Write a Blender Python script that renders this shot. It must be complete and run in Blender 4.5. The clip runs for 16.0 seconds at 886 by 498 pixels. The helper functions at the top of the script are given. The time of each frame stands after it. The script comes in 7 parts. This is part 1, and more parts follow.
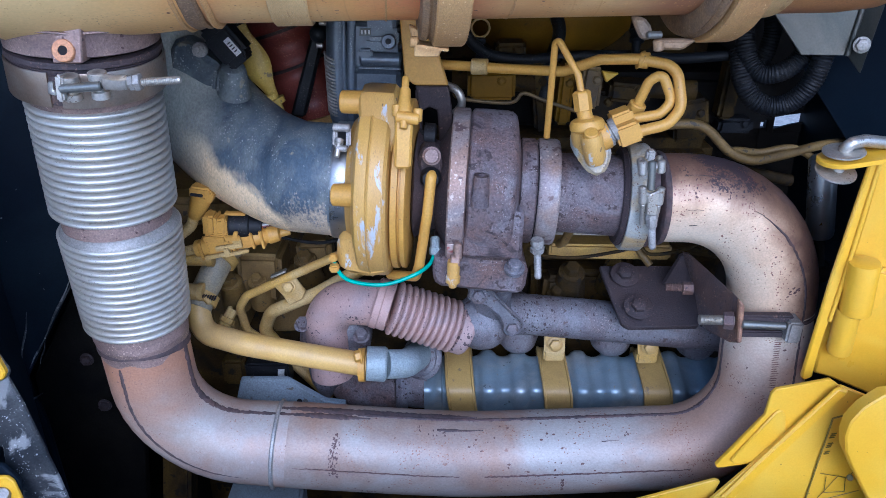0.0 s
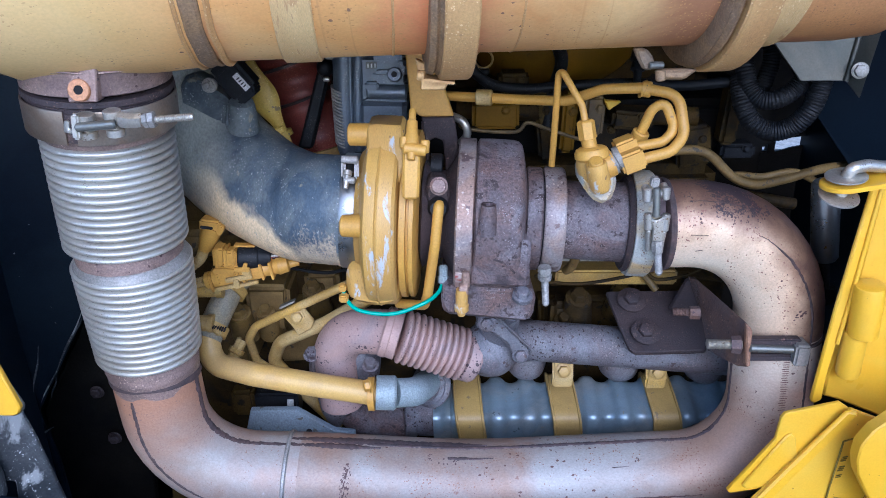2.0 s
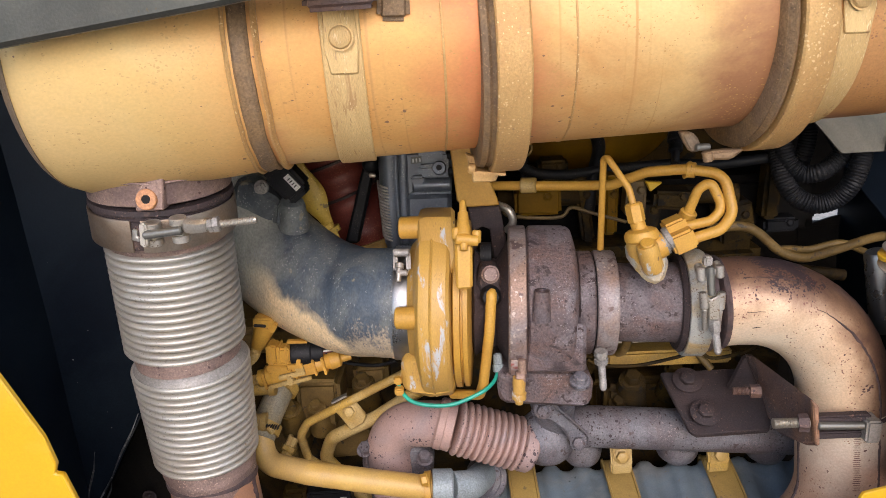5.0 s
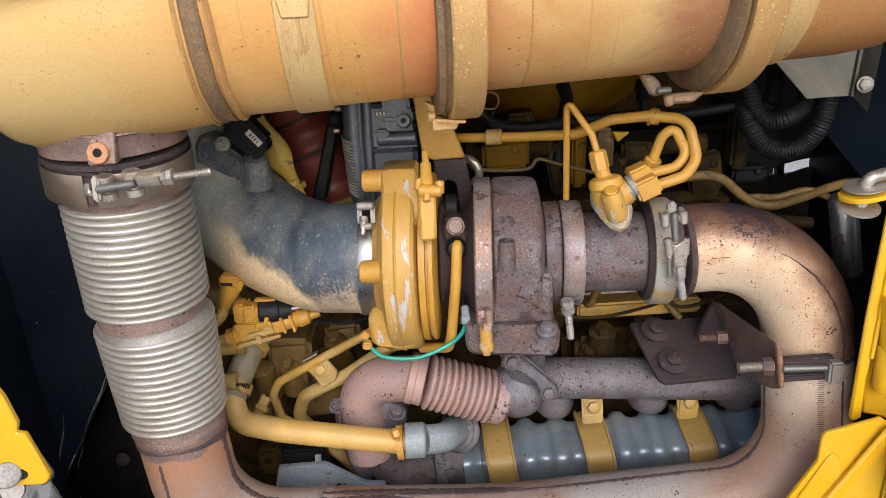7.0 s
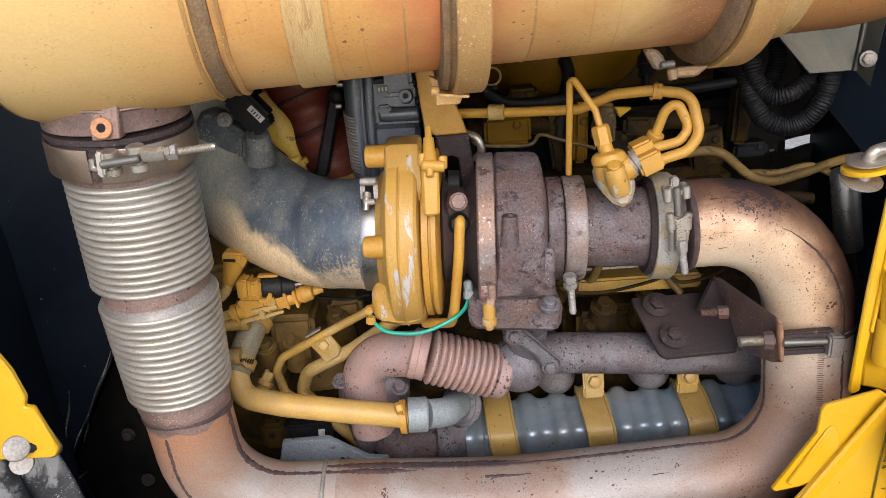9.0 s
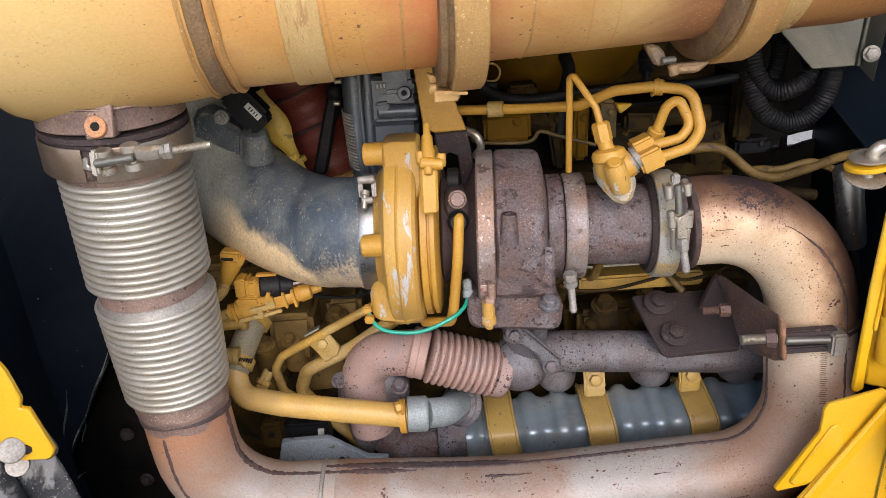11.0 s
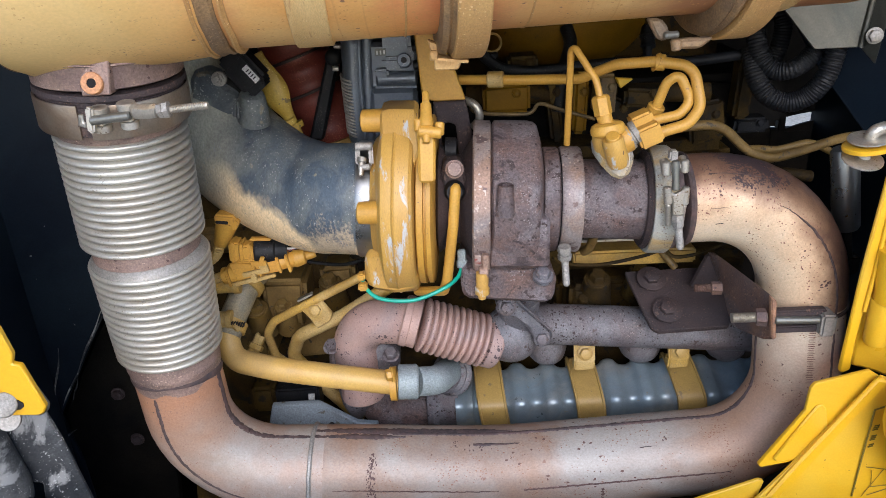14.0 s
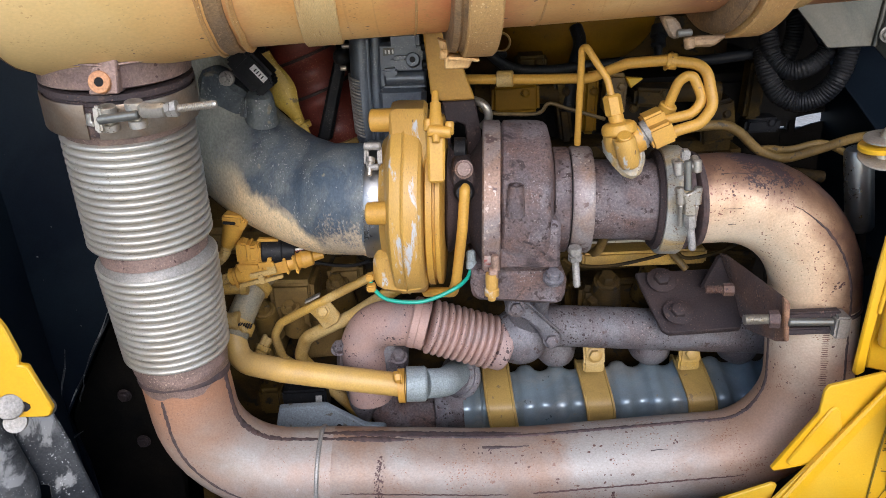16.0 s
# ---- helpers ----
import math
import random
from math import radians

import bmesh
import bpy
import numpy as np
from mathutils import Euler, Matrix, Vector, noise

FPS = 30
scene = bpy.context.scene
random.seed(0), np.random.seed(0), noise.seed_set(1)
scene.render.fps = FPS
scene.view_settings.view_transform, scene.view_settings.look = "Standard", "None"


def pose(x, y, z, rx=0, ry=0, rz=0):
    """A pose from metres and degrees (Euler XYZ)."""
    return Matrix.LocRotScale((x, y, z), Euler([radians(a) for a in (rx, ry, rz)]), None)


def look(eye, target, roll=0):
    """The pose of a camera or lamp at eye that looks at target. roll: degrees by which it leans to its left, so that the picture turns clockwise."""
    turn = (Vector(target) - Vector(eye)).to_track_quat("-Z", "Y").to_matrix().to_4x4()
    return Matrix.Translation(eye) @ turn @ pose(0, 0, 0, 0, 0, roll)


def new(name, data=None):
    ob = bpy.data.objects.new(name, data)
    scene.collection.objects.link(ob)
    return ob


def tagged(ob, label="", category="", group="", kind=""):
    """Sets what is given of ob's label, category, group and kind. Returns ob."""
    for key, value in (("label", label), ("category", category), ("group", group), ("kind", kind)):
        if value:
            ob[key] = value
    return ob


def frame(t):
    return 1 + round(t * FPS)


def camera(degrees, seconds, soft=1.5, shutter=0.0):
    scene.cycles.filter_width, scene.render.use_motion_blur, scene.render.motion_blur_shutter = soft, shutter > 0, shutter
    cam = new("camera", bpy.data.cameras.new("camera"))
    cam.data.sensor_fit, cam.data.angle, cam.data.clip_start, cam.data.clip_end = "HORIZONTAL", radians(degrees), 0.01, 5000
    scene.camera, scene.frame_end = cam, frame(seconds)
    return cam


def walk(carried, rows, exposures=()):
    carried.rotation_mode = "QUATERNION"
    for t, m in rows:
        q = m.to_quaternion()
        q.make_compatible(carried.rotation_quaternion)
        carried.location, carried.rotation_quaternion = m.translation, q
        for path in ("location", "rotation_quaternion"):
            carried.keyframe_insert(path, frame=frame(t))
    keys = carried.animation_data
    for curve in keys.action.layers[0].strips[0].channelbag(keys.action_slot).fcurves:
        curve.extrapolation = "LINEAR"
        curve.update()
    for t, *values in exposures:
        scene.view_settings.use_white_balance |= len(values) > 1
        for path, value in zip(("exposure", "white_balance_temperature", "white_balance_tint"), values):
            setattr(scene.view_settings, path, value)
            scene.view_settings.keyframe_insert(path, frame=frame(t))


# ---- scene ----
# ---- camera ----
cam = camera(60.20, 16.0, soft=0.4)
ROWS = [
    (0.0, -0.0000, 0.0000, 1.6000, 65.000, -0.000, 0.000),
    (0.5, -0.0029, 0.0018, 1.6006, 64.869, 0.043, -0.045),
    (1.0, -0.0048, 0.0026, 1.5994, 65.023, 0.197, -0.096),
    (1.5, -0.0066, 0.0038, 1.5972, 65.660, 0.482, -0.091),
    (2.0, -0.0068, -0.0074, 1.6082, 66.909, 0.861, -0.150),
    (2.5, -0.0068, -0.0152, 1.6172, 68.995, 1.458, -0.093),
    (3.0, -0.0238, -0.0129, 1.6161, 72.025, 2.074, -0.880),
    (3.5, -0.0311, -0.0092, 1.6206, 73.357, 2.648, -0.273),
    (5.8, -0.0436, -0.0122, 1.6083, 73.071, 4.054, 0.849),
    (6.0, -0.0372, -0.0109, 1.6005, 72.491, 4.138, 0.566),
    (6.5, -0.0266, -0.0122, 1.5937, 71.490, 4.490, -0.122),
    (7.0, -0.0183, -0.0109, 1.5943, 70.759, 4.756, -0.755),
    (7.5, -0.0168, -0.0147, 1.5914, 70.138, 4.787, -1.203),
    (8.0, -0.0181, -0.0189, 1.5889, 69.708, 4.781, -1.098),
    (8.5, -0.0247, -0.0179, 1.5917, 69.360, 4.768, -0.951),
    (11.0, -0.0211, -0.0061, 1.5906, 68.893, 5.032, -0.856),
    (11.5, -0.0101, -0.0144, 1.5966, 68.622, 4.627, -1.040),
    (12.0, -0.0142, -0.0173, 1.5946, 68.287, 4.196, -1.142),
    (12.5, -0.0166, -0.0154, 1.5916, 67.915, 3.869, -1.237),
    (13.0, -0.0201, -0.0130, 1.5889, 67.547, 3.661, -1.186),
    (13.5, -0.0221, -0.0108, 1.5880, 67.180, 3.473, -0.935),
    (14.0, -0.0232, -0.0079, 1.5873, 66.845, 3.235, -0.643),
    (14.5, -0.0223, -0.0118, 1.5845, 66.711, 2.910, -0.327),
    (15.0, -0.0243, -0.0204, 1.5834, 66.653, 2.651, -0.094),
    (15.5, -0.0300, -0.0166, 1.5825, 66.884, 2.961, -0.192),
    (16.0, -0.0293, 0.0002, 1.5828, 67.001, 3.346, -0.310),
]
walk(cam, [(t, pose(x, y, z, rx, ry, rz)) for t, x, y, z, rx, ry, rz in ROWS],
     exposures=[(0.0, 1.13, 4620, 17), (1.5, 1.15, 4620, 17), (2.0, 1.26, 4770, 16), (2.5, 1.32, 5530, 16), (3.2, 1.12, 6530, 22), (7.0, 1.20, 6530, 17), (11.0, 1.21, 6580, 17), (12.5, 1.20, 6580, 17), (13.5, 1.22, 6030, 14), (14.4, 1.22, 5880, 14), (15.0, 1.22, 5480, 13), (15.5, 1.22, 5680, 13), (16.0, 1.22, 6030, 15)])

# ---- world and sun ----
world = bpy.data.worlds.new("sky_world")
scene.world = world
world.use_nodes = True
wn = world.node_tree
sky = wn.nodes.new("ShaderNodeTexSky")
sky.sky_type = 'NISHITA'
sky.sun_disc = False
sky.sun_elevation = radians(32)
sky.sun_rotation = radians(175)
wn.links.new(sky.outputs[0], wn.nodes["Background"].inputs[0])
wn.nodes["Background"].inputs[1].default_value = 0.15
sun = new("sun", bpy.data.lights.new("sun", 'SUN'))
sun.data.energy = 0.75
sun.data.angle = radians(40)
sun.data.color = (1.0, 0.97, 0.93)
sun.matrix_world = look((0.35, -2.9, 3.6), (0, 1.0, 1.2))

# ---- materials ----


def mat(name, base, alt=None, rough=0.5, metal=0.0, scale=8.0, lo=0.38, hi=0.62, spot=None, spot_scale=60.0, spot_at=0.66,
        patch=None, patch_scale=14.0, patch_at=0.6, bump=0.15, grain=400.0, stretch=(1, 1, 1), rough_var=0.15, spec=0.5, speck=None, speck_scale=90.0, speck_at=0.22,
        halo=None, halo_at=(0, 0, 0), halo_r=(0.1, 0.15), third=None, third_scale=2.5,
        grade=None, grade_dir=(0, 0, 1), grade_at=(0.0, 0.05), grade2=None, streak=None, pit=None, pit_scale=440.0, halo_rim=None, grit=0.7, jag=0.16, scar=None):
    """Weathered surface: two-tone mottling, fine grain, speckles and larger worn patches."""
    m = bpy.data.materials.new(name)
    m.use_nodes = True
    nt = m.node_tree
    bs = nt.nodes["Principled BSDF"]
    L = nt.links.new
    co = nt.nodes.new("ShaderNodeTexCoord")
    mp = nt.nodes.new("ShaderNodeMapping")
    mp.inputs["Scale"].default_value = stretch
    L(co.outputs["Object"], mp.inputs[0])
    rnd = nt.nodes.new("ShaderNodeObjectInfo")
    off = nt.nodes.new("ShaderNodeVectorMath")
    off.operation = 'SCALE'
    cmb = nt.nodes.new("ShaderNodeCombineXYZ")
    for i in range(3):
        L(rnd.outputs["Random"], cmb.inputs[i])
    L(cmb.outputs[0], off.inputs[0])
    off.inputs["Scale"].default_value = 7.0
    L(off.outputs[0], mp.inputs["Location"])

    def tex(sc, detail=6.0, dist=0.0):
        n = nt.nodes.new("ShaderNodeTexNoise")
        n.inputs["Scale"].default_value = sc
        n.inputs["Detail"].default_value = detail
        n.inputs["Roughness"].default_value = 0.62
        n.inputs["Distortion"].default_value = dist
        L(mp.outputs[0], n.inputs["Vector"])
        return n.outputs[0]

    def step(src, a, b):
        r = nt.nodes.new("ShaderNodeMapRange")
        r.inputs[1].default_value, r.inputs[2].default_value = a, b
        L(src, r.inputs[0])
        return r.outputs[0]

    def blend(fac, c1, c2):
        x = nt.nodes.new("ShaderNodeMix")
        x.data_type = 'RGBA'
        for sock, v in ((x.inputs["Factor"], fac), (x.inputs[6], c1), (x.inputs[7], c2)):
            if isinstance(v, (tuple, list)):
                sock.default_value = (*v, 1)
            elif isinstance(v, float):
                sock.default_value = v
            else:
                L(v, sock)
        return x.outputs[2]

    alt = alt or tuple(c * 0.7 for c in base)
    warp = None
    if pit or speck:
        wn_ = nt.nodes.new("ShaderNodeTexNoise")
        wn_.inputs["Scale"].default_value = 210.0
        wn_.inputs["Detail"].default_value = 3.0
        L(mp.outputs[0], wn_.inputs["Vector"])
        ws = nt.nodes.new("ShaderNodeVectorMath")
        ws.operation = 'MULTIPLY_ADD'
        L(wn_.outputs["Color"], ws.inputs[0])
        ws.inputs[1].default_value = (0.0045, 0.0045, 0.0045)
        L(mp.outputs[0], ws.inputs[2])
        warp = ws.outputs[0]
    col = blend(step(tex(scale, 6, 0.4), lo, hi), tuple(base), tuple(alt))
    if third:
        col = blend(step(tex(third_scale, 5, 0.8), 0.47, 0.64), col, tuple(third))
    def ramp(col, tone, way, span):
        dot = nt.nodes.new("ShaderNodeVectorMath")
        dot.operation = 'DOT_PRODUCT'
        L(co.outputs["Object"], dot.inputs[0])
        dot.inputs[1].default_value = way
        jagged = nt.nodes.new("ShaderNodeMath")
        jagged.operation = 'MULTIPLY_ADD'
        L(tex(13, 9, 0.5), jagged.inputs[0])
        jagged.inputs[1].default_value = jag
        L(dot.outputs["Value"], jagged.inputs[2])
        return blend(step(jagged.outputs[0], span[0] + jag / 2, span[1] + jag / 2), col, tuple(tone))

    if grade:
        col = ramp(col, grade, grade_dir, grade_at)
    if halo:
        rel = nt.nodes.new("ShaderNodeVectorMath")
        rel.operation = 'SUBTRACT'
        L(co.outputs["Object"], rel.inputs[0])
        rel.inputs[1].default_value = halo_at
        flat = nt.nodes.new("ShaderNodeVectorMath")
        flat.operation = 'MULTIPLY'
        L(rel.outputs[0], flat.inputs[0])
        flat.inputs[1].default_value = (1, 0, 1)
        dist = nt.nodes.new("ShaderNodeVectorMath")
        dist.operation = 'LENGTH'
        L(flat.outputs[0], dist.inputs[0])
        wob = nt.nodes.new("ShaderNodeMath")
        wob.operation = 'MULTIPLY_ADD'
        L(tex(26, 8, 0.3), wob.inputs[0])
        wob.inputs[1].default_value = 0.075
        L(dist.outputs["Value"], wob.inputs[2])
        if halo_rim:
            col = blend(step(wob.outputs[0], halo_r[0] - 0.008, halo_r[1] + 0.025), col, tuple(halo_rim))
        col = blend(step(wob.outputs[0], halo_r[0] + 0.037, halo_r[1] + 0.037), col, tuple(halo))
    if grade2:
        col = ramp(col, *grade2)
    if scar:
        tone, mid, squash, span = scar
        away = nt.nodes.new("ShaderNodeVectorMath")
        away.operation = 'SUBTRACT'
        L(co.outputs["Object"], away.inputs[0])
        away.inputs[1].default_value = mid
        oval = nt.nodes.new("ShaderNodeVectorMath")
        oval.operation = 'MULTIPLY'
        L(away.outputs[0], oval.inputs[0])
        oval.inputs[1].default_value = squash
        size = nt.nodes.new("ShaderNodeVectorMath")
        size.operation = 'LENGTH'
        L(oval.outputs[0], size.inputs[0])
        edge = size.outputs["Value"]
        for sc, amount in ((34, 3.0), (240, 2.6)):
            crumb = nt.nodes.new("ShaderNodeMath")
            crumb.operation = 'MULTIPLY_ADD'
            L(tex(sc, 6, 0.3), crumb.inputs[0])
            crumb.inputs[1].default_value = amount
            L(edge, crumb.inputs[2])
            edge = crumb.outputs[0]
        col = blend(step(edge, span[1] + 2.8, span[0] + 2.8), col, tuple(tone))
    if streak:
        mp2 = nt.nodes.new("ShaderNodeMapping")
        mp2.inputs["Scale"].default_value = streak[1]
        L(co.outputs["Object"], mp2.inputs[0])
        sn = nt.nodes.new("ShaderNodeTexNoise")
        sn.inputs["Scale"].default_value = 1.0
        sn.inputs["Detail"].default_value = 5.0
        L(mp2.outputs[0], sn.inputs["Vector"])
        col = blend(step(sn.outputs[0], streak[2], streak[2] + 0.12), col, tuple(streak[0]))
    fine = tex(grain, 3)
    col2 = nt.nodes.new("ShaderNodeHueSaturation")
    L(col, col2.inputs["Color"])
    L(step(fine, -0.2, 1.1), col2.inputs["Value"])
    v = nt.nodes.new("ShaderNodeMath")
    v.operation = 'MULTIPLY_ADD'
    L(fine, v.inputs[0])
    v.inputs[1].default_value, v.inputs[2].default_value = grit * 2.0, 1.0 - grit * 1.0
    L(v.outputs[0], col2.inputs["Value"])
    col = col2.outputs[0]
    mask = None
    if patch:
        mask = step(tex(patch_scale, 9, 0.6), patch_at, patch_at + 0.05)
        col = blend(mask, col, tuple(patch))
    if spot:
        col = blend(step(tex(spot_scale, 4), spot_at, spot_at + 0.04), col, tuple(spot))
    if pit:
        pv = nt.nodes.new("ShaderNodeTexVoronoi")
        pv.inputs["Scale"].default_value = pit_scale
        L(warp, pv.inputs["Vector"])
        ps = nt.nodes.new("ShaderNodeSeparateColor")
        L(pv.outputs["Color"], ps.inputs[0])
        pm = nt.nodes.new("ShaderNodeMath")
        pm.operation = 'MULTIPLY'
        L(step(ps.outputs[1], 0.45, 1.0), pm.inputs[0])
        L(step(tex(20, 4), 0.40, 0.60), pm.inputs[1])
        pl = nt.nodes.new("ShaderNodeMath")
        pl.operation = 'MULTIPLY'
        L(pm.outputs[0], pl.inputs[0])
        pl.inputs[1].default_value = 0.5
        pt = nt.nodes.new("ShaderNodeMath")
        pt.operation = 'LESS_THAN'
        L(pv.outputs["Distance"], pt.inputs[0])
        L(pl.outputs[0], pt.inputs[1])
        col = blend(pt.outputs[0], col, tuple(pit))
    if speck:
        vo = nt.nodes.new("ShaderNodeTexVoronoi")
        vo.inputs["Scale"].default_value = speck_scale
        L(warp, vo.inputs["Vector"])
        sep = nt.nodes.new("ShaderNodeSeparateColor")
        L(vo.outputs["Color"], sep.inputs[0])
        th = nt.nodes.new("ShaderNodeMath")
        th.operation = 'MULTIPLY'
        L(step(sep.outputs[0], 0.55, 1.0), th.inputs[0])
        L(step(tex(9, 3), 0.42, 0.62), th.inputs[1])
        lim = nt.nodes.new("ShaderNodeMath")
        lim.operation = 'MULTIPLY'
        L(th.outputs[0], lim.inputs[0])
        lim.inputs[1].default_value = speck_at * 2
        lt = nt.nodes.new("ShaderNodeMath")
        lt.operation = 'LESS_THAN'
        L(vo.outputs["Distance"], lt.inputs[0])
        L(lim.outputs[0], lt.inputs[1])
        col = blend(lt.outputs[0], col, tuple(speck))
    L(col, bs.inputs["Base Color"])
    bs.inputs["Metallic"].default_value = metal
    rr = nt.nodes.new("ShaderNodeMath")
    rr.operation = 'MULTIPLY_ADD'
    rr.use_clamp = True
    L(tex(scale * 3, 5), rr.inputs[0])
    rr.inputs[1].default_value, rr.inputs[2].default_value = rough_var * 2, rough - rough_var
    L(rr.outputs[0], bs.inputs["Roughness"])
    bs.inputs["Specular IOR Level"].default_value = spec
    bp = nt.nodes.new("ShaderNodeBump")
    bp.inputs["Strength"].default_value = bump
    bp.inputs["Distance"].default_value = 0.002
    L(fine, bp.inputs["Height"])
    L(bp.outputs[0], bs.inputs["Normal"])
    return m


YELLOW = mat("machine_yellow_paint", (0.52, 0.285, 0.042), (0.45, 0.235, 0.036), rough=0.48, scale=9, spot=(0.25, 0.14, 0.05), spot_scale=70, spot_at=0.69, speck=(0.18, 0.10, 0.04), speck_scale=120, speck_at=0.09, bump=0.08, grit=0.30)
YELLOW_CLEAN = mat("body_yellow_paint", (0.70, 0.385, 0.010), (0.64, 0.35, 0.010), rough=0.33, scale=3, third=(0.66, 0.40, 0.03), third_scale=5, speck=(0.30, 0.18, 0.03), speck_scale=90, speck_at=0.08, bump=0.03, grit=0.10)
YELLOW_PIPE = mat("faded_yellow_pipe_paint", (0.56, 0.355, 0.095), (0.49, 0.295, 0.075), rough=0.46, scale=9, third=(0.45, 0.29, 0.10), third_scale=7, spot=(0.30, 0.19, 0.07), spot_scale=90, spot_at=0.72, grade=(0.34, 0.225, 0.11), grade_dir=(-1, 0, 0.5), grade_at=(0.10, 0.15), jag=0.04, speck=(0.22, 0.14, 0.06), speck_scale=150, speck_at=0.07, bump=0.06, grit=0.28)
YELLOW_DUST = mat("dusty_yellow_paint", (0.45, 0.275, 0.05), (0.31, 0.19, 0.05), rough=0.6, scale=14, third=(0.42, 0.30, 0.12), third_scale=12, spot=(0.20, 0.13, 0.05), spot_scale=60, spot_at=0.69, pit=(0.26, 0.17, 0.06), bump=0.2, grit=0.5)
YELLOW_WORN = mat("chipped_yellow_paint", (0.52, 0.305, 0.062), (0.45, 0.255, 0.058), rough=0.45, scale=7, patch=(0.44, 0.45, 0.45), patch_scale=24, patch_at=0.595, stretch=(2.2, 1.0, 0.6), speck=(0.16, 0.09, 0.04), speck_scale=110, speck_at=0.12, pit=(0.36, 0.20, 0.05), pit_scale=340, bump=0.08, grit=0.30)
# engine yellow: some grime, darkened further for the bay's deep shade
YELLOW_SHADE_GRIME = mat("shaded_grimy_engine_yellow", (0.045, 0.026, 0.006), (0.013, 0.01, 0.006), rough=0.7, scale=14, third=(0.07, 0.042, 0.009), third_scale=7, spot=(0.016, 0.013, 0.010), spot_scale=50, spot_at=0.58, bump=0.35, spec=0.12)
PIPE = mat("heat_stained_steel_pipe", (0.36, 0.325, 0.285), (0.25, 0.16, 0.112), rough=0.5, metal=0.18, bump=0.10, rough_var=0.14, scale=6, lo=0.40, hi=0.66, third=(0.29, 0.18, 0.12), third_scale=5, spot=(0.22, 0.12, 0.085), spot_scale=75, spot_at=0.68, patch=(0.27, 0.14, 0.095), patch_scale=13, patch_at=0.68, pit=(0.24, 0.115, 0.07), pit_scale=408, speck=(0.12, 0.06, 0.045), speck_scale=130, speck_at=0.17, stretch=(0.8, 1, 1), grade=(0.42, 0.255, 0.165), grade_dir=(1, 0, 0.1), grade_at=(0.085, 0.215), grade2=((0.54, 0.45, 0.345), (0, 0, 1), (0.09, 0.16)), jag=0.14, grit=0.34)
PIPE_RUST = mat("rust_tinted_steel_pipe", (0.36, 0.32, 0.28), (0.29, 0.185, 0.13), rough=0.5, metal=0.15, bump=0.10, rough_var=0.12, scale=7, lo=0.40, hi=0.66, grade=(0.39, 0.20, 0.115), grade_dir=(-0.2, 0, 0.95), grade_at=(0.01, 0.10), jag=0.12, third=(0.37, 0.24, 0.175), third_scale=4.0, patch=(0.46, 0.39, 0.35), patch_scale=17, patch_at=0.67, pit=(0.28, 0.165, 0.115), pit_scale=391, speck=(0.12, 0.065, 0.05), speck_scale=150, speck_at=0.13, grit=0.34)
# halo: heat brown round the outer bend, darkened further for its shaded edge
PIPE_HEAT = mat("heat_browned_shaded_pipe", (0.72, 0.605, 0.44), (0.66, 0.51, 0.34), rough=0.42, metal=0.2, bump=0.08, rough_var=0.12, scale=8, lo=0.40, hi=0.72, third=(0.66, 0.47, 0.29), third_scale=5.0, halo=(0.145, 0.078, 0.050), halo_rim=(0.52, 0.31, 0.17), halo_at=(-0.078, 0, -0.060), halo_r=(0.120, 0.170), patch=(0.30, 0.155, 0.095), patch_scale=15, patch_at=0.70, pit=(0.20, 0.09, 0.06), pit_scale=323, speck=(0.09, 0.04, 0.035), speck_scale=140, speck_at=0.15, grit=0.32, scar=((0.050, 0.034, 0.036), (0.000, 0, 0.122), (16, 0, 34), (0.98, 1.22)))
WELD = mat("dark_weld_scale", (0.060, 0.045, 0.045), (0.10, 0.062, 0.055), rough=0.75, metal=0.2, scale=40, bump=0.6, grain=160)
BELLOWS = mat("bellows_stainless", (0.58, 0.56, 0.50), (0.47, 0.43, 0.36), rough=0.44, metal=0.62, scale=12, spot=(0.33, 0.24, 0.16), spot_scale=60, spot_at=0.70, pit=(0.36, 0.33, 0.27), bump=0.04, grit=0.20)
RUST_COLLAR = mat("rusty_collar", (0.25, 0.175, 0.14), (0.17, 0.115, 0.10), rough=0.5, metal=0.3, scale=18, third=(0.30, 0.205, 0.17), third_scale=14, spot=(0.46, 0.32, 0.24), spot_scale=150, spot_at=0.66, patch=(0.34, 0.16, 0.09), patch_scale=24, patch_at=0.66, pit=(0.50, 0.36, 0.28), pit_scale=430, speck=(0.09, 0.05, 0.045), speck_scale=110, speck_at=0.2, bump=0.5)
MUFFLER = mat("cream_gold_heat_tinted_steel", (0.68, 0.5, 0.21), (0.66, 0.44, 0.16), rough=0.50, metal=0.25, scale=3.5, lo=0.35, hi=0.7, third=(0.70, 0.50, 0.22), third_scale=3.0, spot=(0.34, 0.19, 0.09), spot_scale=110, spot_at=0.72, grade=(0.67, 0.39, 0.135), grade_dir=(1, 0, 0), grade_at=(0.05, 0.15), speck=(0.20, 0.11, 0.06), speck_scale=150, speck_at=0.12, pit=(0.56, 0.36, 0.14), pit_scale=420, stretch=(0.7, 1, 1), bump=0.06, grit=0.15)
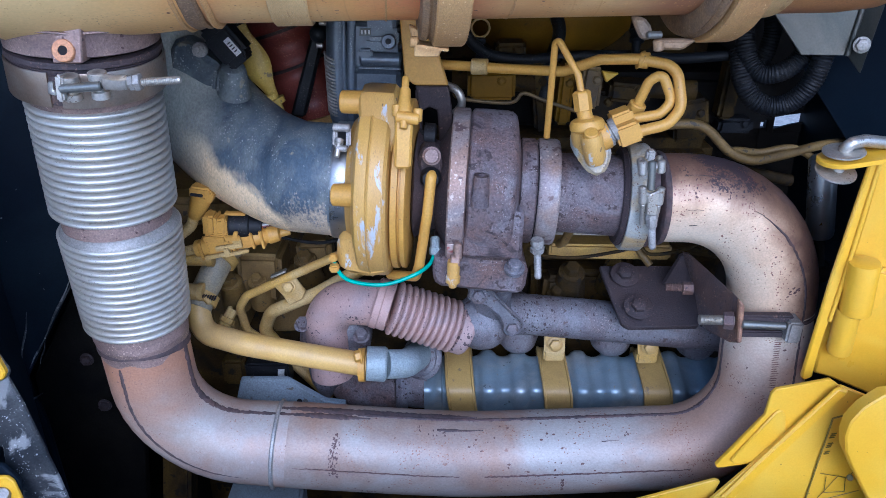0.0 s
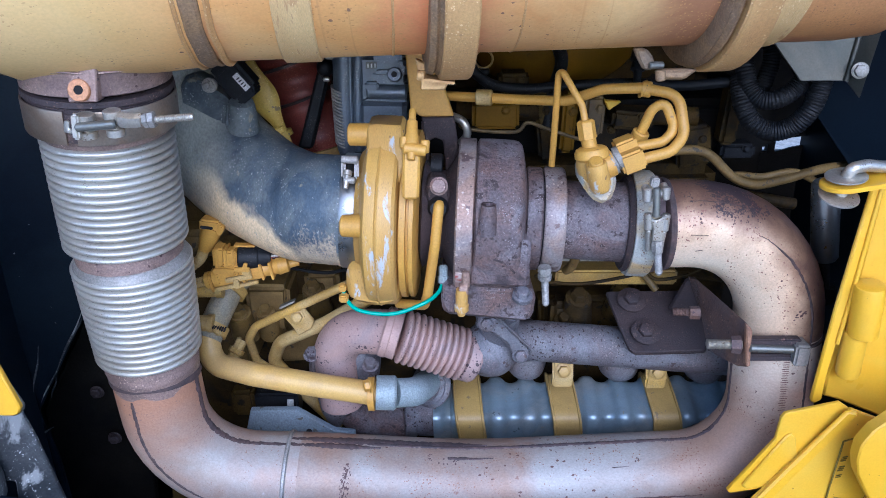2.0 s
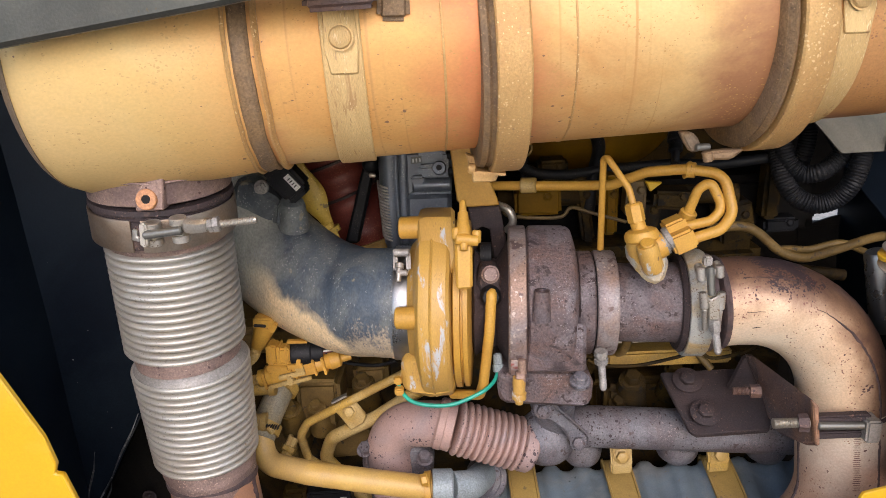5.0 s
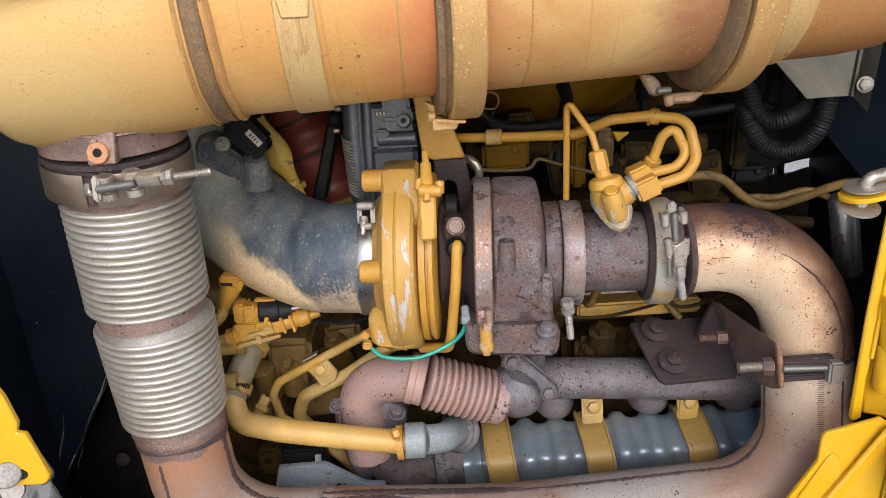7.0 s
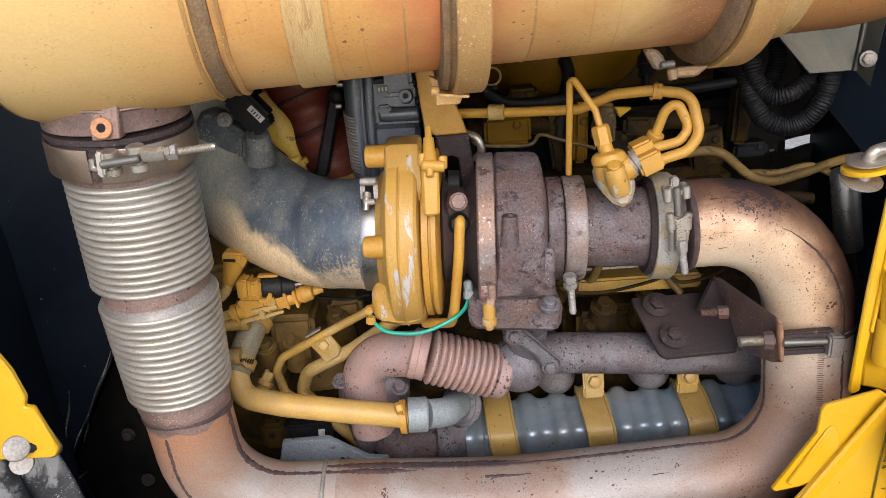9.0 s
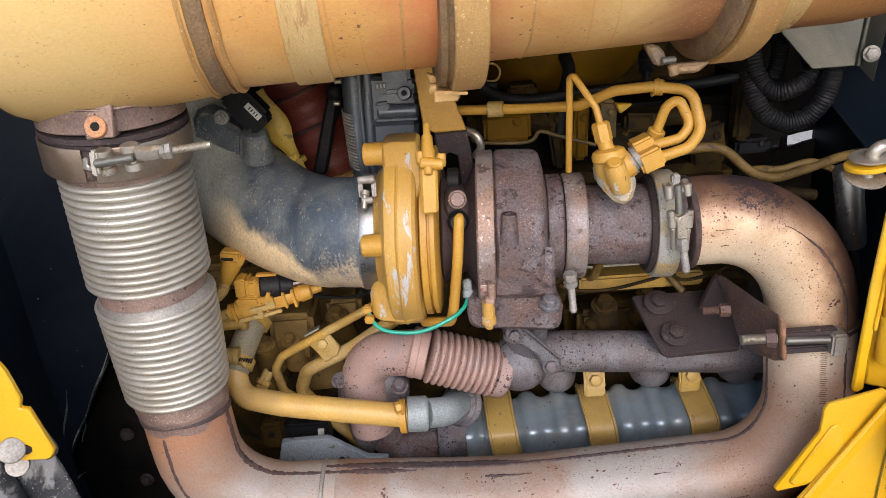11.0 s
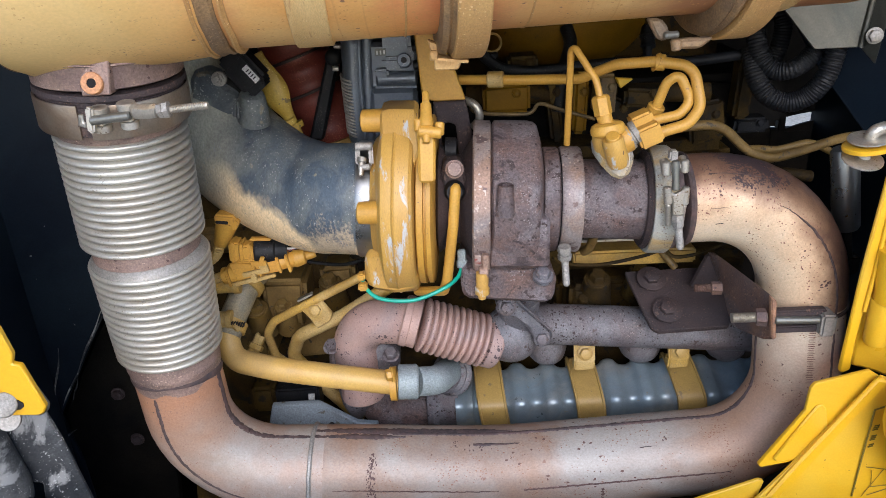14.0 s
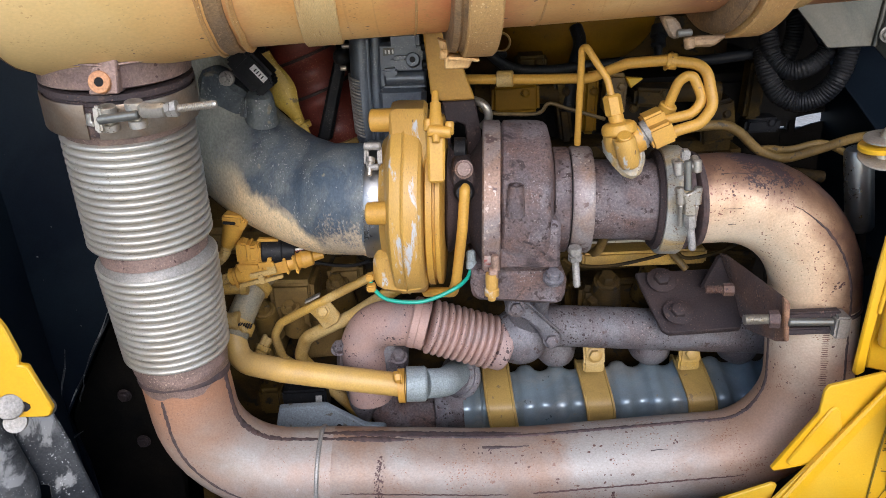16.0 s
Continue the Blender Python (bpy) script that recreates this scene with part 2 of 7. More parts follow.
MUFFLER_MID = mat("heat_tinted_golden_steel", (0.7, 0.415, 0.135), (0.65, 0.31, 0.092), rough=0.50, metal=0.25, scale=4.5, lo=0.35, hi=0.7, third=(0.70, 0.46, 0.18), third_scale=3.0, spot=(0.34, 0.19, 0.09), spot_scale=110, spot_at=0.72, speck=(0.24, 0.13, 0.07), speck_scale=150, speck_at=0.12, pit=(0.54, 0.28, 0.09), pit_scale=420, streak=((0.56, 0.30, 0.10), (150.0, 1.5, 1.5), 0.60), stretch=(0.7, 1, 1), bump=0.06, grit=0.15, grade=(0.62, 0.235, 0.09), grade_dir=(1, 0, 0.1), grade_at=(0.035, 0.11), grade2=((0.50, 0.23, 0.10), (-1, 0, 0), (0.075, 0.13)))
MUFFLER_RIGHT = mat("heat_tinted_golden_shell", (0.64, 0.385, 0.132), (0.58, 0.29, 0.092), rough=0.50, metal=0.25, scale=4.5, lo=0.35, hi=0.7, third=(0.71, 0.48, 0.20), third_scale=3.0, spot=(0.34, 0.19, 0.09), spot_scale=110, spot_at=0.72, speck=(0.24, 0.13, 0.07), speck_scale=150, speck_at=0.12, pit=(0.55, 0.31, 0.11), pit_scale=420, streak=((0.56, 0.30, 0.10), (150.0, 1.5, 1.5), 0.60), stretch=(0.7, 1, 1), bump=0.06, grit=0.15, grade=(0.38, 0.18, 0.082), grade_dir=(1, 0, -0.25), grade_at=(0.08, 0.145), grade2=((0.54, 0.22, 0.095), (-1, 0, 0), (0.045, 0.125)))
MUFFLER_END = mat("rust_orange_heat_tinted_steel", (0.55, 0.285, 0.105), (0.46, 0.21, 0.085), rough=0.45, metal=0.35, scale=6, third=(0.42, 0.20, 0.10), third_scale=7, spot=(0.28, 0.15, 0.08), spot_scale=90, spot_at=0.70, pit=(0.34, 0.17, 0.08), pit_scale=380, bump=0.08, grit=0.3)
MUFFLER_BAND = mat("tan_steel_band", (0.58, 0.365, 0.14), (0.50, 0.285, 0.105), rough=0.46, metal=0.3, scale=9, spot=(0.42, 0.25, 0.11), spot_scale=90, spot_at=0.66, pit=(0.74, 0.54, 0.27), pit_scale=330, bump=0.5, grit=0.32)
STRAP = mat("cream_tan_strap_steel", (0.70, 0.50, 0.22), (0.62, 0.41, 0.17), rough=0.5, metal=0.25, scale=9, spot=(0.50, 0.31, 0.14), spot_scale=90, spot_at=0.66, patch=(0.52, 0.31, 0.13), patch_scale=30, patch_at=0.60, pit=(0.80, 0.62, 0.34), pit_scale=330, stretch=(3, 1, 0.6), bump=0.6, grit=0.32)
BAND_BROWN = mat("brown_tinted_steel_band", (0.33, 0.28, 0.22), (0.24, 0.165, 0.11), rough=0.36, metal=0.75, scale=9, third=(0.36, 0.21, 0.12), third_scale=7, spot=(0.16, 0.10, 0.07), spot_scale=50, spot_at=0.68, speck=(0.12, 0.08, 0.06), speck_scale=80, speck_at=0.2, bump=0.12, grit=0.3)
# cover yellow with the shade under the canister painted into it
YELLOW_SHADE_COVER = mat("shade_darkened_cover_yellow", (0.175, 0.085, 0.002), (0.09, 0.046, 0.002), rough=0.5, scale=6, spot=(0.04, 0.025, 0.01), spot_scale=50, spot_at=0.66, bump=0.1, grit=0.3, spec=0.12)
YELLOW_LOOM = mat("lemon_yellow_tape", (0.5, 0.34, 0.055), (0.36, 0.235, 0.03), rough=0.5, scale=10, spot=(0.16, 0.11, 0.05), spot_scale=60, spot_at=0.66, pit=(0.62, 0.50, 0.16), bump=0.25, grit=0.4)
STUD_GREY = mat("dull_plated_stud", (0.33, 0.31, 0.28), (0.25, 0.23, 0.20), rough=0.55, metal=0.4, scale=30, bump=0.2)
PLATE_RUST = mat("orange_brown_rusted_plate", (0.17, 0.092, 0.06), (0.095, 0.058, 0.05), rough=0.7, metal=0.1, scale=14, third=(0.10, 0.072, 0.068), third_scale=10, spot=(0.30, 0.18, 0.115), spot_scale=80, spot_at=0.66, pit=(0.32, 0.19, 0.12), pit_scale=442, speck=(0.05, 0.03, 0.03), speck_scale=130, speck_at=0.2, bump=0.7)
RIM_RUST = mat("orange_rusted_edge", (0.34, 0.18, 0.10), (0.22, 0.115, 0.07), rough=0.65, metal=0.1, scale=30, pit=(0.14, 0.07, 0.045), bump=0.7)
YELLOW_TAN = mat("tan_yellow_strap_paint", (0.40, 0.255, 0.07), (0.32, 0.20, 0.06), rough=0.5, scale=12, spot=(0.22, 0.15, 0.07), spot_scale=60, spot_at=0.66, bump=0.1, grit=0.3)
SCORCH = mat("red_brown_scorch", (0.11, 0.055, 0.045), (0.075, 0.04, 0.036), rough=0.7, scale=60, bump=0.3)
TICK_RUST = mat("red_rust_mark", (0.20, 0.085, 0.055), (0.13, 0.06, 0.045), rough=0.7, scale=60, bump=0.2)
# darker copy of the dusty yellow, for grimy parts shaded inside the bay
YELLOW_SHADE_TUBE = mat("shaded_grimy_tube_yellow", (0.15, 0.088, 0.016), (0.08, 0.048, 0.013), rough=0.6, scale=14, third=(0.2, 0.125, 0.035), third_scale=9, spot=(0.05, 0.035, 0.02), spot_scale=60, spot_at=0.62, bump=0.2, grit=0.5)
SADDLE = mat("bare_cast_saddle", (0.40, 0.40, 0.355), (0.33, 0.315, 0.27), rough=0.6, metal=0.2, scale=18, third=(0.42, 0.28, 0.10), third_scale=14, pit=(0.16, 0.10, 0.07), bump=0.3, grit=0.5)
HOSE_DUST = mat("dusty_grey_hose", (0.235, 0.205, 0.145), (0.17, 0.145, 0.095), rough=0.7, scale=14, third=(0.36, 0.255, 0.09), third_scale=9, pit=(0.34, 0.29, 0.20), bump=0.2)
SOOT = mat("soot_dark_joint", (0.15, 0.112, 0.075), (0.25, 0.165, 0.085), rough=0.7, metal=0.2, scale=25, third=(0.17, 0.13, 0.09), third_scale=12, pit=(0.24, 0.16, 0.1), bump=0.5)
COVER_GREY = mat("dull_grey_green_sheet", (0.078, 0.082, 0.072), (0.062, 0.064, 0.056), rough=0.42, metal=0.6, scale=6, third=(0.12, 0.115, 0.095), third_scale=5, spot=(0.10, 0.08, 0.05), spot_scale=70, spot_at=0.68, bump=0.08, grit=0.3)
JOINT = mat("brown_joint_steel", (0.30, 0.19, 0.09), (0.17, 0.11, 0.06), rough=0.6, metal=0.3, scale=20, third=(0.22, 0.15, 0.09), third_scale=14, pit=(0.33, 0.215, 0.12), bump=0.4)
RUST = mat("cast_iron_rust", (0.105, 0.082, 0.082), (0.15, 0.090, 0.072), rough=0.62, metal=0.15, scale=22, third=(0.17, 0.145, 0.15), third_scale=16, spot=(0.05, 0.032, 0.03), spot_scale=80, spot_at=0.60, pit=(0.26, 0.22, 0.215), pit_scale=510, speck=(0.045, 0.027, 0.024), speck_scale=130, speck_at=0.26, patch=(0.045, 0.030, 0.030), patch_scale=24, patch_at=0.60, bump=0.9, grain=300, grit=0.9)
RUST_LIGHT = mat("pinkish_manifold_rust", (0.42, 0.27, 0.22), (0.33, 0.215, 0.185), rough=0.62, metal=0.1, scale=9, third=(0.31, 0.225, 0.205), third_scale=12, spot=(0.19, 0.115, 0.095), spot_scale=60, spot_at=0.68, pit=(0.13, 0.085, 0.075), pit_scale=442, speck=(0.07, 0.045, 0.045), speck_scale=200, speck_at=0.34, bump=0.25, grit=0.35)
RUST_BROWN = mat("brown_rusted_plate", (0.033, 0.024, 0.025), (0.05, 0.031, 0.028), rough=0.7, metal=0.1, scale=14, spot=(0.085, 0.055, 0.045), spot_scale=60, spot_at=0.64, pit=(0.13, 0.08, 0.06), pit_scale=442, speck=(0.17, 0.10, 0.08), speck_scale=160, speck_at=0.16, bump=0.6)
IRON_GREY = mat("grey_scaled_iron", (0.115, 0.111, 0.122), (0.132, 0.106, 0.104), rough=0.58, metal=0.25, scale=10, third=(0.185, 0.178, 0.188), third_scale=14, spot=(0.085, 0.06, 0.055), spot_scale=70, spot_at=0.62, patch=(0.07, 0.046, 0.042), patch_scale=34, patch_at=0.66, pit=(0.25, 0.20, 0.19), pit_scale=408, speck=(0.045, 0.03, 0.03), speck_scale=255, speck_at=0.34, bump=0.5)
BAND_WORN = mat("worn_pink_steel_band", (0.30, 0.265, 0.25), (0.20, 0.15, 0.14), rough=0.48, metal=0.35, scale=16, third=(0.28, 0.18, 0.13), third_scale=9, patch=(0.40, 0.17, 0.12), patch_scale=20, patch_at=0.65, spot=(0.13, 0.085, 0.075), spot_scale=50, spot_at=0.60, bump=0.4, grit=0.7, speck=(0.45, 0.36, 0.30), speck_scale=190, speck_at=0.26, pit=(0.12, 0.08, 0.07), pit_scale=200)
BAND_CHIPPED = mat("red_and_white_chipped_paint", (0.55, 0.4, 0.33), (0.36, 0.22, 0.18), rough=0.5, metal=0.2, scale=20, third=(0.7, 0.62, 0.57), third_scale=22, patch=(0.46, 0.11, 0.09), patch_scale=30, patch_at=0.53, spot=(0.70, 0.66, 0.62), spot_scale=60, spot_at=0.62, bump=0.15, grit=0.3)
STEEL = mat("zinc_plated_steel", (0.52, 0.49, 0.43), (0.42, 0.38, 0.31), rough=0.40, metal=0.75, scale=20, spot=(0.24, 0.17, 0.10), spot_scale=80, spot_at=0.67, pit=(0.22, 0.18, 0.13), bump=0.1, grit=0.35)
CHROME = mat("bright_steel", (0.26, 0.265, 0.26), (0.20, 0.20, 0.195), rough=0.30, metal=0.85, scale=15, bump=0.03, grit=0.15)
COOLER = mat("silver_cooler_shell", (0.25, 0.315, 0.345), (0.185, 0.215, 0.225), rough=0.33, metal=0.42, scale=9, third=(0.32, 0.33, 0.31), third_scale=10, spot=(0.28, 0.25, 0.20), spot_scale=60, spot_at=0.68, bump=0.06, grit=0.18)
CAST_GREY = mat("grey_cast_fitting", (0.32, 0.37, 0.375), (0.26, 0.295, 0.295), rough=0.6, metal=0.3, scale=15, bump=0.3)
RUBBER = mat("dusty_black_rubber", (0.060, 0.082, 0.105), (0.125, 0.138, 0.138), rough=0.5, scale=20, third=(0.024, 0.036, 0.052), third_scale=6, grade=(0.68, 0.52, 0.31), grade_dir=(-0.55, 0, -0.83), grade_at=(0.030, 0.046), patch=(0.30, 0.25, 0.16), patch_scale=22, patch_at=0.66, spot=(0.34, 0.34, 0.31), spot_scale=150, spot_at=0.66, pit=(0.25, 0.25, 0.24), pit_scale=323, stretch=(1.3, 1.0, 0.8), bump=0.35, grain=300, grit=0.55, lo=0.42, hi=0.6, grade2=((0.30, 0.295, 0.245), (-0.75, 0, 0.3), (0.035, 0.085)), jag=0.075, scar=((0.40, 0.32, 0.22), (0.098, 0, -0.094), (14, 0, 26), (0.35, 1.15)))
LUG_RUBBER = mat("dusty_black_moulding", (0.075, 0.090, 0.100), (0.13, 0.14, 0.13), rough=0.5, scale=22, third=(0.04, 0.050, 0.060), third_scale=12, patch=(0.22, 0.19, 0.13), patch_scale=30, patch_at=0.60, pit=(0.25, 0.25, 0.24), pit_scale=323, bump=0.35, grain=300, grit=0.5)
BLACK_HOSE = mat("black_corrugated_plastic", (0.006, 0.007, 0.009), (0.012, 0.012, 0.013), rough=0.55, spec=0.22, scale=20, pit=(0.045, 0.042, 0.036), bump=0.1)
BLACK_PANEL = mat("black_painted_panel", (0.003, 0.0055, 0.0105), (0.006, 0.0105, 0.017), rough=0.5, scale=4, spec=0.09, third=(0.008, 0.013, 0.019), third_scale=3.0, spot=(0.07, 0.07, 0.07), spot_scale=120, spot_at=0.75, speck=(0.16, 0.16, 0.15), speck_scale=70, speck_at=0.06, bump=0.06, grit=0.40)
BLACK_DUSTY = mat("black_panel_with_pale_dust", (0.02, 0.022, 0.025), (0.06, 0.062, 0.064), rough=0.55, scale=6, spec=0.2, third=(0.12, 0.12, 0.118), third_scale=8, patch=(0.22, 0.22, 0.215), patch_scale=16, patch_at=0.54, spot=(0.32, 0.32, 0.31), spot_scale=150, spot_at=0.66, pit=(0.36, 0.36, 0.35), bump=0.15)
# near-black tone; on the cylinder head it stands in for shade
DARK_ENGINE = mat("near_black_metal", (0.005, 0.005, 0.005), (0.012, 0.01, 0.008), rough=0.7, spec=0.08, scale=10, bump=0.3)
ACTUATOR = mat("grey_blue_actuator_casting", (0.125, 0.145, 0.172), (0.095, 0.11, 0.13), rough=0.36, metal=0.4, scale=14, pit=(0.22, 0.23, 0.24), bump=0.2, grit=0.35)
DARK_STEEL = mat("grey_steel_sheet", (0.19, 0.19, 0.17), (0.15, 0.147, 0.125), rough=0.38, metal=0.7, scale=6, spot=(0.16, 0.13, 0.09), spot_scale=70, spot_at=0.68, bump=0.08, grit=0.25)
RED_HOSE = mat("red_silicone_hose", (0.20, 0.042, 0.028), (0.13, 0.030, 0.022), rough=0.5, scale=8, pit=(0.30, 0.12, 0.07), bump=0.12)
GREEN = mat("green_wire_insulation", (0.005, 0.33, 0.22), (0.01, 0.27, 0.19), rough=0.35, scale=30, bump=0.02, grit=0.10)
BLUE_GREY = mat("blue_grey_painted_plate", (0.20, 0.235, 0.26), (0.15, 0.17, 0.18), rough=0.6, scale=10, spot=(0.10, 0.09, 0.07), spot_scale=60, spot_at=0.63, bump=0.2)
ORANGE = mat("orange_plug", (0.46, 0.225, 0.10), (0.38, 0.17, 0.08), rough=0.55, metal=0.2, scale=20, bump=0.1)
HOLE = mat("dark_bore", (0.012, 0.01, 0.01), rough=0.9, bump=0.05)
GROUND = mat("pale_bounce_ground", (0.46, 0.4, 0.31), (0.36, 0.31, 0.24), rough=0.9, scale=2.0, bump=0.4, grain=40)
DECAL_INK = mat("decal_ink", (0.2, 0.14, 0.02), rough=0.5, bump=0.02)
STICKER = mat("white_sticker", (0.62, 0.62, 0.60), (0.5, 0.5, 0.48), rough=0.5, bump=0.03)

# ---- mesh helpers: each returns (verts, faces) ----


def join(*gs):
    vs, fs = [], []
    for v, f in gs:
        k = len(vs)
        vs += v
        fs += [[i + k for i in q] for q in f]
    return vs, fs


def rings(rows, closed_ends=True):
    """Loft equal rings of points."""
    n = len(rows[0])
    vs = [p for r in rows for p in r]
    fs = []
    for a in range(len(rows) - 1):
        for b in range(n):
            c = (b + 1) % n
            fs.append([a * n + b, a * n + c, (a + 1) * n + c, (a + 1) * n + b])
    if closed_ends:
        fs.append(list(range(n - 1, -1, -1)))
        fs.append([(len(rows) - 1) * n + i for i in range(n)])
    return vs, fs


def basis(d):
    d = Vector(d).normalized()
    a = Vector((0, 0, 1)) if abs(d.z) < 0.9 else Vector((0, 1, 0))
    u = a.cross(d).normalized()
    return d, u, d.cross(u)


def fillet(path, rad, ends=0.49):
    """Round the corners of a polyline with arcs of radius rad (one value or one per corner)."""
    pts = [Vector(p) for p in path]
    out = [pts[0]]
    for i in range(1, len(pts) - 1):
        r = rad[i - 1] if isinstance(rad, (list, tuple)) else rad
        a, b, c = pts[i - 1], pts[i], pts[i + 1]
        u, v = (a - b), (c - b)
        lu, lv = u.length, v.length
        u.normalize()
        v.normalize()
        half = u.angle(v, math.pi) / 2
        if half > math.pi / 2 - 0.03 or r <= 0:
            out.append(b)
            continue
        cut = min(r / math.tan(half), lu * (ends if i == 1 else 0.49), lv * (ends if i == len(pts) - 2 else 0.49))
        r = cut * math.tan(half)
        mid = b + (u + v).normalized() * (r / math.sin(half))
        n = max(3, int((math.pi - 2 * half) / 0.13))
        p0, p1 = b + u * cut - mid, b + v * cut - mid
        ax = p0.cross(p1).normalized()
        tot = p0.angle(p1)
        for k in range(n + 1):
            out.append(mid + Matrix.Rotation(tot * k / n, 3, ax) @ p0)
    out.append(pts[-1])
    return out


def spline(path, per=8):
    """Catmull-Rom points through a polyline, for hoses and loose cables."""
    p = [Vector(q) for q in path]
    p = [p[0] * 2 - p[1]] + p + [p[-1] * 2 - p[-2]]
    out = []
    for i in range(1, len(p) - 2):
        a, b, c, d = p[i - 1:i + 3]
        for k in range(per):
            t = k / per
            out.append(0.5 * (2 * b + (c - a) * t + (2 * a - 5 * b + 4 * c - d) * t * t + (3 * b - a - 3 * c + d) * t ** 3))
    out.append(p[-2])
    return out


def sweep(pts, r, n=20, ribs=0.0, pitch=0.01, flat=1.0):
    """A round section carried along points; r: number, or function of 0..1; ribs: depth of corrugation."""
    pts = [Vector(p) for p in pts]
    if ribs:
        fine, acc = [], 0.0
        for a, b in zip(pts, pts[1:]):
            k = max(1, int((b - a).length / (pitch / 4)))
            fine += [a.lerp(b, i / k) for i in range(k)]
        pts = fine + [pts[-1]]
    tot = sum((b - a).length for a, b in zip(pts, pts[1:]))
    rows, s = [], 0.0
    d, u, v = basis(pts[1] - pts[0])
    for i, p in enumerate(pts):
        if i:
            s += (p - pts[i - 1]).length
        t = (pts[min(i + 1, len(pts) - 1)] - pts[max(i - 1, 0)]).normalized()
        u = (u - t * u.dot(t)).normalized()
        v = t.cross(u)
        q = r(s / tot) if callable(r) else r
        if ribs:
            q += ribs * math.sin(2 * math.pi * s / pitch)
        rows.append([tuple(p + u * (q * math.cos(2 * math.pi * k / n)) + v * (q * flat * math.sin(2 * math.pi * k / n))) for k in range(n)])
    return rings(rows)


def pipe(path, r, bend=0.02, n=20):
    return sweep(fillet(path, bend), r, n)


def lathe(p0, p1, prof, n=48, a0=0.0, a1=2 * math.pi, unit=None):
    """Turn a profile of (along, radius) about the line p0-p1; along in shares of its length, or metres with unit=1."""
    p0, p1 = Vector(p0), Vector(p1)
    d, u, v = basis(p1 - p0)
    ln = unit or (p1 - p0).length
    full = a1 - a0 > 6.28
    rows = []
    for s, r in prof:
        c = p0 + d * (s * ln)
        rows.append([tuple(c + (u * math.cos(a) + v * math.sin(a)) * max(r, 1e-4)) for a in (a0 + (a1 - a0) * k / (n if full else n - 1) for k in range(n))])
    if full:
        return rings(rows)
    vs = [p for r in rows for p in r]
    fs = []
    m = len(rows)
    for a in range(m):
        e = (a + 1) % m
        for b in range(n - 1):
            fs.append([a * n + b, a * n + b + 1, e * n + b + 1, e * n + b])
    fs.append([a * n for a in range(m)])
    fs.append([a * n + n - 1 for a in range(m - 1, -1, -1)])
    return vs, fs


def ring(p0, p1, x0, x1, r0, r1, n=56, bev=0.002):
    """A flat hoop between two stations (metres along the axis), inner radius r0, outer r1."""
    return lathe(p0, p1, [(x0, r0), (x0, r1 - bev), (x0 + bev, r1), (x1 - bev, r1), (x1, r1 - bev), (x1, r0)], n, unit=1)


def bevelled(bm, w, seg=2):
    if w > 0:
        bmesh.ops.bevel(bm, geom=bm.edges[:], offset=w, segments=seg, affect='EDGES', clamp_overlap=True)
    bm.verts.index_update()
    g = ([tuple(v.co) for v in bm.verts], [[v.index for v in f.verts] for f in bm.faces])
    bm.free()
    return g


def box(c, size, rot=(0, 0, 0), bev=0.003, seg=2):
    bm = bmesh.new()
    bmesh.ops.create_cube(bm, size=1, matrix=pose(*c, *rot) @ Matrix.Diagonal((*size, 1)))
    return bevelled(bm, bev, seg)


def plate(pts, thick, bev=0.0015, back=None):
    """A sheet with the outline pts, thickened backwards (away from the open side, along +y, or along back)."""
    d = Vector(back or (0, 1, 0)).normalized() * thick
    bm = bmesh.new()
    a = [bm.verts.new(p) for p in pts]
    b = [bm.verts.new(Vector(p) + d) for p in pts]
    bm.faces.new(a)
    bm.faces.new(b[::-1])
    for i in range(len(pts)):
        j = (i + 1) % len(pts)
        bm.faces.new((a[j], a[i], b[i], b[j]))
    bmesh.ops.recalc_face_normals(bm, faces=bm.faces[:])
    return bevelled(bm, bev, 1)


def rod(p0, p1, r, n=16, bev=0.0015):
    ln = (Vector(p1) - Vector(p0)).length
    return lathe(p0, p1, [(0, r - bev), (bev, r), (ln - bev, r), (ln, r - bev)], n, unit=1)


def thread(p0, p1, r, pitch=0.0022, n=14):
    ln = (Vector(p1) - Vector(p0)).length
    k = int(ln / pitch)
    prof = [(0, r * 0.8)]
    for i in range(k):
        prof += [((i + 0.25) * pitch, r), ((i + 0.75) * pitch, r * 0.82)]
    prof.append((ln, r * 0.75))
    return lathe(p0, p1, prof, n, unit=1)


def hexbolt(p, d, r, h=None, washer=True):
    """Bolt head on a washer; p: seat, d: outward."""
    h = h or r * 0.75
    p, d = Vector(p), Vector(d).normalized()
    w = 0.18 * r if washer else 0
    g = lathe(p + d * w, p + d * (w + h), [(0, r), (0.8, r), (0.95, r * 0.9), (1, r * 0.82)], 6)
    if washer:
        g = join(g, lathe(p, p + d, [(0, r * 1.3), (w * 0.7, r * 1.3), (w, r * 1.22)], 20, unit=1))
    return g


def ball(c, r, n=16, sq=(1, 1, 1)):
    rows = []
    for i in range(1, n // 2):
        a = math.pi * i / (n // 2)
        rows.append([(c[0] + sq[0] * r * math.sin(a) * math.cos(2 * math.pi * k / n), c[1] + sq[1] * r * math.sin(a) * math.sin(2 * math.pi * k / n), c[2] + sq[2] * r * math.cos(a)) for k in range(n)])
    return rings(rows)


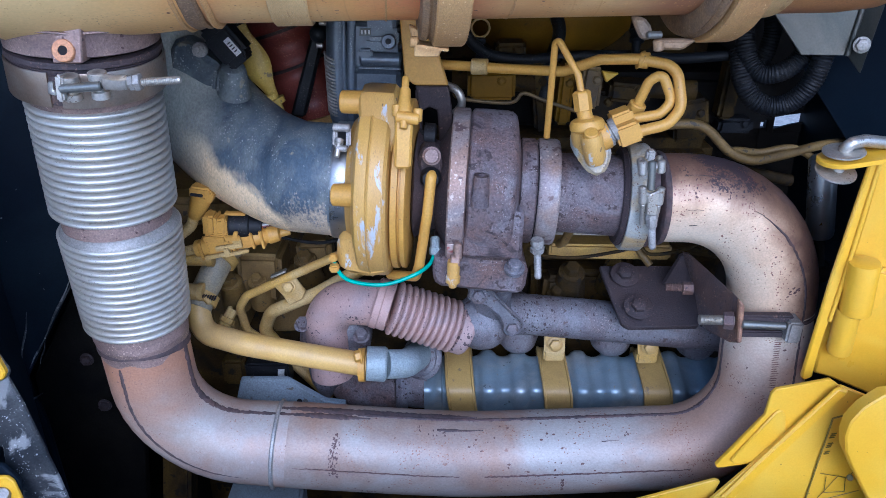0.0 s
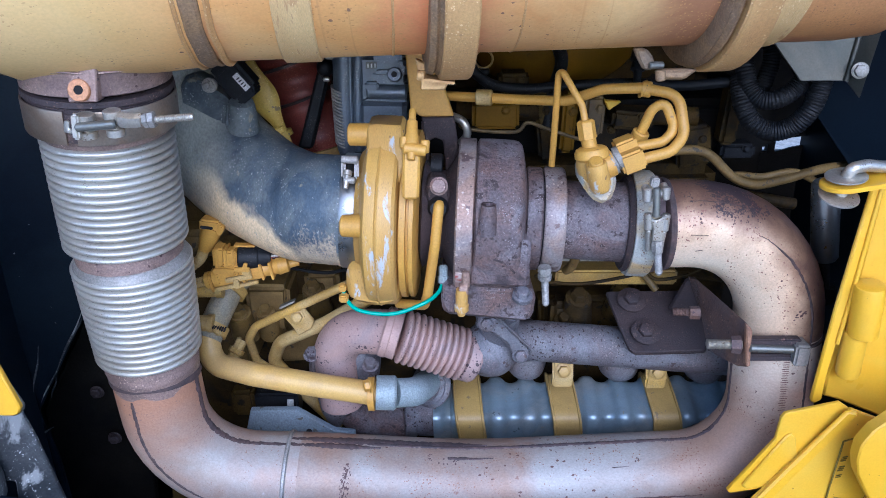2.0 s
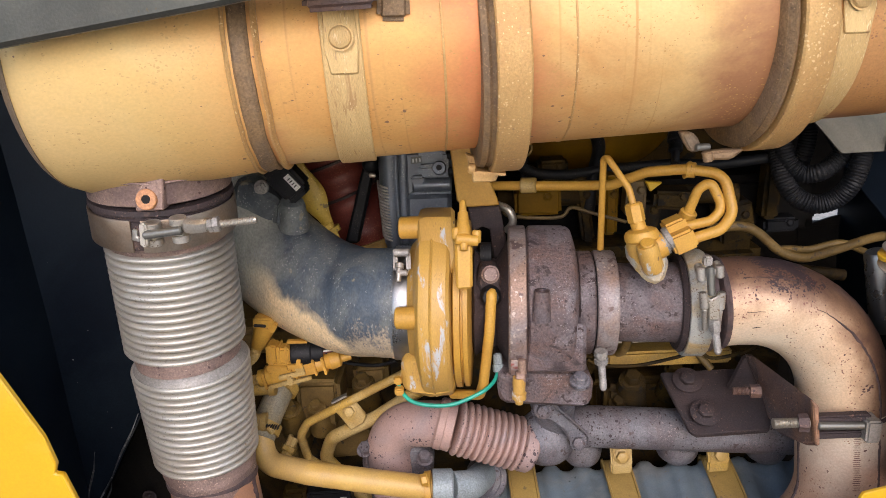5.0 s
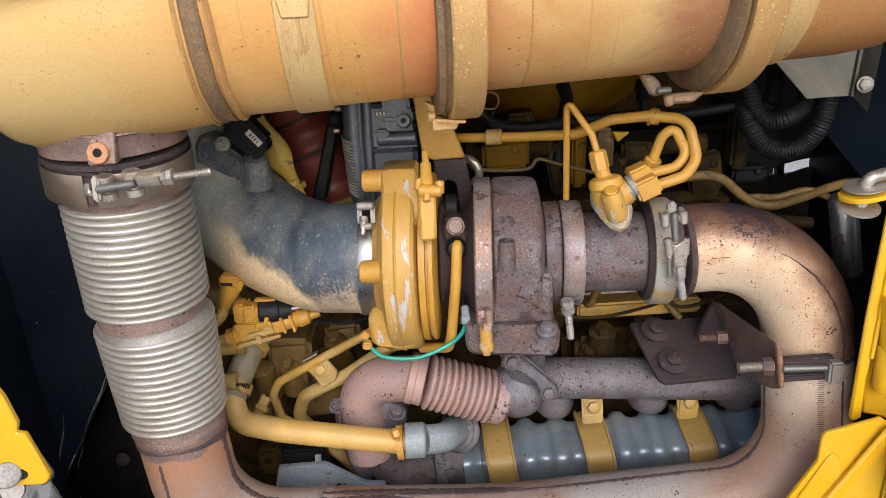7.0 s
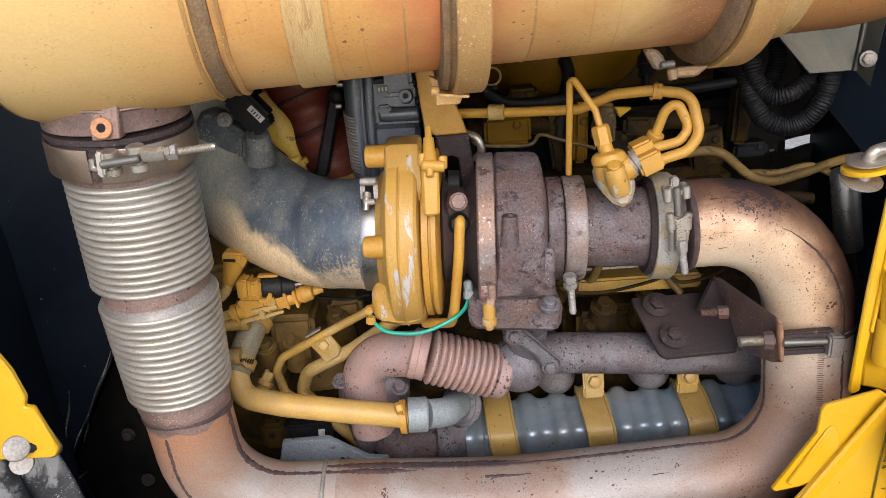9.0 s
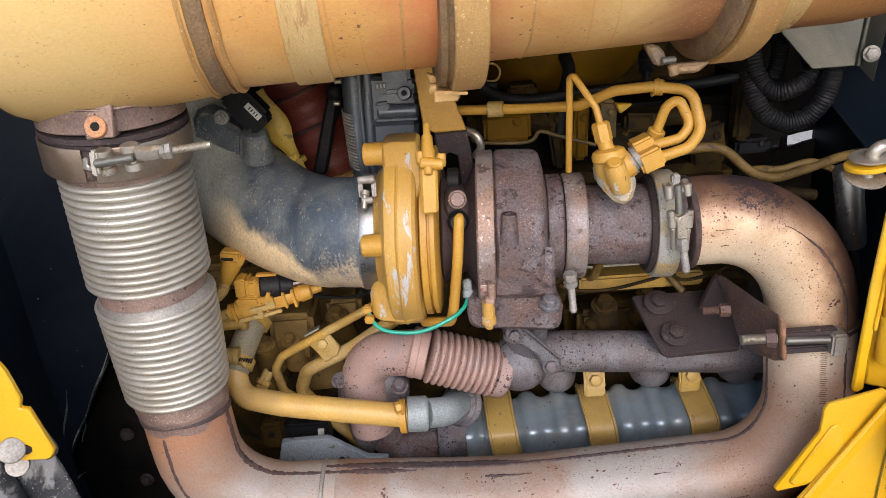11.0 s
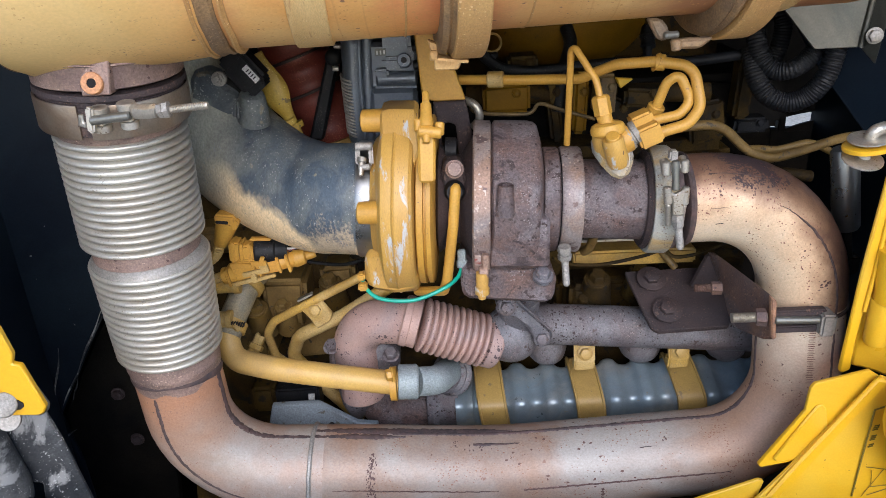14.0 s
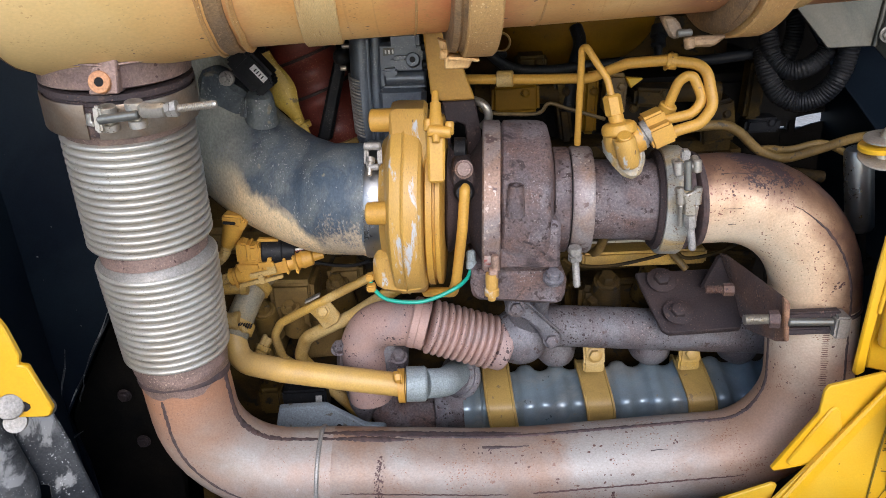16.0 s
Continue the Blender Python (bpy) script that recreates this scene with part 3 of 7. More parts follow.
def mesh_of(name, g, material, sharp=35):
    me = bpy.data.meshes.new(name)
    vs, fs = g
    c = Vector(np.mean(np.array(vs), axis=0))
    me.from_pydata([tuple(Vector(v) - c) for v in vs], [], fs)
    me.materials.append(material)
    bm = bmesh.new()
    bm.from_mesh(me)
    bmesh.ops.recalc_face_normals(bm, faces=bm.faces[:])
    bm.to_mesh(me)
    bm.free()
    me.polygons.foreach_set("use_smooth", [True] * len(me.polygons))
    me.set_sharp_from_angle(angle=radians(sharp))
    return me, c


WHERE = {}


def thing(name, base, label, category, group="", kind=""):
    ob = new(name)
    ob.empty_display_size = 0.05
    ob.location = base
    WHERE[ob.name] = Vector(base)
    return tagged(ob, label, category, group, kind)


def part(name, g, material, parent, label=""):
    me, c = mesh_of(name, g, material)
    ob = new(name, me)
    ob.parent = parent
    ob.location = c - WHERE[parent.name]
    WHERE[ob.name] = c
    return tagged(ob, label)


def solid(name, g, material, label, category, group="", kind=""):
    """A thing that is one mesh."""
    me, c = mesh_of(name, g, material)
    ob = new(name, me)
    ob.location = c
    WHERE[ob.name] = c
    return tagged(ob, label, category, group, kind)


def along(p0, p1, t):
    return Vector(p0).lerp(Vector(p1), t)


# ---- the setting ----
# assumed ground, its tone raised to bounce light under the canister
solid("ground", plate([(-400, -400, 0), (400, -400, 0), (400, 400, 0), (-400, 400, 0)], 0.2, 0, back=(0, 0, -1)), GROUND, "assumed pale ground beside the machine, bouncing light upward", "ground", kind="structure")
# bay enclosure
solid("floor", box((0.05, 1.25, 0.36), (2.0, 1.3, 0.03)), DARK_ENGINE, "dark belly plate under the engine", "floor", kind="structure")
solid("ceiling", box((0.05, 1.42, 2.02), (2.2, 1.0, 0.03)), BLACK_PANEL, "dark underside of the engine hood", "hood", kind="structure")
solid("wall_left", box((-0.80, 1.25, 1.005), (0.02, 1.3, 2.01), (0, 0, -6)), BLACK_PANEL, "black painted side sheet of the engine bay", "panel", kind="structure")
solid("wall_right", box((0.98, 1.25, 1.005), (0.02, 1.3, 2.01), (0, 0, 6)), BLACK_PANEL, "dark painted side sheet of the engine bay", "panel", kind="structure")
solid("wall_left_frame", box((-0.68, 0.83, 1.005), (0.10, 0.30, 2.01), bev=0.01), BLACK_PANEL, "black frame column beside the opening", "frame", kind="structure")
# unseen wall, added to keep low light off the lower pipe
solid("wall_front_sill", box((0.05, 0.60, 0.45), (2.2, 0.05, 0.90), bev=0.01), BLACK_PANEL, "unseen black panel added to shade the exhaust pipe from below", "panel", kind="structure")
# rear sheet in pieces round two narrow gaps that let daylight in
SL0, SL1, SL2 = (0.8340, 1.8900, 1.0610), (0.9060, 1.8900, 1.0990), (0.7970, 1.8900, 1.0550)
ZB, ZT = SL0[2], SL1[2]
MX0, MX1, MZ0, MZ1 = -0.3688, -0.2974, 1.2931, 1.3081
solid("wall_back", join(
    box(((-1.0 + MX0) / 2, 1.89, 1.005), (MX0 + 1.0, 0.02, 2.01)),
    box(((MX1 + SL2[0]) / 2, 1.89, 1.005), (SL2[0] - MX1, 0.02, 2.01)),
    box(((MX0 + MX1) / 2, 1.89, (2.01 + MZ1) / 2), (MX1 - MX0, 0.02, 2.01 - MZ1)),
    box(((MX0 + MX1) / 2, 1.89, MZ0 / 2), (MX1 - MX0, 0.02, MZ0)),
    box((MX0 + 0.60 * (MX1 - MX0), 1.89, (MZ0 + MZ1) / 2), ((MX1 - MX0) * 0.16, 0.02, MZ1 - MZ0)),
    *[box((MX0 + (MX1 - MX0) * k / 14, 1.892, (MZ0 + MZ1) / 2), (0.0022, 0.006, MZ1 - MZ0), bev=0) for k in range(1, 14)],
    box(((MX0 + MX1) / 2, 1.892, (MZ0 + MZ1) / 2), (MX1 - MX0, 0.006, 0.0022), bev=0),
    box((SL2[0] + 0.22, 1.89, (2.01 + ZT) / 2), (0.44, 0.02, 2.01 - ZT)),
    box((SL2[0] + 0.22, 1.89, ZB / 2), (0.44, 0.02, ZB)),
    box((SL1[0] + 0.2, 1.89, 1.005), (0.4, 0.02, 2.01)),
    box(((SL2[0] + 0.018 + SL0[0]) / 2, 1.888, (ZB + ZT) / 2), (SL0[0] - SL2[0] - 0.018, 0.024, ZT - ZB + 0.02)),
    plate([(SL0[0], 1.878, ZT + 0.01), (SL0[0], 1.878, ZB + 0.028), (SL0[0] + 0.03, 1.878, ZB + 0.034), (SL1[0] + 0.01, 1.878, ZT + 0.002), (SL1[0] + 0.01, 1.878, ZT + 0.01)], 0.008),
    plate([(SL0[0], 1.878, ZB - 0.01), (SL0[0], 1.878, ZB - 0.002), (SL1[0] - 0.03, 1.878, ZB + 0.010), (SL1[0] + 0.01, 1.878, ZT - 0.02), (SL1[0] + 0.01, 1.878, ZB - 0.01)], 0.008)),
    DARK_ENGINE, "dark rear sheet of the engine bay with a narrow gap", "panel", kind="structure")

# ---- muffler ----
MC = Vector((0.0, 0.86, 1.601))
MD = Vector((1, 0.084, 0.005)).normalized()
MC1 = MC + MD


def can(prof, n=96):
    return lathe(MC, MC1, prof, n, unit=1)


def low_can(prof, n=96):
    """The flanged joints sit a little low on the canister."""
    d = Vector((0, 0.004, -0.010))
    return lathe(MC + d, MC1 + d, prof, n, unit=1)


def on_can(s, ang, r):
    """A point on the canister: station s, angle in degrees from the front (towards the viewer) downwards."""
    u = Vector((0, 0, 1)).cross(MD).normalized() * -1
    w = MD.cross(u)
    if w.z > 0:
        w = -w
    a = radians(ang)
    return MC + MD * s + (u * math.cos(a) + w * math.sin(a)) * r


def lump_rock(g, n=0.002):
    vs, fs = g
    return [tuple(Vector(v) + noise.noise_vector(Vector(v) * 40) * n) for v in vs], fs


muffler = thing("muffler", MC - Vector((0.1, 0, 0.13)), "large golden heat-tinted steel exhaust canister with clamped bands", "muffler")
part("left_shell", can([(-0.480, 0.05), (-0.479, 0.098), (-0.474, 0.118), (-0.464, 0.131), (-0.445, 0.1385), (-0.40, 0.139), (-0.30, 0.1335), (-0.258, 0.1295), (-0.25, 0.126)]), MUFFLER, muffler, "golden end shell with a rolled rim")
part("middle_shell", can([(-0.245, 0.126), (-0.236, 0.125), (-0.030, 0.1245), (-0.024, 0.123)]), MUFFLER_MID, muffler)
part("right_shell", can([(0.012, 0.123), (0.02, 0.1245), (0.05, 0.125), (0.262, 0.1245), (0.268, 0.123)]), MUFFLER_RIGHT, muffler)
part("end_shell", can([(0.30, 0.124), (0.33, 0.125), (0.43, 0.125), (0.47, 0.121), (0.50, 0.105), (0.52, 0.07), (0.53, 0.02)]), MUFFLER_END, muffler, "rounded golden outlet end")
part("end_weld", can([(-0.476, 0.09), (-0.4765, 0.1165), (-0.472, 0.1245), (-0.468, 0.1285), (-0.463, 0.1325), (-0.462, 0.09)]), SOOT, muffler, "dark weld round the end cap")
part("weld_seam", lump_rock(can([(-0.2605, 0.120), (-0.2595, 0.1300), (-0.257, 0.1318), (-0.253, 0.1300), (-0.249, 0.1292), (-0.2455, 0.1305), (-0.2425, 0.1285), (-0.2410, 0.120)]), 0.0010), JOINT, muffler, "brown welded joint ring")
part("joint_lip", lump_rock(can([(-0.2665, 0.120), (-0.266, 0.1322), (-0.264, 0.1336), (-0.262, 0.1322), (-0.2615, 0.120)]), 0.0008), MUFFLER_BAND, muffler)
part("joint_lip", lump_rock(can([(-0.2385, 0.120), (-0.238, 0.1295), (-0.2355, 0.1305), (-0.2325, 0.1275), (-0.232, 0.120)]), 0.0014), MUFFLER_BAND, muffler, "crusted tan lip")
part("gasket_ring", low_can([(-0.030, 0.115), (-0.028, 0.136), (-0.022, 0.138), (-0.019, 0.135), (-0.014, 0.139), (-0.012, 0.115)]), JOINT, muffler)
part("clamp_band", low_can([(-0.016, 0.115), (-0.015, 0.1425), (-0.013, 0.144), (0.017, 0.144), (0.019, 0.1425), (0.020, 0.115)]), MUFFLER_BAND, muffler)
part("gasket_ring", low_can([(0.259, 0.115), (0.261, 0.133), (0.264, 0.138), (0.267, 0.136), (0.271, 0.1405), (0.276, 0.138), (0.279, 0.115)]), JOINT, muffler)
part("clamp_band", low_can([(0.278, 0.115), (0.279, 0.143), (0.281, 0.145), (0.310, 0.145), (0.313, 0.143), (0.314, 0.115)]), MUFFLER_BAND, muffler)
for s0, s1, bs in ((-0.177, -0.139, -0.158), (0.320, 0.352, 0.336)):
    strap = part("strap", ring(MC, MC1, s0, s1, 0.120, 0.1290, 96, 0.0012), STRAP, muffler, "tan steel hold strap")
    ca, cb = on_can(bs, -14, 0.130), on_can(bs, 24, 0.129)
    tab = part("strap_tab", join(plate([on_can(bs - 0.014, -16, 0.134), on_can(bs - 0.0165, 0, 0.1325), on_can(bs - 0.0125, 11, 0.1315), on_can(bs + 0.0135, 11.5, 0.1315), on_can(bs + 0.0165, 0, 0.1325), on_can(bs + 0.014, -16, 0.134)], 0.006)), STRAP, strap)
    o = on_can(bs, -3.5, 0.133)
    dr = (o - (MC + MD * bs)).normalized()
    part("bolt", lathe(o, o + dr, [(0, 0.0125), (0.0012, 0.0125), (0.0013, 0.0108), (0.004, 0.0094), (0.006, 0.0055), (0.0066, 0.001)], 24, unit=1), STRAP, strap, "domed bolt head")
for s in (-0.063, 0.065):
    part("weld_line", ring(MC, MC1, s - 0.0012, s + 0.0012, 0.12, 0.1257, 96, 0.0005), MUFFLER_BAND, muffler)
# hold-down bracket above the strap
part("saddle_bracket", join(box((-0.1420, 0.7150, 1.6409), (0.066, 0.06, 0.016), (4, 0, 5), 0.006, 3), rod((-0.1387, 0.6900, 1.6449), (-0.1384, 0.6900, 1.6486), 0.012, 20)), PLATE_RUST, muffler, "rusty flat bracket")
part("bracket_lug", lump_rock(box((-0.0961, 0.7350, 1.6362), (0.030, 0.035, 0.032), (10, 5, 5), 0.006, 3)), JOINT, muffler)
part("saddle_bracket", box((0.3542, 0.7550, 1.6240), (0.070, 0.06, 0.014), (4, 0, 5), 0.005, 3), RUST_BROWN, muffler)
# clamp tails under the two bands
part("clamp_tail", join(plate([(-0.0377, 0.8600, 1.4691), (-0.0332, 0.8600, 1.4482), (-0.0249, 0.8600, 1.4469), (-0.0260, 0.8600, 1.4643)], 0.012), rod((-0.0359, 0.8500, 1.4533), (-0.0264, 0.8500, 1.4525), 0.006)), MUFFLER_BAND, muffler)
part("clamp_tail", join(plate([(-0.0314, 0.8450, 1.4538), (-0.0316, 0.8450, 1.4372), (-0.0048, 0.8450, 1.4369), (0.0005, 0.8450, 1.4479)], 0.02), box((-0.0108, 0.8400, 1.4503), (0.034, 0.03, 0.003), (0, 8, 0), 0.001)), MUFFLER_BAND, muffler)
part("clamp_yoke", lump_rock(plate([(0.2032, 0.8500, 1.4796), (0.2179, 0.8500, 1.4784), (0.2270, 0.8500, 1.4678), (0.2273, 0.8500, 1.4546), (0.2164, 0.8500, 1.4535), (0.2096, 0.8500, 1.4654)], 0.014, 0.003), 0.001), SOOT, muffler)
part("clamp_pin", rod((0.2205, 0.8460, 1.4605), (0.2371, 0.8500, 1.4600), 0.0042), DARK_STEEL, muffler)
part("clamp_tail", join(plate([(0.2291, 0.8450, 1.4543), (0.2473, 0.8450, 1.4554), (0.2760, 0.8450, 1.4552), (0.2610, 0.8450, 1.4440), (0.2339, 0.8450, 1.4447)], 0.016, 0.003), rod((0.2325, 0.8440, 1.4555), (0.2345, 0.8440, 1.4440), 0.0058)), JOINT, muffler, "grey-brown clamp tail")
# grey edge of the raised cover, above the canister
cover = thing("engine_cover", (-0.2898, 0.6300, 1.6443), "grey painted edge of the raised engine cover", "cover")
part("cover_edge", join(plate([(-0.4667, 0.6400, 1.6150), (-0.3902, 0.6400, 1.6235), (-0.2349, 0.6400, 1.6402), (-0.1282, 0.6400, 1.6543), (-0.1231, 0.6400, 1.7084), (-0.4522, 0.6400, 1.6735)], 0.02, 0.004)), COVER_GREY, cover)
part("cover_strut", box((-0.3158, 0.7000, 1.7981), (0.5, 0.03, 0.03), (0, -9, 0), 0.004), COVER_GREY, cover)
# unseen panel, carried forward to shade the canister's top
part("cover_panel", box((0.05, 0.655, 1.97), (2.0, 0.61, 0.02)), COVER_GREY, cover)
part("cover_stay", box((-0.28, 0.66, 1.85), (0.04, 0.03, 0.26)), COVER_GREY, cover)

# ---- neck and upper clamp ----
N0, N1, N2 = (-0.3864, 0.8420, 1.4975), (-0.3884, 0.8450, 1.4550), (-0.3920, 0.8500, 1.4060)
neck = thing("canister_neck", N1, "rusty steel inlet neck under the canister with a plugged port", "pipe neck")
part("neck_tube", lathe(N0, N1, [(0, 0.088), (0.35, 0.080), (0.95, 0.0785), (1.0, 0.074)], 64), RUST_COLLAR, neck)
part("neck_weld", lump_rock(lathe(along(N0, N1, 0.30), along(N0, N1, 0.42), [(0, 0.078), (0.3, 0.0835), (0.6, 0.0838), (1, 0.078)], 96), 0.0022), RUST_COLLAR, neck, "lumpy weld round the neck")
pad = part("port_pad", plate([(-0.3837, 0.7650, 1.4816), (-0.3875, 0.7650, 1.4462), (-0.3566, 0.7625, 1.4467), (-0.3517, 0.7625, 1.4820)], 0.02, 0.0015), RUST_COLLAR, neck)
bo = Vector((-0.3724, 0.7625, 1.4594))
po = Vector((0.002, -0.95, 0.25))
part("plug_ring", lathe(bo - po * 0.010, bo + po * 0.003, [(0, 0.0112), (0.92, 0.0112), (1.0, 0.0104), (1.0, 0.0048), (0.7, 0.0046)], 32), ORANGE, pad, "orange oxidised plug")
part("plug_socket", lathe(bo - po * 0.006, bo + po * 0.0026, [(0, 0.0050), (1.0, 0.0050)], 6), HOLE, pad)

band = thing("pipe_clamp", (-0.4008, 0.8500, 1.3997), "wide steel band clamp with a T-bolt", "clamp", "band clamps")
part("seal_ring", lathe(N1, N2, [(0.02, 0.07), (0.02, 0.0792), (0.14, 0.0800), (0.18, 0.0765), (0.28, 0.0765), (0.3, 0.07)], 72), RUST_BROWN, band)
part("seal_band", lathe(N1, N2, [(0.28, 0.07), (0.28, 0.0785), (0.92, 0.0785), (0.92, 0.07)], 72), RUST_BROWN, band)
part("band", lathe(N1, N2, [(0.22, 0.0790), (0.22, 0.0805), (0.25, 0.0812), (0.93, 0.0812), (0.96, 0.0805), (0.96, 0.0790)], 96, radians(275), radians(627)), BAND_BROWN, band, "brown tinted band")
for a, b in (((-0.3673, 0.7520, 1.4374), (-0.3688, 0.7560, 1.4125)), ((-0.3393, 0.7520, 1.4409), (-0.3407, 0.7560, 1.4143))):
    part("trunnion", join(lathe(a, along(a, b, 0.30), [(0, 0.0045), (0, 0.0085), (0.08, 0.0092), (0.92, 0.0092), (1, 0.0085), (1, 0.0045)], 24), lathe(along(a, b, 0.70), b, [(0, 0.0045), (0, 0.0085), (0.08, 0.0092), (0.92, 0.0092), (1, 0.0085), (1, 0.0045)], 24), rod(a, b, 0.0058, 16)), STEEL, band)
part("bolt_head", join(box((-0.3739, 0.7450, 1.4267), (0.0075, 0.010, 0.026), (0, 6, 0), 0.002), plate([(-0.3859, 0.7440, 1.4327), (-0.3881, 0.7440, 1.4211), (-0.3796, 0.7420, 1.4191), (-0.3785, 0.7420, 1.4238), (-0.3812, 0.7420, 1.4246), (-0.3798, 0.7420, 1.4327)], 0.004, 0.001)), STEEL, band)
part("bolt_shank", rod((-0.3743, 0.7430, 1.4261), (-0.3333, 0.7430, 1.4290), 0.0048), DARK_STEEL, band)
part("bolt_sleeve", plate([(-0.3331, 0.7400, 1.4408), (-0.3341, 0.7400, 1.4257), (-0.3199, 0.7380, 1.4244), (-0.3041, 0.7380, 1.4260), (-0.3035, 0.7380, 1.4399), (-0.3168, 0.7380, 1.4388)], 0.012, 0.004), STEEL, band)
part("nut", join(lathe((-0.3055, 0.7440, 1.4316), (-0.3002, 0.7440, 1.4324), [(0, 0.0074), (0.9, 0.0080), (1, 0.0074)], 6), lathe((-0.3002, 0.7440, 1.4324), (-0.2937, 0.7440, 1.4330), [(0, 0.0074), (0.1, 0.0086), (0.9, 0.0086), (1, 0.0066)], 6)), STUD_GREY, band)
part("bolt_thread", thread((-0.2985, 0.7440, 1.4322), (-0.2555, 0.7440, 1.4349), 0.0042, 0.0018), STEEL, band, "threaded bolt end")

# ---- exhaust loop ----
B0, B1 = (-0.3937, 0.8570, 1.3961), (-0.4011, 0.8700, 1.2563)
B2, B3 = (-0.4004, 0.8720, 1.2300), (-0.4058, 0.8850, 1.0899)
exhaust_pipe = thing("exhaust_pipe", (-0.0761, 0.9500, 0.7382), "heat-stained steel exhaust pipe with twin bellows in a U loop", "pipe")


def bellows(p0, p1, count, ri, ro, n=72, soft=3.2, shrink=0.0):
    prof = [(0, ri * 0.97)]
    for i in range(count):
        for k in range(9):
            u = (k + 0.5) / 9
            prof.append(((i + u) / count, (ri + (ro - ri) * (1 - abs(2 * u - 1) ** soft)) * (1 - shrink * (i + u) / count)))
    prof.append((1, ri * (0.97 - shrink)))
    return lathe(p0, p1, prof, n)


part("upper_cuff", lathe(along(B0, B1, -0.1), along(B0, B1, 0.06), [(0, 0.072), (0.2, 0.0725), (0.7, 0.068), (1, 0.065)], 64), RUST_COLLAR, exhaust_pipe)
part("upper_bellows", bellows(B0, B1, 15, 0.0625, 0.0735, soft=3.4), BELLOWS, exhaust_pipe, "silver ribbed upper bellows")
part("lower_bellows", bellows(B2, B3, 14, 0.0620, 0.0730, soft=3.4, shrink=0.07), BELLOWS, exhaust_pipe, "silver ribbed lower bellows")
part("shoulder", lathe(along(B1, B2, 0.7), along(B2, B3, 0.06), [(0, 0.062), (0.15, 0.066), (0.6, 0.0705), (0.9, 0.0715), (1, 0.068)], 64), STUD_GREY, exhaust_pipe, "dull grey shoulder of the lower bellows")
part("collar", lathe(B1, B2, [(-0.05, 0.062), (0.1, 0.0635), (0.5, 0.0645), (0.9, 0.0635), (1.05, 0.062)], 64), RUST_COLLAR, exhaust_pipe, "rusty joint between the bellows")


def dense(pts, gap=0.02):
    out = []
    for a, b in zip(pts, pts[1:]):
        k = max(1, int((b - a).length / gap))
        out += [a.lerp(b, i / k) for i in range(k)]
    return out + [pts[-1]]


RUN = [(-0.4067, 0.8900, 1.0642), (-0.4055, 0.9080, 0.8700), (0.0249, 0.9200, 0.8273), (0.4735, 0.9400, 0.8302), (0.4633, 0.9720, 1.2245), (0.2887, 0.9750, 1.2224)]
run_pts = dense(fillet(RUN, [0.128, 1.2, 0.130, 0.140], 0.92))
K1 = next(i for i, p in enumerate(run_pts) if p.x > RUN[1][0] + 0.160)
K2 = next(i for i, p in enumerate(run_pts) if i > K1 and p.z > RUN[3][2] + 0.232)


def run_r(f):
    """The loop's radius at share f of its length: the lower run is a little wider than its ends."""
    return float(np.interp(f, (0, 0.12, 0.25, 0.6, 0.75, 1), (0.0575, 0.0585, 0.0630, 0.0630, 0.0605, 0.0605)))


def run_piece(a, b, n=56):
    """The stretch of the loop between two points of its centre line."""
    last = len(run_pts) - 1
    return sweep([run_pts[i] for i in range(a, b + 1)], lambda s: run_r((a + (b - a) * s) / last), n)


part("left_elbow", run_piece(0, K1), PIPE_RUST, exhaust_pipe, "rust-tinted lower elbow")
part("lower_run", run_piece(K1, K2), PIPE, exhaust_pipe, "long lower run, greyish with rust specks")
part("outlet_elbow", run_piece(K2, len(run_pts) - 1), PIPE_HEAT, exhaust_pipe, "cream elbow, browned by heat and darkened for shade on its outside")
TILT = Vector((0.006, -0.16, -1)).normalized()
CU = along(RUN[0], RUN[1], 0.055)
part("lower_cuff", lump_rock(lathe(B3, CU, [(-0.15, 0.0575), (0.15, 0.0605), (0.35, 0.0598), (0.45, 0.0612), (0.6, 0.0600), (0.8, 0.0590), (1.2, 0.0582)], 72), 0.0016), RUST_COLLAR, exhaust_pipe)
part("ring_weld", lump_rock(lathe(CU, CU + TILT * 0.0125, [(0, 0.056), (0.12, 0.0592), (0.5, 0.0606), (0.88, 0.0592), (1, 0.056)], 96), 0.0014), WELD, exhaust_pipe, "dark ring weld")


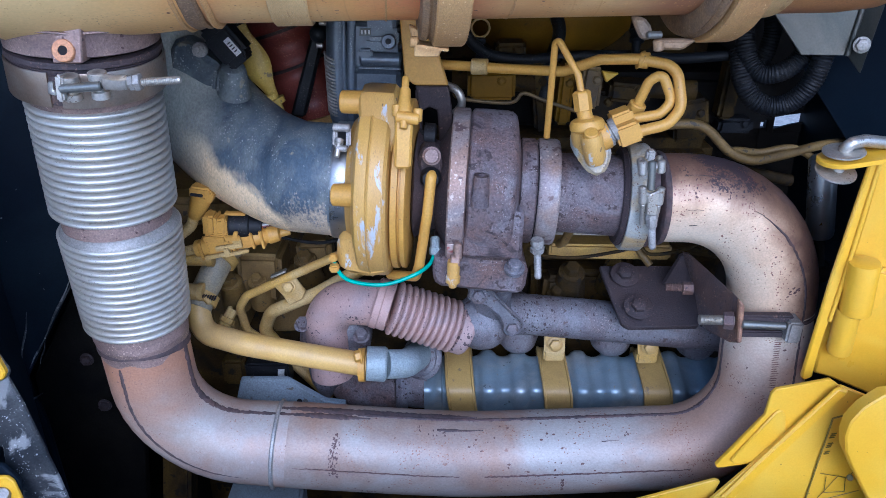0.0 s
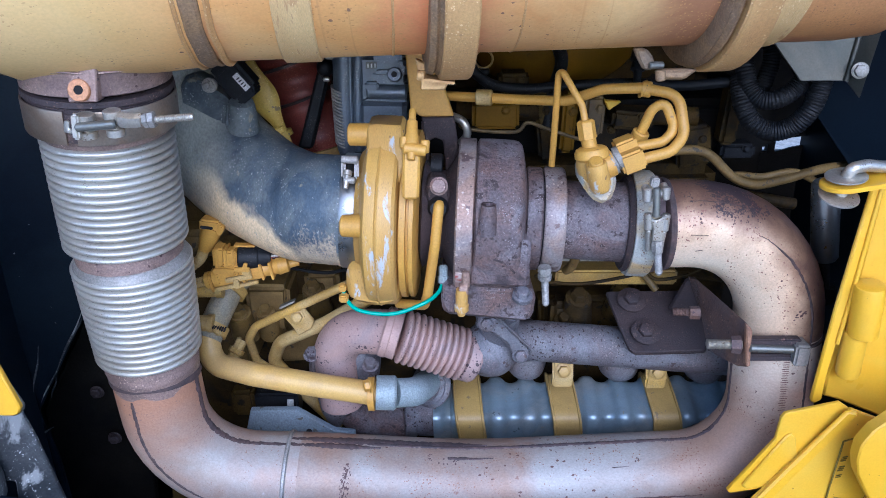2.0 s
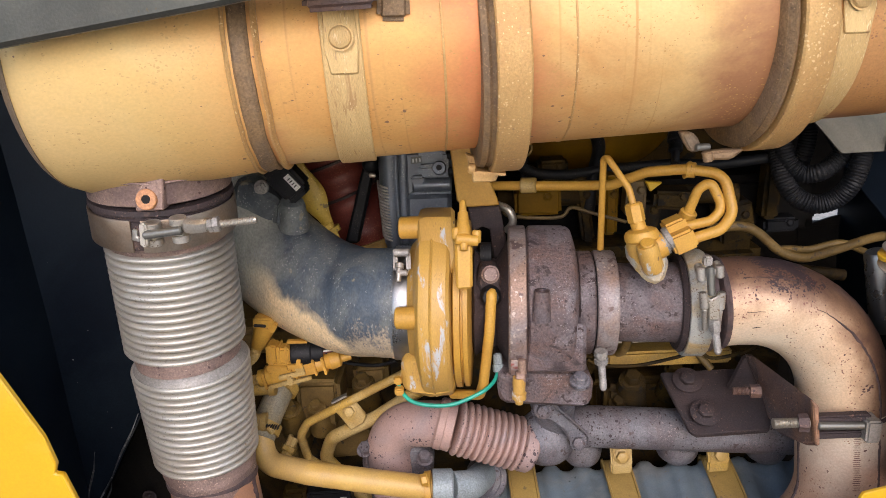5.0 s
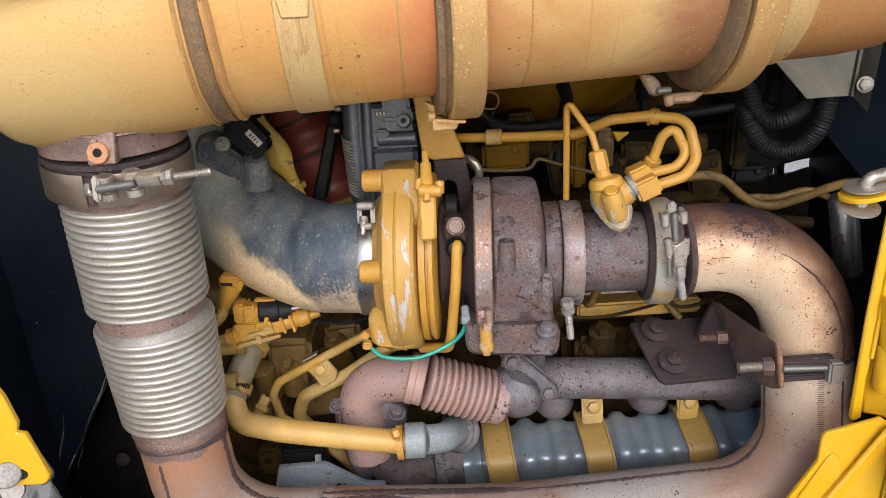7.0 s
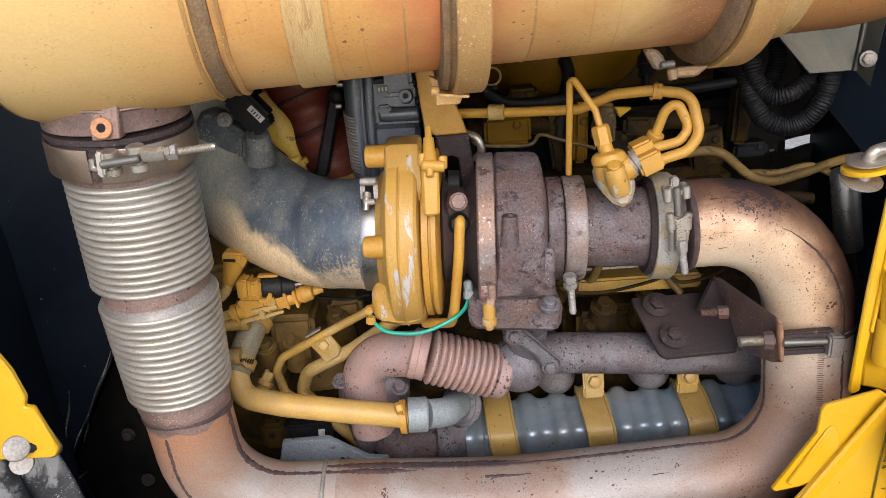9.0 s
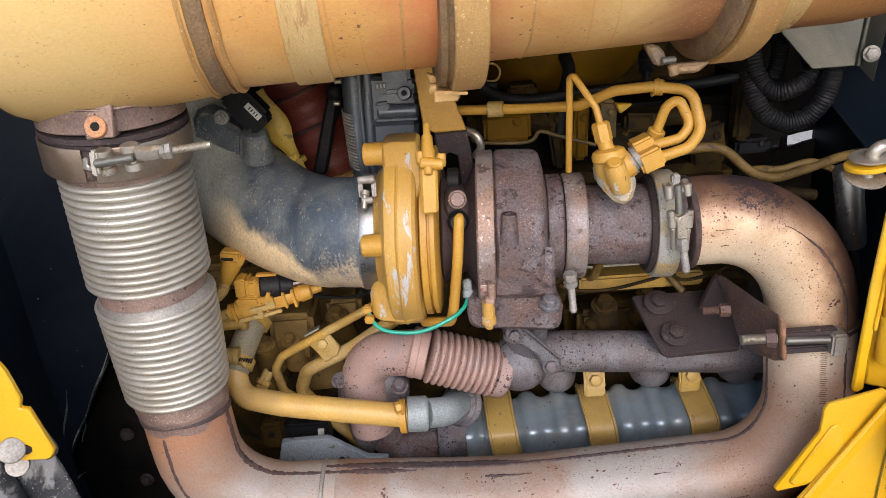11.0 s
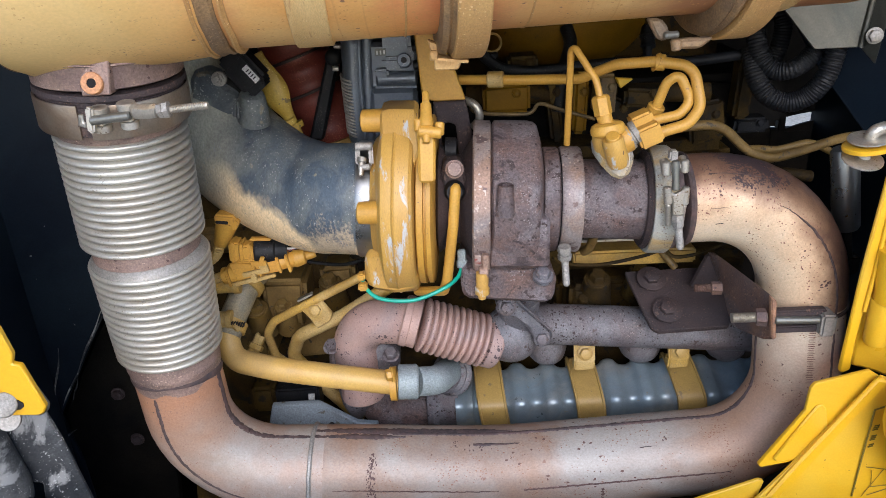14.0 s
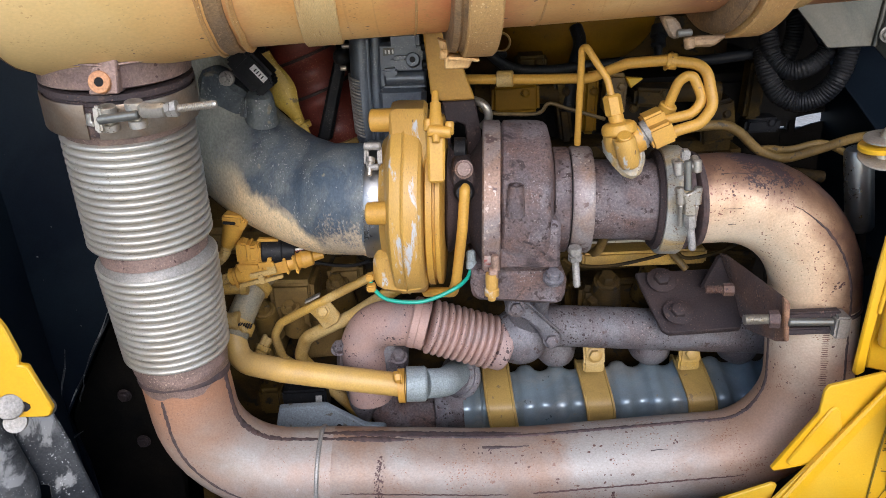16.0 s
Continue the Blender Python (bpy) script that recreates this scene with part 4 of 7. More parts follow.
def seam(deg, s0, s1, width, seed, depth=0.0014):
    """A weld bead laid along the pipe run from share s0 to s1, deg degrees from the inside of the loop towards the viewer."""
    rr = random.Random(seed)
    pts = []
    fine = []
    for a, b in zip(run_pts, run_pts[1:]):
        k = max(1, int((b - a).length / 0.0035))
        fine += [a.lerp(b, i / k) for i in range(k)]
    k = len(fine)
    i0, i1 = int(s0 * k), int(s1 * k)
    front = Vector((0, -1, 0))
    rows = []
    for i in range(i0, i1):
        t = (fine[min(i + 1, k - 1)] - fine[max(i - 1, 0)]).normalized()
        inn = front.cross(t).normalized()
        f = t.cross(inn).normalized()
        if f.y > 0:
            f = -f
        a = radians(deg) + rr.uniform(-0.010, 0.010)
        end = min(1, (i - i0) / 3 + 0.6, (i1 - 1 - i) / 12)
        w = width / run_r(i / k) / 2 * rr.uniform(0.72, 1.22) * max(end, 0.2)
        row = []
        for q, h in ((-1, -0.002), (-0.8, 0.5), (-0.3, 1.0), (0.3, 1.0), (0.8, 0.5), (1, -0.002)):
            rad = run_r(i / k) - 0.0001 + depth * h * rr.uniform(0.7, 1.2)
            row.append(tuple(fine[i] + (inn * math.cos(a + q * w) + f * math.sin(a + q * w)) * rad))
        rows.append(row)
    return rings(rows)


for deg, s0, s1, w, k in ((8, 0.012, 0.30, 0.011, 1), (1, 0.29, 0.83, 0.007, 2), (-4, 0.20, 0.42, 0.016, 21), (106, 0.018, 0.18, 0.0055, 3), (82, 0.222, 0.40, 0.0018, 4), (82, 0.422, 0.645, 0.0026, 5), (113, 0.735, 0.93, 0.0040, 6), (20, 0.372, 0.425, 0.005, 8), (40, 0.55, 0.57, 0.0035, 9), (140, 0.945, 0.985, 0.0016, 10), (96, 0.968, 0.985, 0.0012, 11), (75, 0.970, 0.98, 0.0012, 12)):
    part("seam_weld", seam(deg, s0, s1, w, k), SCORCH if deg == 82 else WELD, exhaust_pipe, "dark uneven weld along the pipe" if k == 1 else "")
part("end_bead", lathe(RUN[5], RUN[4], [(-0.02, 0.057), (0.0, 0.063), (0.02, 0.0645), (0.04, 0.063), (0.05, 0.059)], 64), WELD, exhaust_pipe)
WR = along(RUN[1], RUN[2], 0.372)
part("wire_ring", lathe(WR - Vector((0.003, 0, 0)), WR + Vector((0.003, 0, -0.0006)), [(0, 0.061), (0, 0.0645), (0.25, 0.0662), (0.75, 0.0662), (1, 0.0645), (1, 0.061)], 64), STUD_GREY, exhaust_pipe, "thin wire ring")


def near(p):
    p = Vector(p)
    return min(range(1, len(run_pts) - 1), key=lambda i: (run_pts[i] - p).length)


def smudge(at, deg0, deg1, width, seed, count=0, lift=0.0004, size=1.0):
    """Crusty scorch flakes scattered over a patch of the pipe between two angles."""
    rr = random.Random(seed)
    i = near(at)
    t = (run_pts[i + 1] - run_pts[i - 1]).normalized()
    c = run_pts[i] + t * (Vector(at) - run_pts[i]).dot(t)
    inn = Vector((0, -1, 0)).cross(t).normalized()
    f = t.cross(inn).normalized()
    f = -f if f.y > 0 else f
    flakes = []
    for k in range(count or int(abs(deg1 - deg0) * 1.1)):
        a0 = radians(rr.uniform(deg0, deg1))
        o = rr.gauss(0, 0.35) * width
        q = rr.uniform(0.0005, 0.0015) * size
        top, low = [], []
        for m in range(6):
            b = m * math.pi / 3 + rr.uniform(-0.3, 0.3)
            s = q * rr.uniform(0.6, 1.4)
            for ring_, h, z in ((low, 0.0, 1.0), (top, lift, 0.75)):
                a = a0 + s * z * 1.5 * math.sin(b) / 0.0622
                ring_.append(tuple(c + (inn * math.cos(a) + f * math.sin(a)) * (run_r(i / (len(run_pts) - 1)) - 0.0001 + h) + t * (o + s * z * math.cos(b))))
        flakes.append(rings([low, top]))
    return join(*flakes)


for k, (p, d0, d1, w) in enumerate((((-0.1560, 0.90, 0.86), 34, 92, 0.010), ((-0.1600, 0.90, 0.86), 46, 78, 0.006), ((-0.1050, 0.90, 0.85), 118, 128, 0.030), ((0.1720, 0.90, 0.84), 88, 112, 0.004), ((0.4590, 0.95, 1.1096), 88, 104, 0.012), ((-0.0123, 0.90, 0.84), 20, 30, 0.020), ((-0.0400, 0.90, 0.84), 14, 24, 0.014), ((0.2700, 0.90, 0.84), 28, 34, 0.005))):
    part("scorch_mark", smudge(p, d0, d1, w, 20 + k), SCORCH, exhaust_pipe)
for k, (x, d0, d1, w, n, z) in enumerate(((0.330, 104, 140, 0.018, 12, 1.2), (0.365, 112, 145, 0.022, 26, 0.9), (0.395, 118, 150, 0.020, 30, 0.7), (0.345, 128, 148, 0.030, 24, 0.8))):
    part("scorch_mark", smudge((x, 0.9740, 1.2230), d0, d1, w, 70 + k, n, size=z), SCORCH, exhaust_pipe)


def tick(at, deg0, deg1, half):
    """A short fine mark burnt across the pipe."""
    i = near(at)
    t = (run_pts[i + 1] - run_pts[i - 1]).normalized()
    c = run_pts[i] + t * (Vector(at) - run_pts[i]).dot(t)
    inn = Vector((0, -1, 0)).cross(t).normalized()
    f = t.cross(inn).normalized()
    f = -f if f.y > 0 else f
    r = run_r(i / (len(run_pts) - 1))
    rows = []
    for m in range(6):
        a = radians(deg0 + (deg1 - deg0) * m / 5)
        w = half * (1.0 if 0 < m < 5 else 0.5)
        rows.append([tuple(c + (inn * math.cos(a) + f * math.sin(a)) * (r + h) + t * o) for h, o in ((-0.0004, -w), (0.0003, -w * 0.7), (0.0003, w * 0.7), (-0.0004, w))])
    return rings(rows)


tick_rnd = random.Random(9)
for k in range(32):
    q = along((0.4650, 0.9500, 1.0525), (0.4660, 0.9400, 0.9660), k / 31)
    part("etched_tick", tick(q, 78 + tick_rnd.uniform(-1, 1), 87 + tick_rnd.uniform(-1.2, 1.2), 0.0006 * tick_rnd.uniform(0.7, 1.2)), TICK_RUST, exhaust_pipe)

# ---- turbocharger ----
TA, TB = (-0.1440, 1.0000, 1.2399), (0.3134, 0.9750, 1.2203)
turbo = thing("turbocharger", (0.0547, 0.9900, 1.0707), "turbocharger with yellow compressor and rusty turbine housing", "turbocharger")


def tx(x):
    """Metres along the shaft line for a world x."""
    return (x - TA[0]) * (Vector(TB) - Vector(TA)).length / (TB[0] - TA[0])


def turn(prof, n=64):
    return lathe(TA, TB, [(tx(x), r) for x, r in prof], n, unit=1)


def lump(n, g):
    """Slightly uneven cast skin."""
    vs, fs = g
    return [tuple(Vector(v) + noise.noise_vector(Vector(v) * 22) * n) for v in vs], fs


part("compressor_housing", lump(0.0010, turn([(-0.1247, 0.070), (-0.1224, 0.084), (-0.1142, 0.092), (-0.1103, 0.108), (-0.1071, 0.1195), (-0.1037, 0.1262), (-0.0982, 0.1282), (-0.0906, 0.1288), (-0.0885, 0.1310), (-0.0864, 0.1288), (-0.0692, 0.1282), (-0.0650, 0.1245), (-0.0636, 0.116), (-0.0622, 0.10)])), YELLOW_WORN, turbo, "yellow paint chipped to bare metal")
part("back_plate", turn([(-0.0622, 0.09), (-0.0615, 0.115), (-0.0602, 0.117), (-0.0526, 0.117), (-0.0519, 0.111), (-0.0491, 0.111), (-0.0484, 0.116), (-0.0429, 0.116), (-0.0415, 0.113), (-0.0387, 0.08)]), YELLOW, turbo)
part("boss", lump(0.0006, lathe((-0.1401, 0.9050, 1.2537), (-0.0882, 0.9000, 1.2541), [(0, 0.012), (0.03, 0.0142), (0.5, 0.0155), (0.8, 0.020), (1, 0.026)], 28)), YELLOW, turbo)
part("outlet_stub", lathe((-0.1290, 0.9600, 1.3590), (-0.0600, 0.9500, 1.3590), [(0, 0.013), (0.02, 0.0146), (0.4, 0.0150), (1, 0.0150)], 28), YELLOW, turbo)
part("outlet_shoulder", lump(0.0008, plate([(-0.1060, 0.9420, 1.3700), (-0.0985, 0.9400, 1.3755), (-0.0560, 0.9350, 1.3745), (-0.0570, 0.9100, 1.3300), (-0.0640, 0.9050, 1.3050), (-0.0980, 0.9120, 1.3050), (-0.1040, 0.9220, 1.3300)], 0.06, 0.012)), YELLOW_WORN, turbo)
part("foot_lug", lump(0.001, plate([(-0.1279, 0.9200, 1.1932), (-0.1403, 0.9200, 1.1850), (-0.1425, 0.9200, 1.1467), (-0.1340, 0.9200, 1.1366), (-0.0976, 0.9100, 1.1314), (-0.0709, 0.9100, 1.1382), (-0.0658, 0.9000, 1.1892)], 0.05, 0.008)), YELLOW_WORN, turbo)
part("band_strap", plate([(-0.0569, 0.8850, 1.3578), (-0.0590, 0.8720, 1.2989), (-0.0387, 0.8720, 1.2989), (-0.0355, 0.8850, 1.3537)], 0.012, 0.003), YELLOW, turbo)
part("band_trunnion", join(rod((-0.0548, 0.8850, 1.3598), (-0.0547, 0.8900, 1.3735), 0.0058), rod((-0.0308, 0.8850, 1.3537), (-0.0294, 0.8900, 1.3687), 0.0058), rod((-0.0560, 0.8830, 1.3611), (-0.0280, 0.8830, 1.3570), 0.0070)), YELLOW, turbo)
part("band_bolt", lathe((-0.0443, 0.9100, 1.4017), (-0.0466, 0.8760, 1.3480), [(0, 0.0035), (0.04, 0.0045), (0.22, 0.0045), (0.24, 0.0065), (0.5, 0.0075), (0.55, 0.009), (0.7, 0.009), (0.72, 0.006), (1, 0.0045)], 16), YELLOW, turbo)
part("centre_housing", lump(0.002, turn([(-0.0405, 0.06), (-0.0347, 0.075), (-0.0260, 0.066), (-0.0065, 0.06), (0.0029, 0.075), (0.0116, 0.09)])), RUST_BROWN, turbo)
part("turbine_clamp", turn([(0.0091, 0.09), (0.0098, 0.105), (0.0119, 0.1075), (0.0315, 0.1075), (0.0329, 0.105), (0.0336, 0.09)]), BAND_WORN, turbo)
part("turbine_housing", lump(0.0022, turn([(0.0318, 0.085), (0.0336, 0.102), (0.0364, 0.106), (0.0531, 0.1075), (0.0825, 0.107), (0.0895, 0.1055), (0.0944, 0.101), (0.0972, 0.092), (0.0997, 0.078), (0.1026, 0.060)])), RUST, turbo)
part("volute_base", lump(0.0015, plate([(0.0358, 0.8880, 1.2416), (0.1033, 0.8880, 1.2341), (0.1014, 0.8920, 1.1649), (0.0202, 0.8920, 1.1705), (0.0252, 0.8900, 1.2076)], 0.14, 0.005)), RUST, turbo)
part("casting_boss", lathe((0.0453, 0.8880, 1.2469), (0.0474, 0.8870, 1.2862), [(0, 0.013), (0.1, 0.0125), (0.7, 0.0105), (1, 0.0095), (1, 0.0045), (0.8, 0.004)], 20), RUST, turbo)
foot = part("mounting_foot", lump(0.0010, plate([(-0.0105, 0.9050, 1.1656), (-0.0148, 0.9050, 1.1378), (-0.0084, 0.9050, 1.1222), (0.1021, 0.9050, 1.1088), (0.1100, 0.9050, 1.1166), (0.1133, 0.9050, 1.1496), (0.1040, 0.9050, 1.1602)], 0.11, 0.006)), RUST, turbo)
part("foot_bolt", join(hexbolt((0.0925, 0.8880, 1.1586), (0, -0.35, 0.94), 0.0098, 0.009), lathe((0.0927, 0.8900, 1.1552), (0.0926, 0.8880, 1.1594), [(0, 0.0135), (1, 0.0135)], 24)), IRON_GREY, foot)
part("band_end", lathe(TA, TB, [(tx(0.0125), 0.1070), (tx(0.0125), 0.1090), (tx(0.0313), 0.1090), (tx(0.0313), 0.1070)], 16, radians(203), radians(243), unit=1), BAND_CHIPPED, turbo, "red and white chipped paint")
part("outlet_flange", turn([(0.1008, 0.06), (0.1030, 0.070), (0.1052, 0.0715), (0.1213, 0.0715), (0.1235, 0.069), (0.1250, 0.062)]), RUST, turbo)
part("flange_gap", turn([(0.1235, 0.05), (0.1235, 0.066), (0.1308, 0.066), (0.1308, 0.05)]), HOLE, turbo)
part("outlet_adapter", lump(0.001, turn([(0.1286, 0.050), (0.1578, 0.0535), (0.2353, 0.0545), (0.2426, 0.060), (0.2470, 0.066), (0.2514, 0.062)])), RUST, turbo)
# clamp bolt under the turbine band
part("clamp_bolt", join(rod((0.0188, 0.8880, 1.1947), (0.0189, 0.8860, 1.1700), 0.0055), rod((0.0095, 0.8860, 1.1700), (0.0218, 0.8860, 1.1700), 0.0085)), BAND_WORN, turbo)
part("clamp_nut", lathe((0.0138, 0.8840, 1.1710), (0.0125, 0.8840, 1.1332), [(0, 0.008), (0.2, 0.0085), (0.55, 0.008), (0.58, 0.0095), (0.8, 0.0095), (0.83, 0.006), (1, 0.005)], 14), YELLOW_WORN, turbo)

# oil feed on the centre housing
oil = thing("oil_feed_pipe", (-0.0299, 0.9300, 1.1418), "yellow oil feed pipe with a dark flange", "pipe")
oil_flange = part("flange", plate([(-0.0273, 0.9350, 1.3059), (-0.0326, 0.9350, 1.2848), (-0.0293, 0.9350, 1.2633), (-0.0140, 0.9350, 1.2446), (0.0029, 0.9350, 1.2501), (-0.0000, 0.9350, 1.2848), (-0.0065, 0.9350, 1.3059)], 0.03, 0.004), RUST_BROWN, oil)
part("flange_bolt", lathe((-0.0144, 0.9350, 1.2950), (-0.0144, 0.9230, 1.2990), [(0, 0.0120), (0.2, 0.0120), (0.25, 0.0098), (0.9, 0.0096), (1, 0.0085)], 20), RUST_COLLAR, oil_flange)
part("collar", lathe((-0.0161, 0.9380, 1.2669), (-0.0158, 0.9150, 1.2705), [(0, 0.0135), (0.7, 0.0135), (1, 0.010)], 24), BLACK_HOSE, oil)
part("pipe", pipe([(-0.0146, 0.9300, 1.2667), (-0.0143, 0.9150, 1.2796), (-0.0204, 0.9100, 1.2246), (-0.0319, 0.9200, 1.1467), (-0.0375, 0.9400, 1.1195), (-0.0763, 0.9800, 1.1027)], 0.0070, 0.016), YELLOW, oil)
knob = thing("speed_sensor", (-0.0211, 1.0200, 1.2929), "black round sensor plug behind the compressor", "sensor")
part("body", lathe((-0.0321, 1.0000, 1.3029), (-0.0092, 1.0000, 1.3005), [(0, 0.008), (0.25, 0.008), (0.27, 0.018), (0.9, 0.0185), (1, 0.014)], 24), BLACK_HOSE, knob)

# arm between muffler and engine, behind the turbo
arm = thing("engine_bracket", (-0.0032, 1.0500, 1.2881), "flat support arm, yellow above and rusty below", "bracket")
part("arm_upper", plate([(-0.0589, 1.0600, 1.4565), (-0.0533, 1.0600, 1.3659), (-0.0385, 1.0600, 1.3565), (0.0079, 1.0600, 1.3565), (-0.0077, 1.0600, 1.4060), (-0.0242, 1.0600, 1.4565)], 0.014, 0.002), YELLOW, arm, "yellow painted upper half")
part("arm_lower", join(plate([(-0.0386, 1.0600, 1.3557), (-0.0335, 1.0600, 1.3180), (-0.0191, 1.0600, 1.3262), (-0.0080, 1.0600, 1.3213), (-0.0049, 1.0600, 1.2666), (-0.0025, 1.0600, 1.2077), (0.0133, 1.0600, 1.2077), (0.0178, 1.0600, 1.2851), (0.0079, 1.0600, 1.3557)], 0.014, 0.002), plate([(-0.0387, 1.0620, 1.3497), (-0.0405, 1.0620, 1.2333), (-0.0281, 1.0620, 1.2333), (-0.0288, 1.0620, 1.3208), (-0.0271, 1.0620, 1.3256)], 0.012, 0.002)), RUST_BROWN, arm, "rusty slotted lower half")
loopw = solid("lifting_eye", pipe([(0.0065, 1.0900, 1.3496), (0.0225, 1.0800, 1.3455), (0.0291, 1.0800, 1.3243), (0.0181, 1.0900, 1.3101)], 0.006, 0.02), STEEL, "bent steel lifting eye behind the turbine", "eye")

# ---- sensor wire ----
wire = thing("sensor_wire", (-0.0781, 0.9000, 1.1273), "bright green sensor wire looped under the compressor", "wire")
part("wire", sweep(spline([(-0.1471, 0.9250, 1.1570), (-0.1414, 0.9150, 1.1425), (-0.1220, 0.9050, 1.1306), (-0.0781, 0.9000, 1.1282), (-0.0368, 0.9050, 1.1408), (-0.0182, 0.9200, 1.1484), (-0.0114, 0.9300, 1.1588)]), 0.0027, 10), GREEN, wire)
part("clip", join(box((-0.1450, 0.9150, 1.1458), (0.012, 0.014, 0.010), bev=0.002), box((-0.1461, 0.9180, 1.1595), (0.010, 0.012, 0.010), bev=0.002)), YELLOW, wire)
part("plug", lathe((-0.0107, 0.9300, 1.1571), (-0.0107, 0.9400, 1.1810), [(0, 0.005), (0.05, 0.0075), (0.4, 0.0075), (0.42, 0.0062), (0.9, 0.0062), (1, 0.004)], 8), CAST_GREY, wire)

# ---- clamps on the turbine outlet ----


def band_ring(thing_, x0, x1, r, material):
    return part("band", turn([(x0, r - 0.008), (x0, r - 0.002), (x0 + 0.003, r), (x1 - 0.003, r), (x1, r - 0.002), (x1, r - 0.008)]), material, thing_)


c2 = thing("pipe_clamp", (0.1463, 0.9200, 1.1842), "worn pinkish steel band clamp on the turbine outlet", "clamp", "band clamps")
band_ring(c2, 0.1256, 0.1534, 0.0725, BAND_WORN)
part("stud_nut", lathe((0.1233, 0.9100, 1.1895), (0.1245, 0.9120, 1.1706), [(0, 0.006), (0, 0.0085), (0.35, 0.0095), (0.4, 0.007), (0.6, 0.007), (0.62, 0.0095), (1, 0.009)], 8), STUD_GREY, c2)
part("stud", thread((0.1244, 0.9120, 1.1723), (0.1283, 0.9200, 1.1280), 0.0050), STUD_GREY, c2)
c3 = thing("pipe_clamp", (0.2677, 0.9000, 1.1892), "tan steel band clamp with a vertical T-bolt", "clamp", "band clamps")
part("inner_lip", turn([(0.2362, 0.05), (0.2362, 0.064), (0.2405, 0.068), (0.2463, 0.066), (0.2463, 0.05)]), RUST_BROWN, c3)
band_ring(c3, 0.2434, 0.2720, 0.0735, SADDLE)
part("inner_lip", turn([(0.2720, 0.05), (0.2720, 0.068), (0.2806, 0.067), (0.2806, 0.05)]), WELD, c3)
for a, b in (((0.2430, 0.8880, 1.3041), (0.2446, 0.8880, 1.2864)), ((0.2659, 0.8880, 1.3050), (0.2669, 0.8880, 1.2888))):
    part("trunnion", join(rod(a, b, 0.0056, 18), rod(along(a, b, 0.8), along(a, b, 0.8) + Vector((0, 0.016, 0.012)), 0.0050)), STEEL, c3)
part("bolt_head", join(box((0.2518, 0.8900, 1.3114), (0.010, 0.012, 0.013), (0, 3, 0), 0.002), rod((0.2408, 0.8900, 1.2964), (0.2687, 0.8900, 1.2968), 0.0045)), STUD_GREY, c3)
part("bolt_shank", rod((0.2536, 0.8840, 1.3058), (0.2551, 0.8800, 1.2689), 0.0048), DARK_STEEL, c3)
for a, b in (((0.2457, 0.8840, 1.2728), (0.2484, 0.8850, 1.2498)), ((0.2688, 0.8840, 1.2715), (0.2682, 0.8850, 1.2481))):
    part("trunnion", join(rod(a, b, 0.0052, 18), rod(b, along(a, b, 2.4) + Vector((0, 0.006, 0)), 0.0034)), STEEL, c3)
part("yoke", join(plate([(0.2438, 0.8800, 1.2728), (0.2525, 0.8800, 1.2557), (0.2528, 0.8800, 1.2362), (0.2669, 0.8800, 1.2349), (0.2665, 0.8800, 1.2545), (0.2689, 0.8800, 1.2721), (0.2621, 0.8800, 1.2668), (0.2552, 0.8800, 1.2629), (0.2495, 0.8800, 1.2679)], 0.008, 0.002)), STEEL, c3)
part("nut", lathe((0.2605, 0.8820, 1.2363), (0.2625, 0.8830, 1.2189), [(0, 0.0066), (0.25, 0.0078), (0.5, 0.0078), (0.55, 0.0070), (0.95, 0.0070), (1, 0.006)], 6), STUD_GREY, c3)
part("bolt_thread", thread((0.2617, 0.8830, 1.2236), (0.2683, 0.8880, 1.1868), 0.0050, 0.0018), STUD_GREY, c3)

# ---- dosing injector with its lines ----
inj = thing("dosing_injector", (0.1888, 0.9300, 1.2795), "yellow fuel dosing injector on the turbine outlet", "injector")
part("saddle", lump(0.0012, plate([(0.1600, 0.9130, 1.3126), (0.1648, 0.9170, 1.3260), (0.2034, 0.9170, 1.3250), (0.2105, 0.9090, 1.3129), (0.2075, 0.9000, 1.2937), (0.1980, 0.8960, 1.2800), (0.1849, 0.8960, 1.2805), (0.1700, 0.9000, 1.2953)], 0.035, 0.006)), SADDLE, inj, "bare grey cast saddle")
part("body", lathe((0.1778, 0.9200, 1.3360), (0.1850, 0.9250, 1.2950), [(0, 0.019), (0.2, 0.0205), (0.6, 0.0185), (1, 0.014)], 28), YELLOW_WORN, inj)
part("disc", lathe((0.1763, 0.9190, 1.3490), (0.1786, 0.9170, 1.3330), [(0, 0.015), (0.15, 0.0195), (0.4, 0.0215), (0.8, 0.0215), (1, 0.018)], 40), YELLOW, inj)
part("front_boss", lump(0.0005, lathe((0.1785, 0.8960, 1.3345), (0.1895, 0.9000, 1.2960), [(0, 0.0125), (0.1, 0.0135), (0.8, 0.0135), (0.95, 0.0105), (1, 0.006)], 28)), YELLOW_WORN, inj)
part("nut", lathe((0.1683, 0.9250, 1.3815), (0.1727, 0.9220, 1.3573), [(0, 0.0085), (0.10, 0.0112), (0.95, 0.0112), (1, 0.010)], 6), YELLOW, inj)
part("lower_nut", lathe((0.1727, 0.9220, 1.3580), (0.1770, 0.9200, 1.3430), [(0, 0.0095), (0.6, 0.0095), (0.62, 0.0108), (1, 0.0112)], 24), YELLOW, inj)
part("bolt", lathe((0.1795, 0.8950, 1.3310), (0.1777, 0.8900, 1.3400), [(0, 0.0105), (0.3, 0.0105), (0.32, 0.0088), (0.9, 0.0086), (1, 0.0076)], 20), YELLOW, inj)
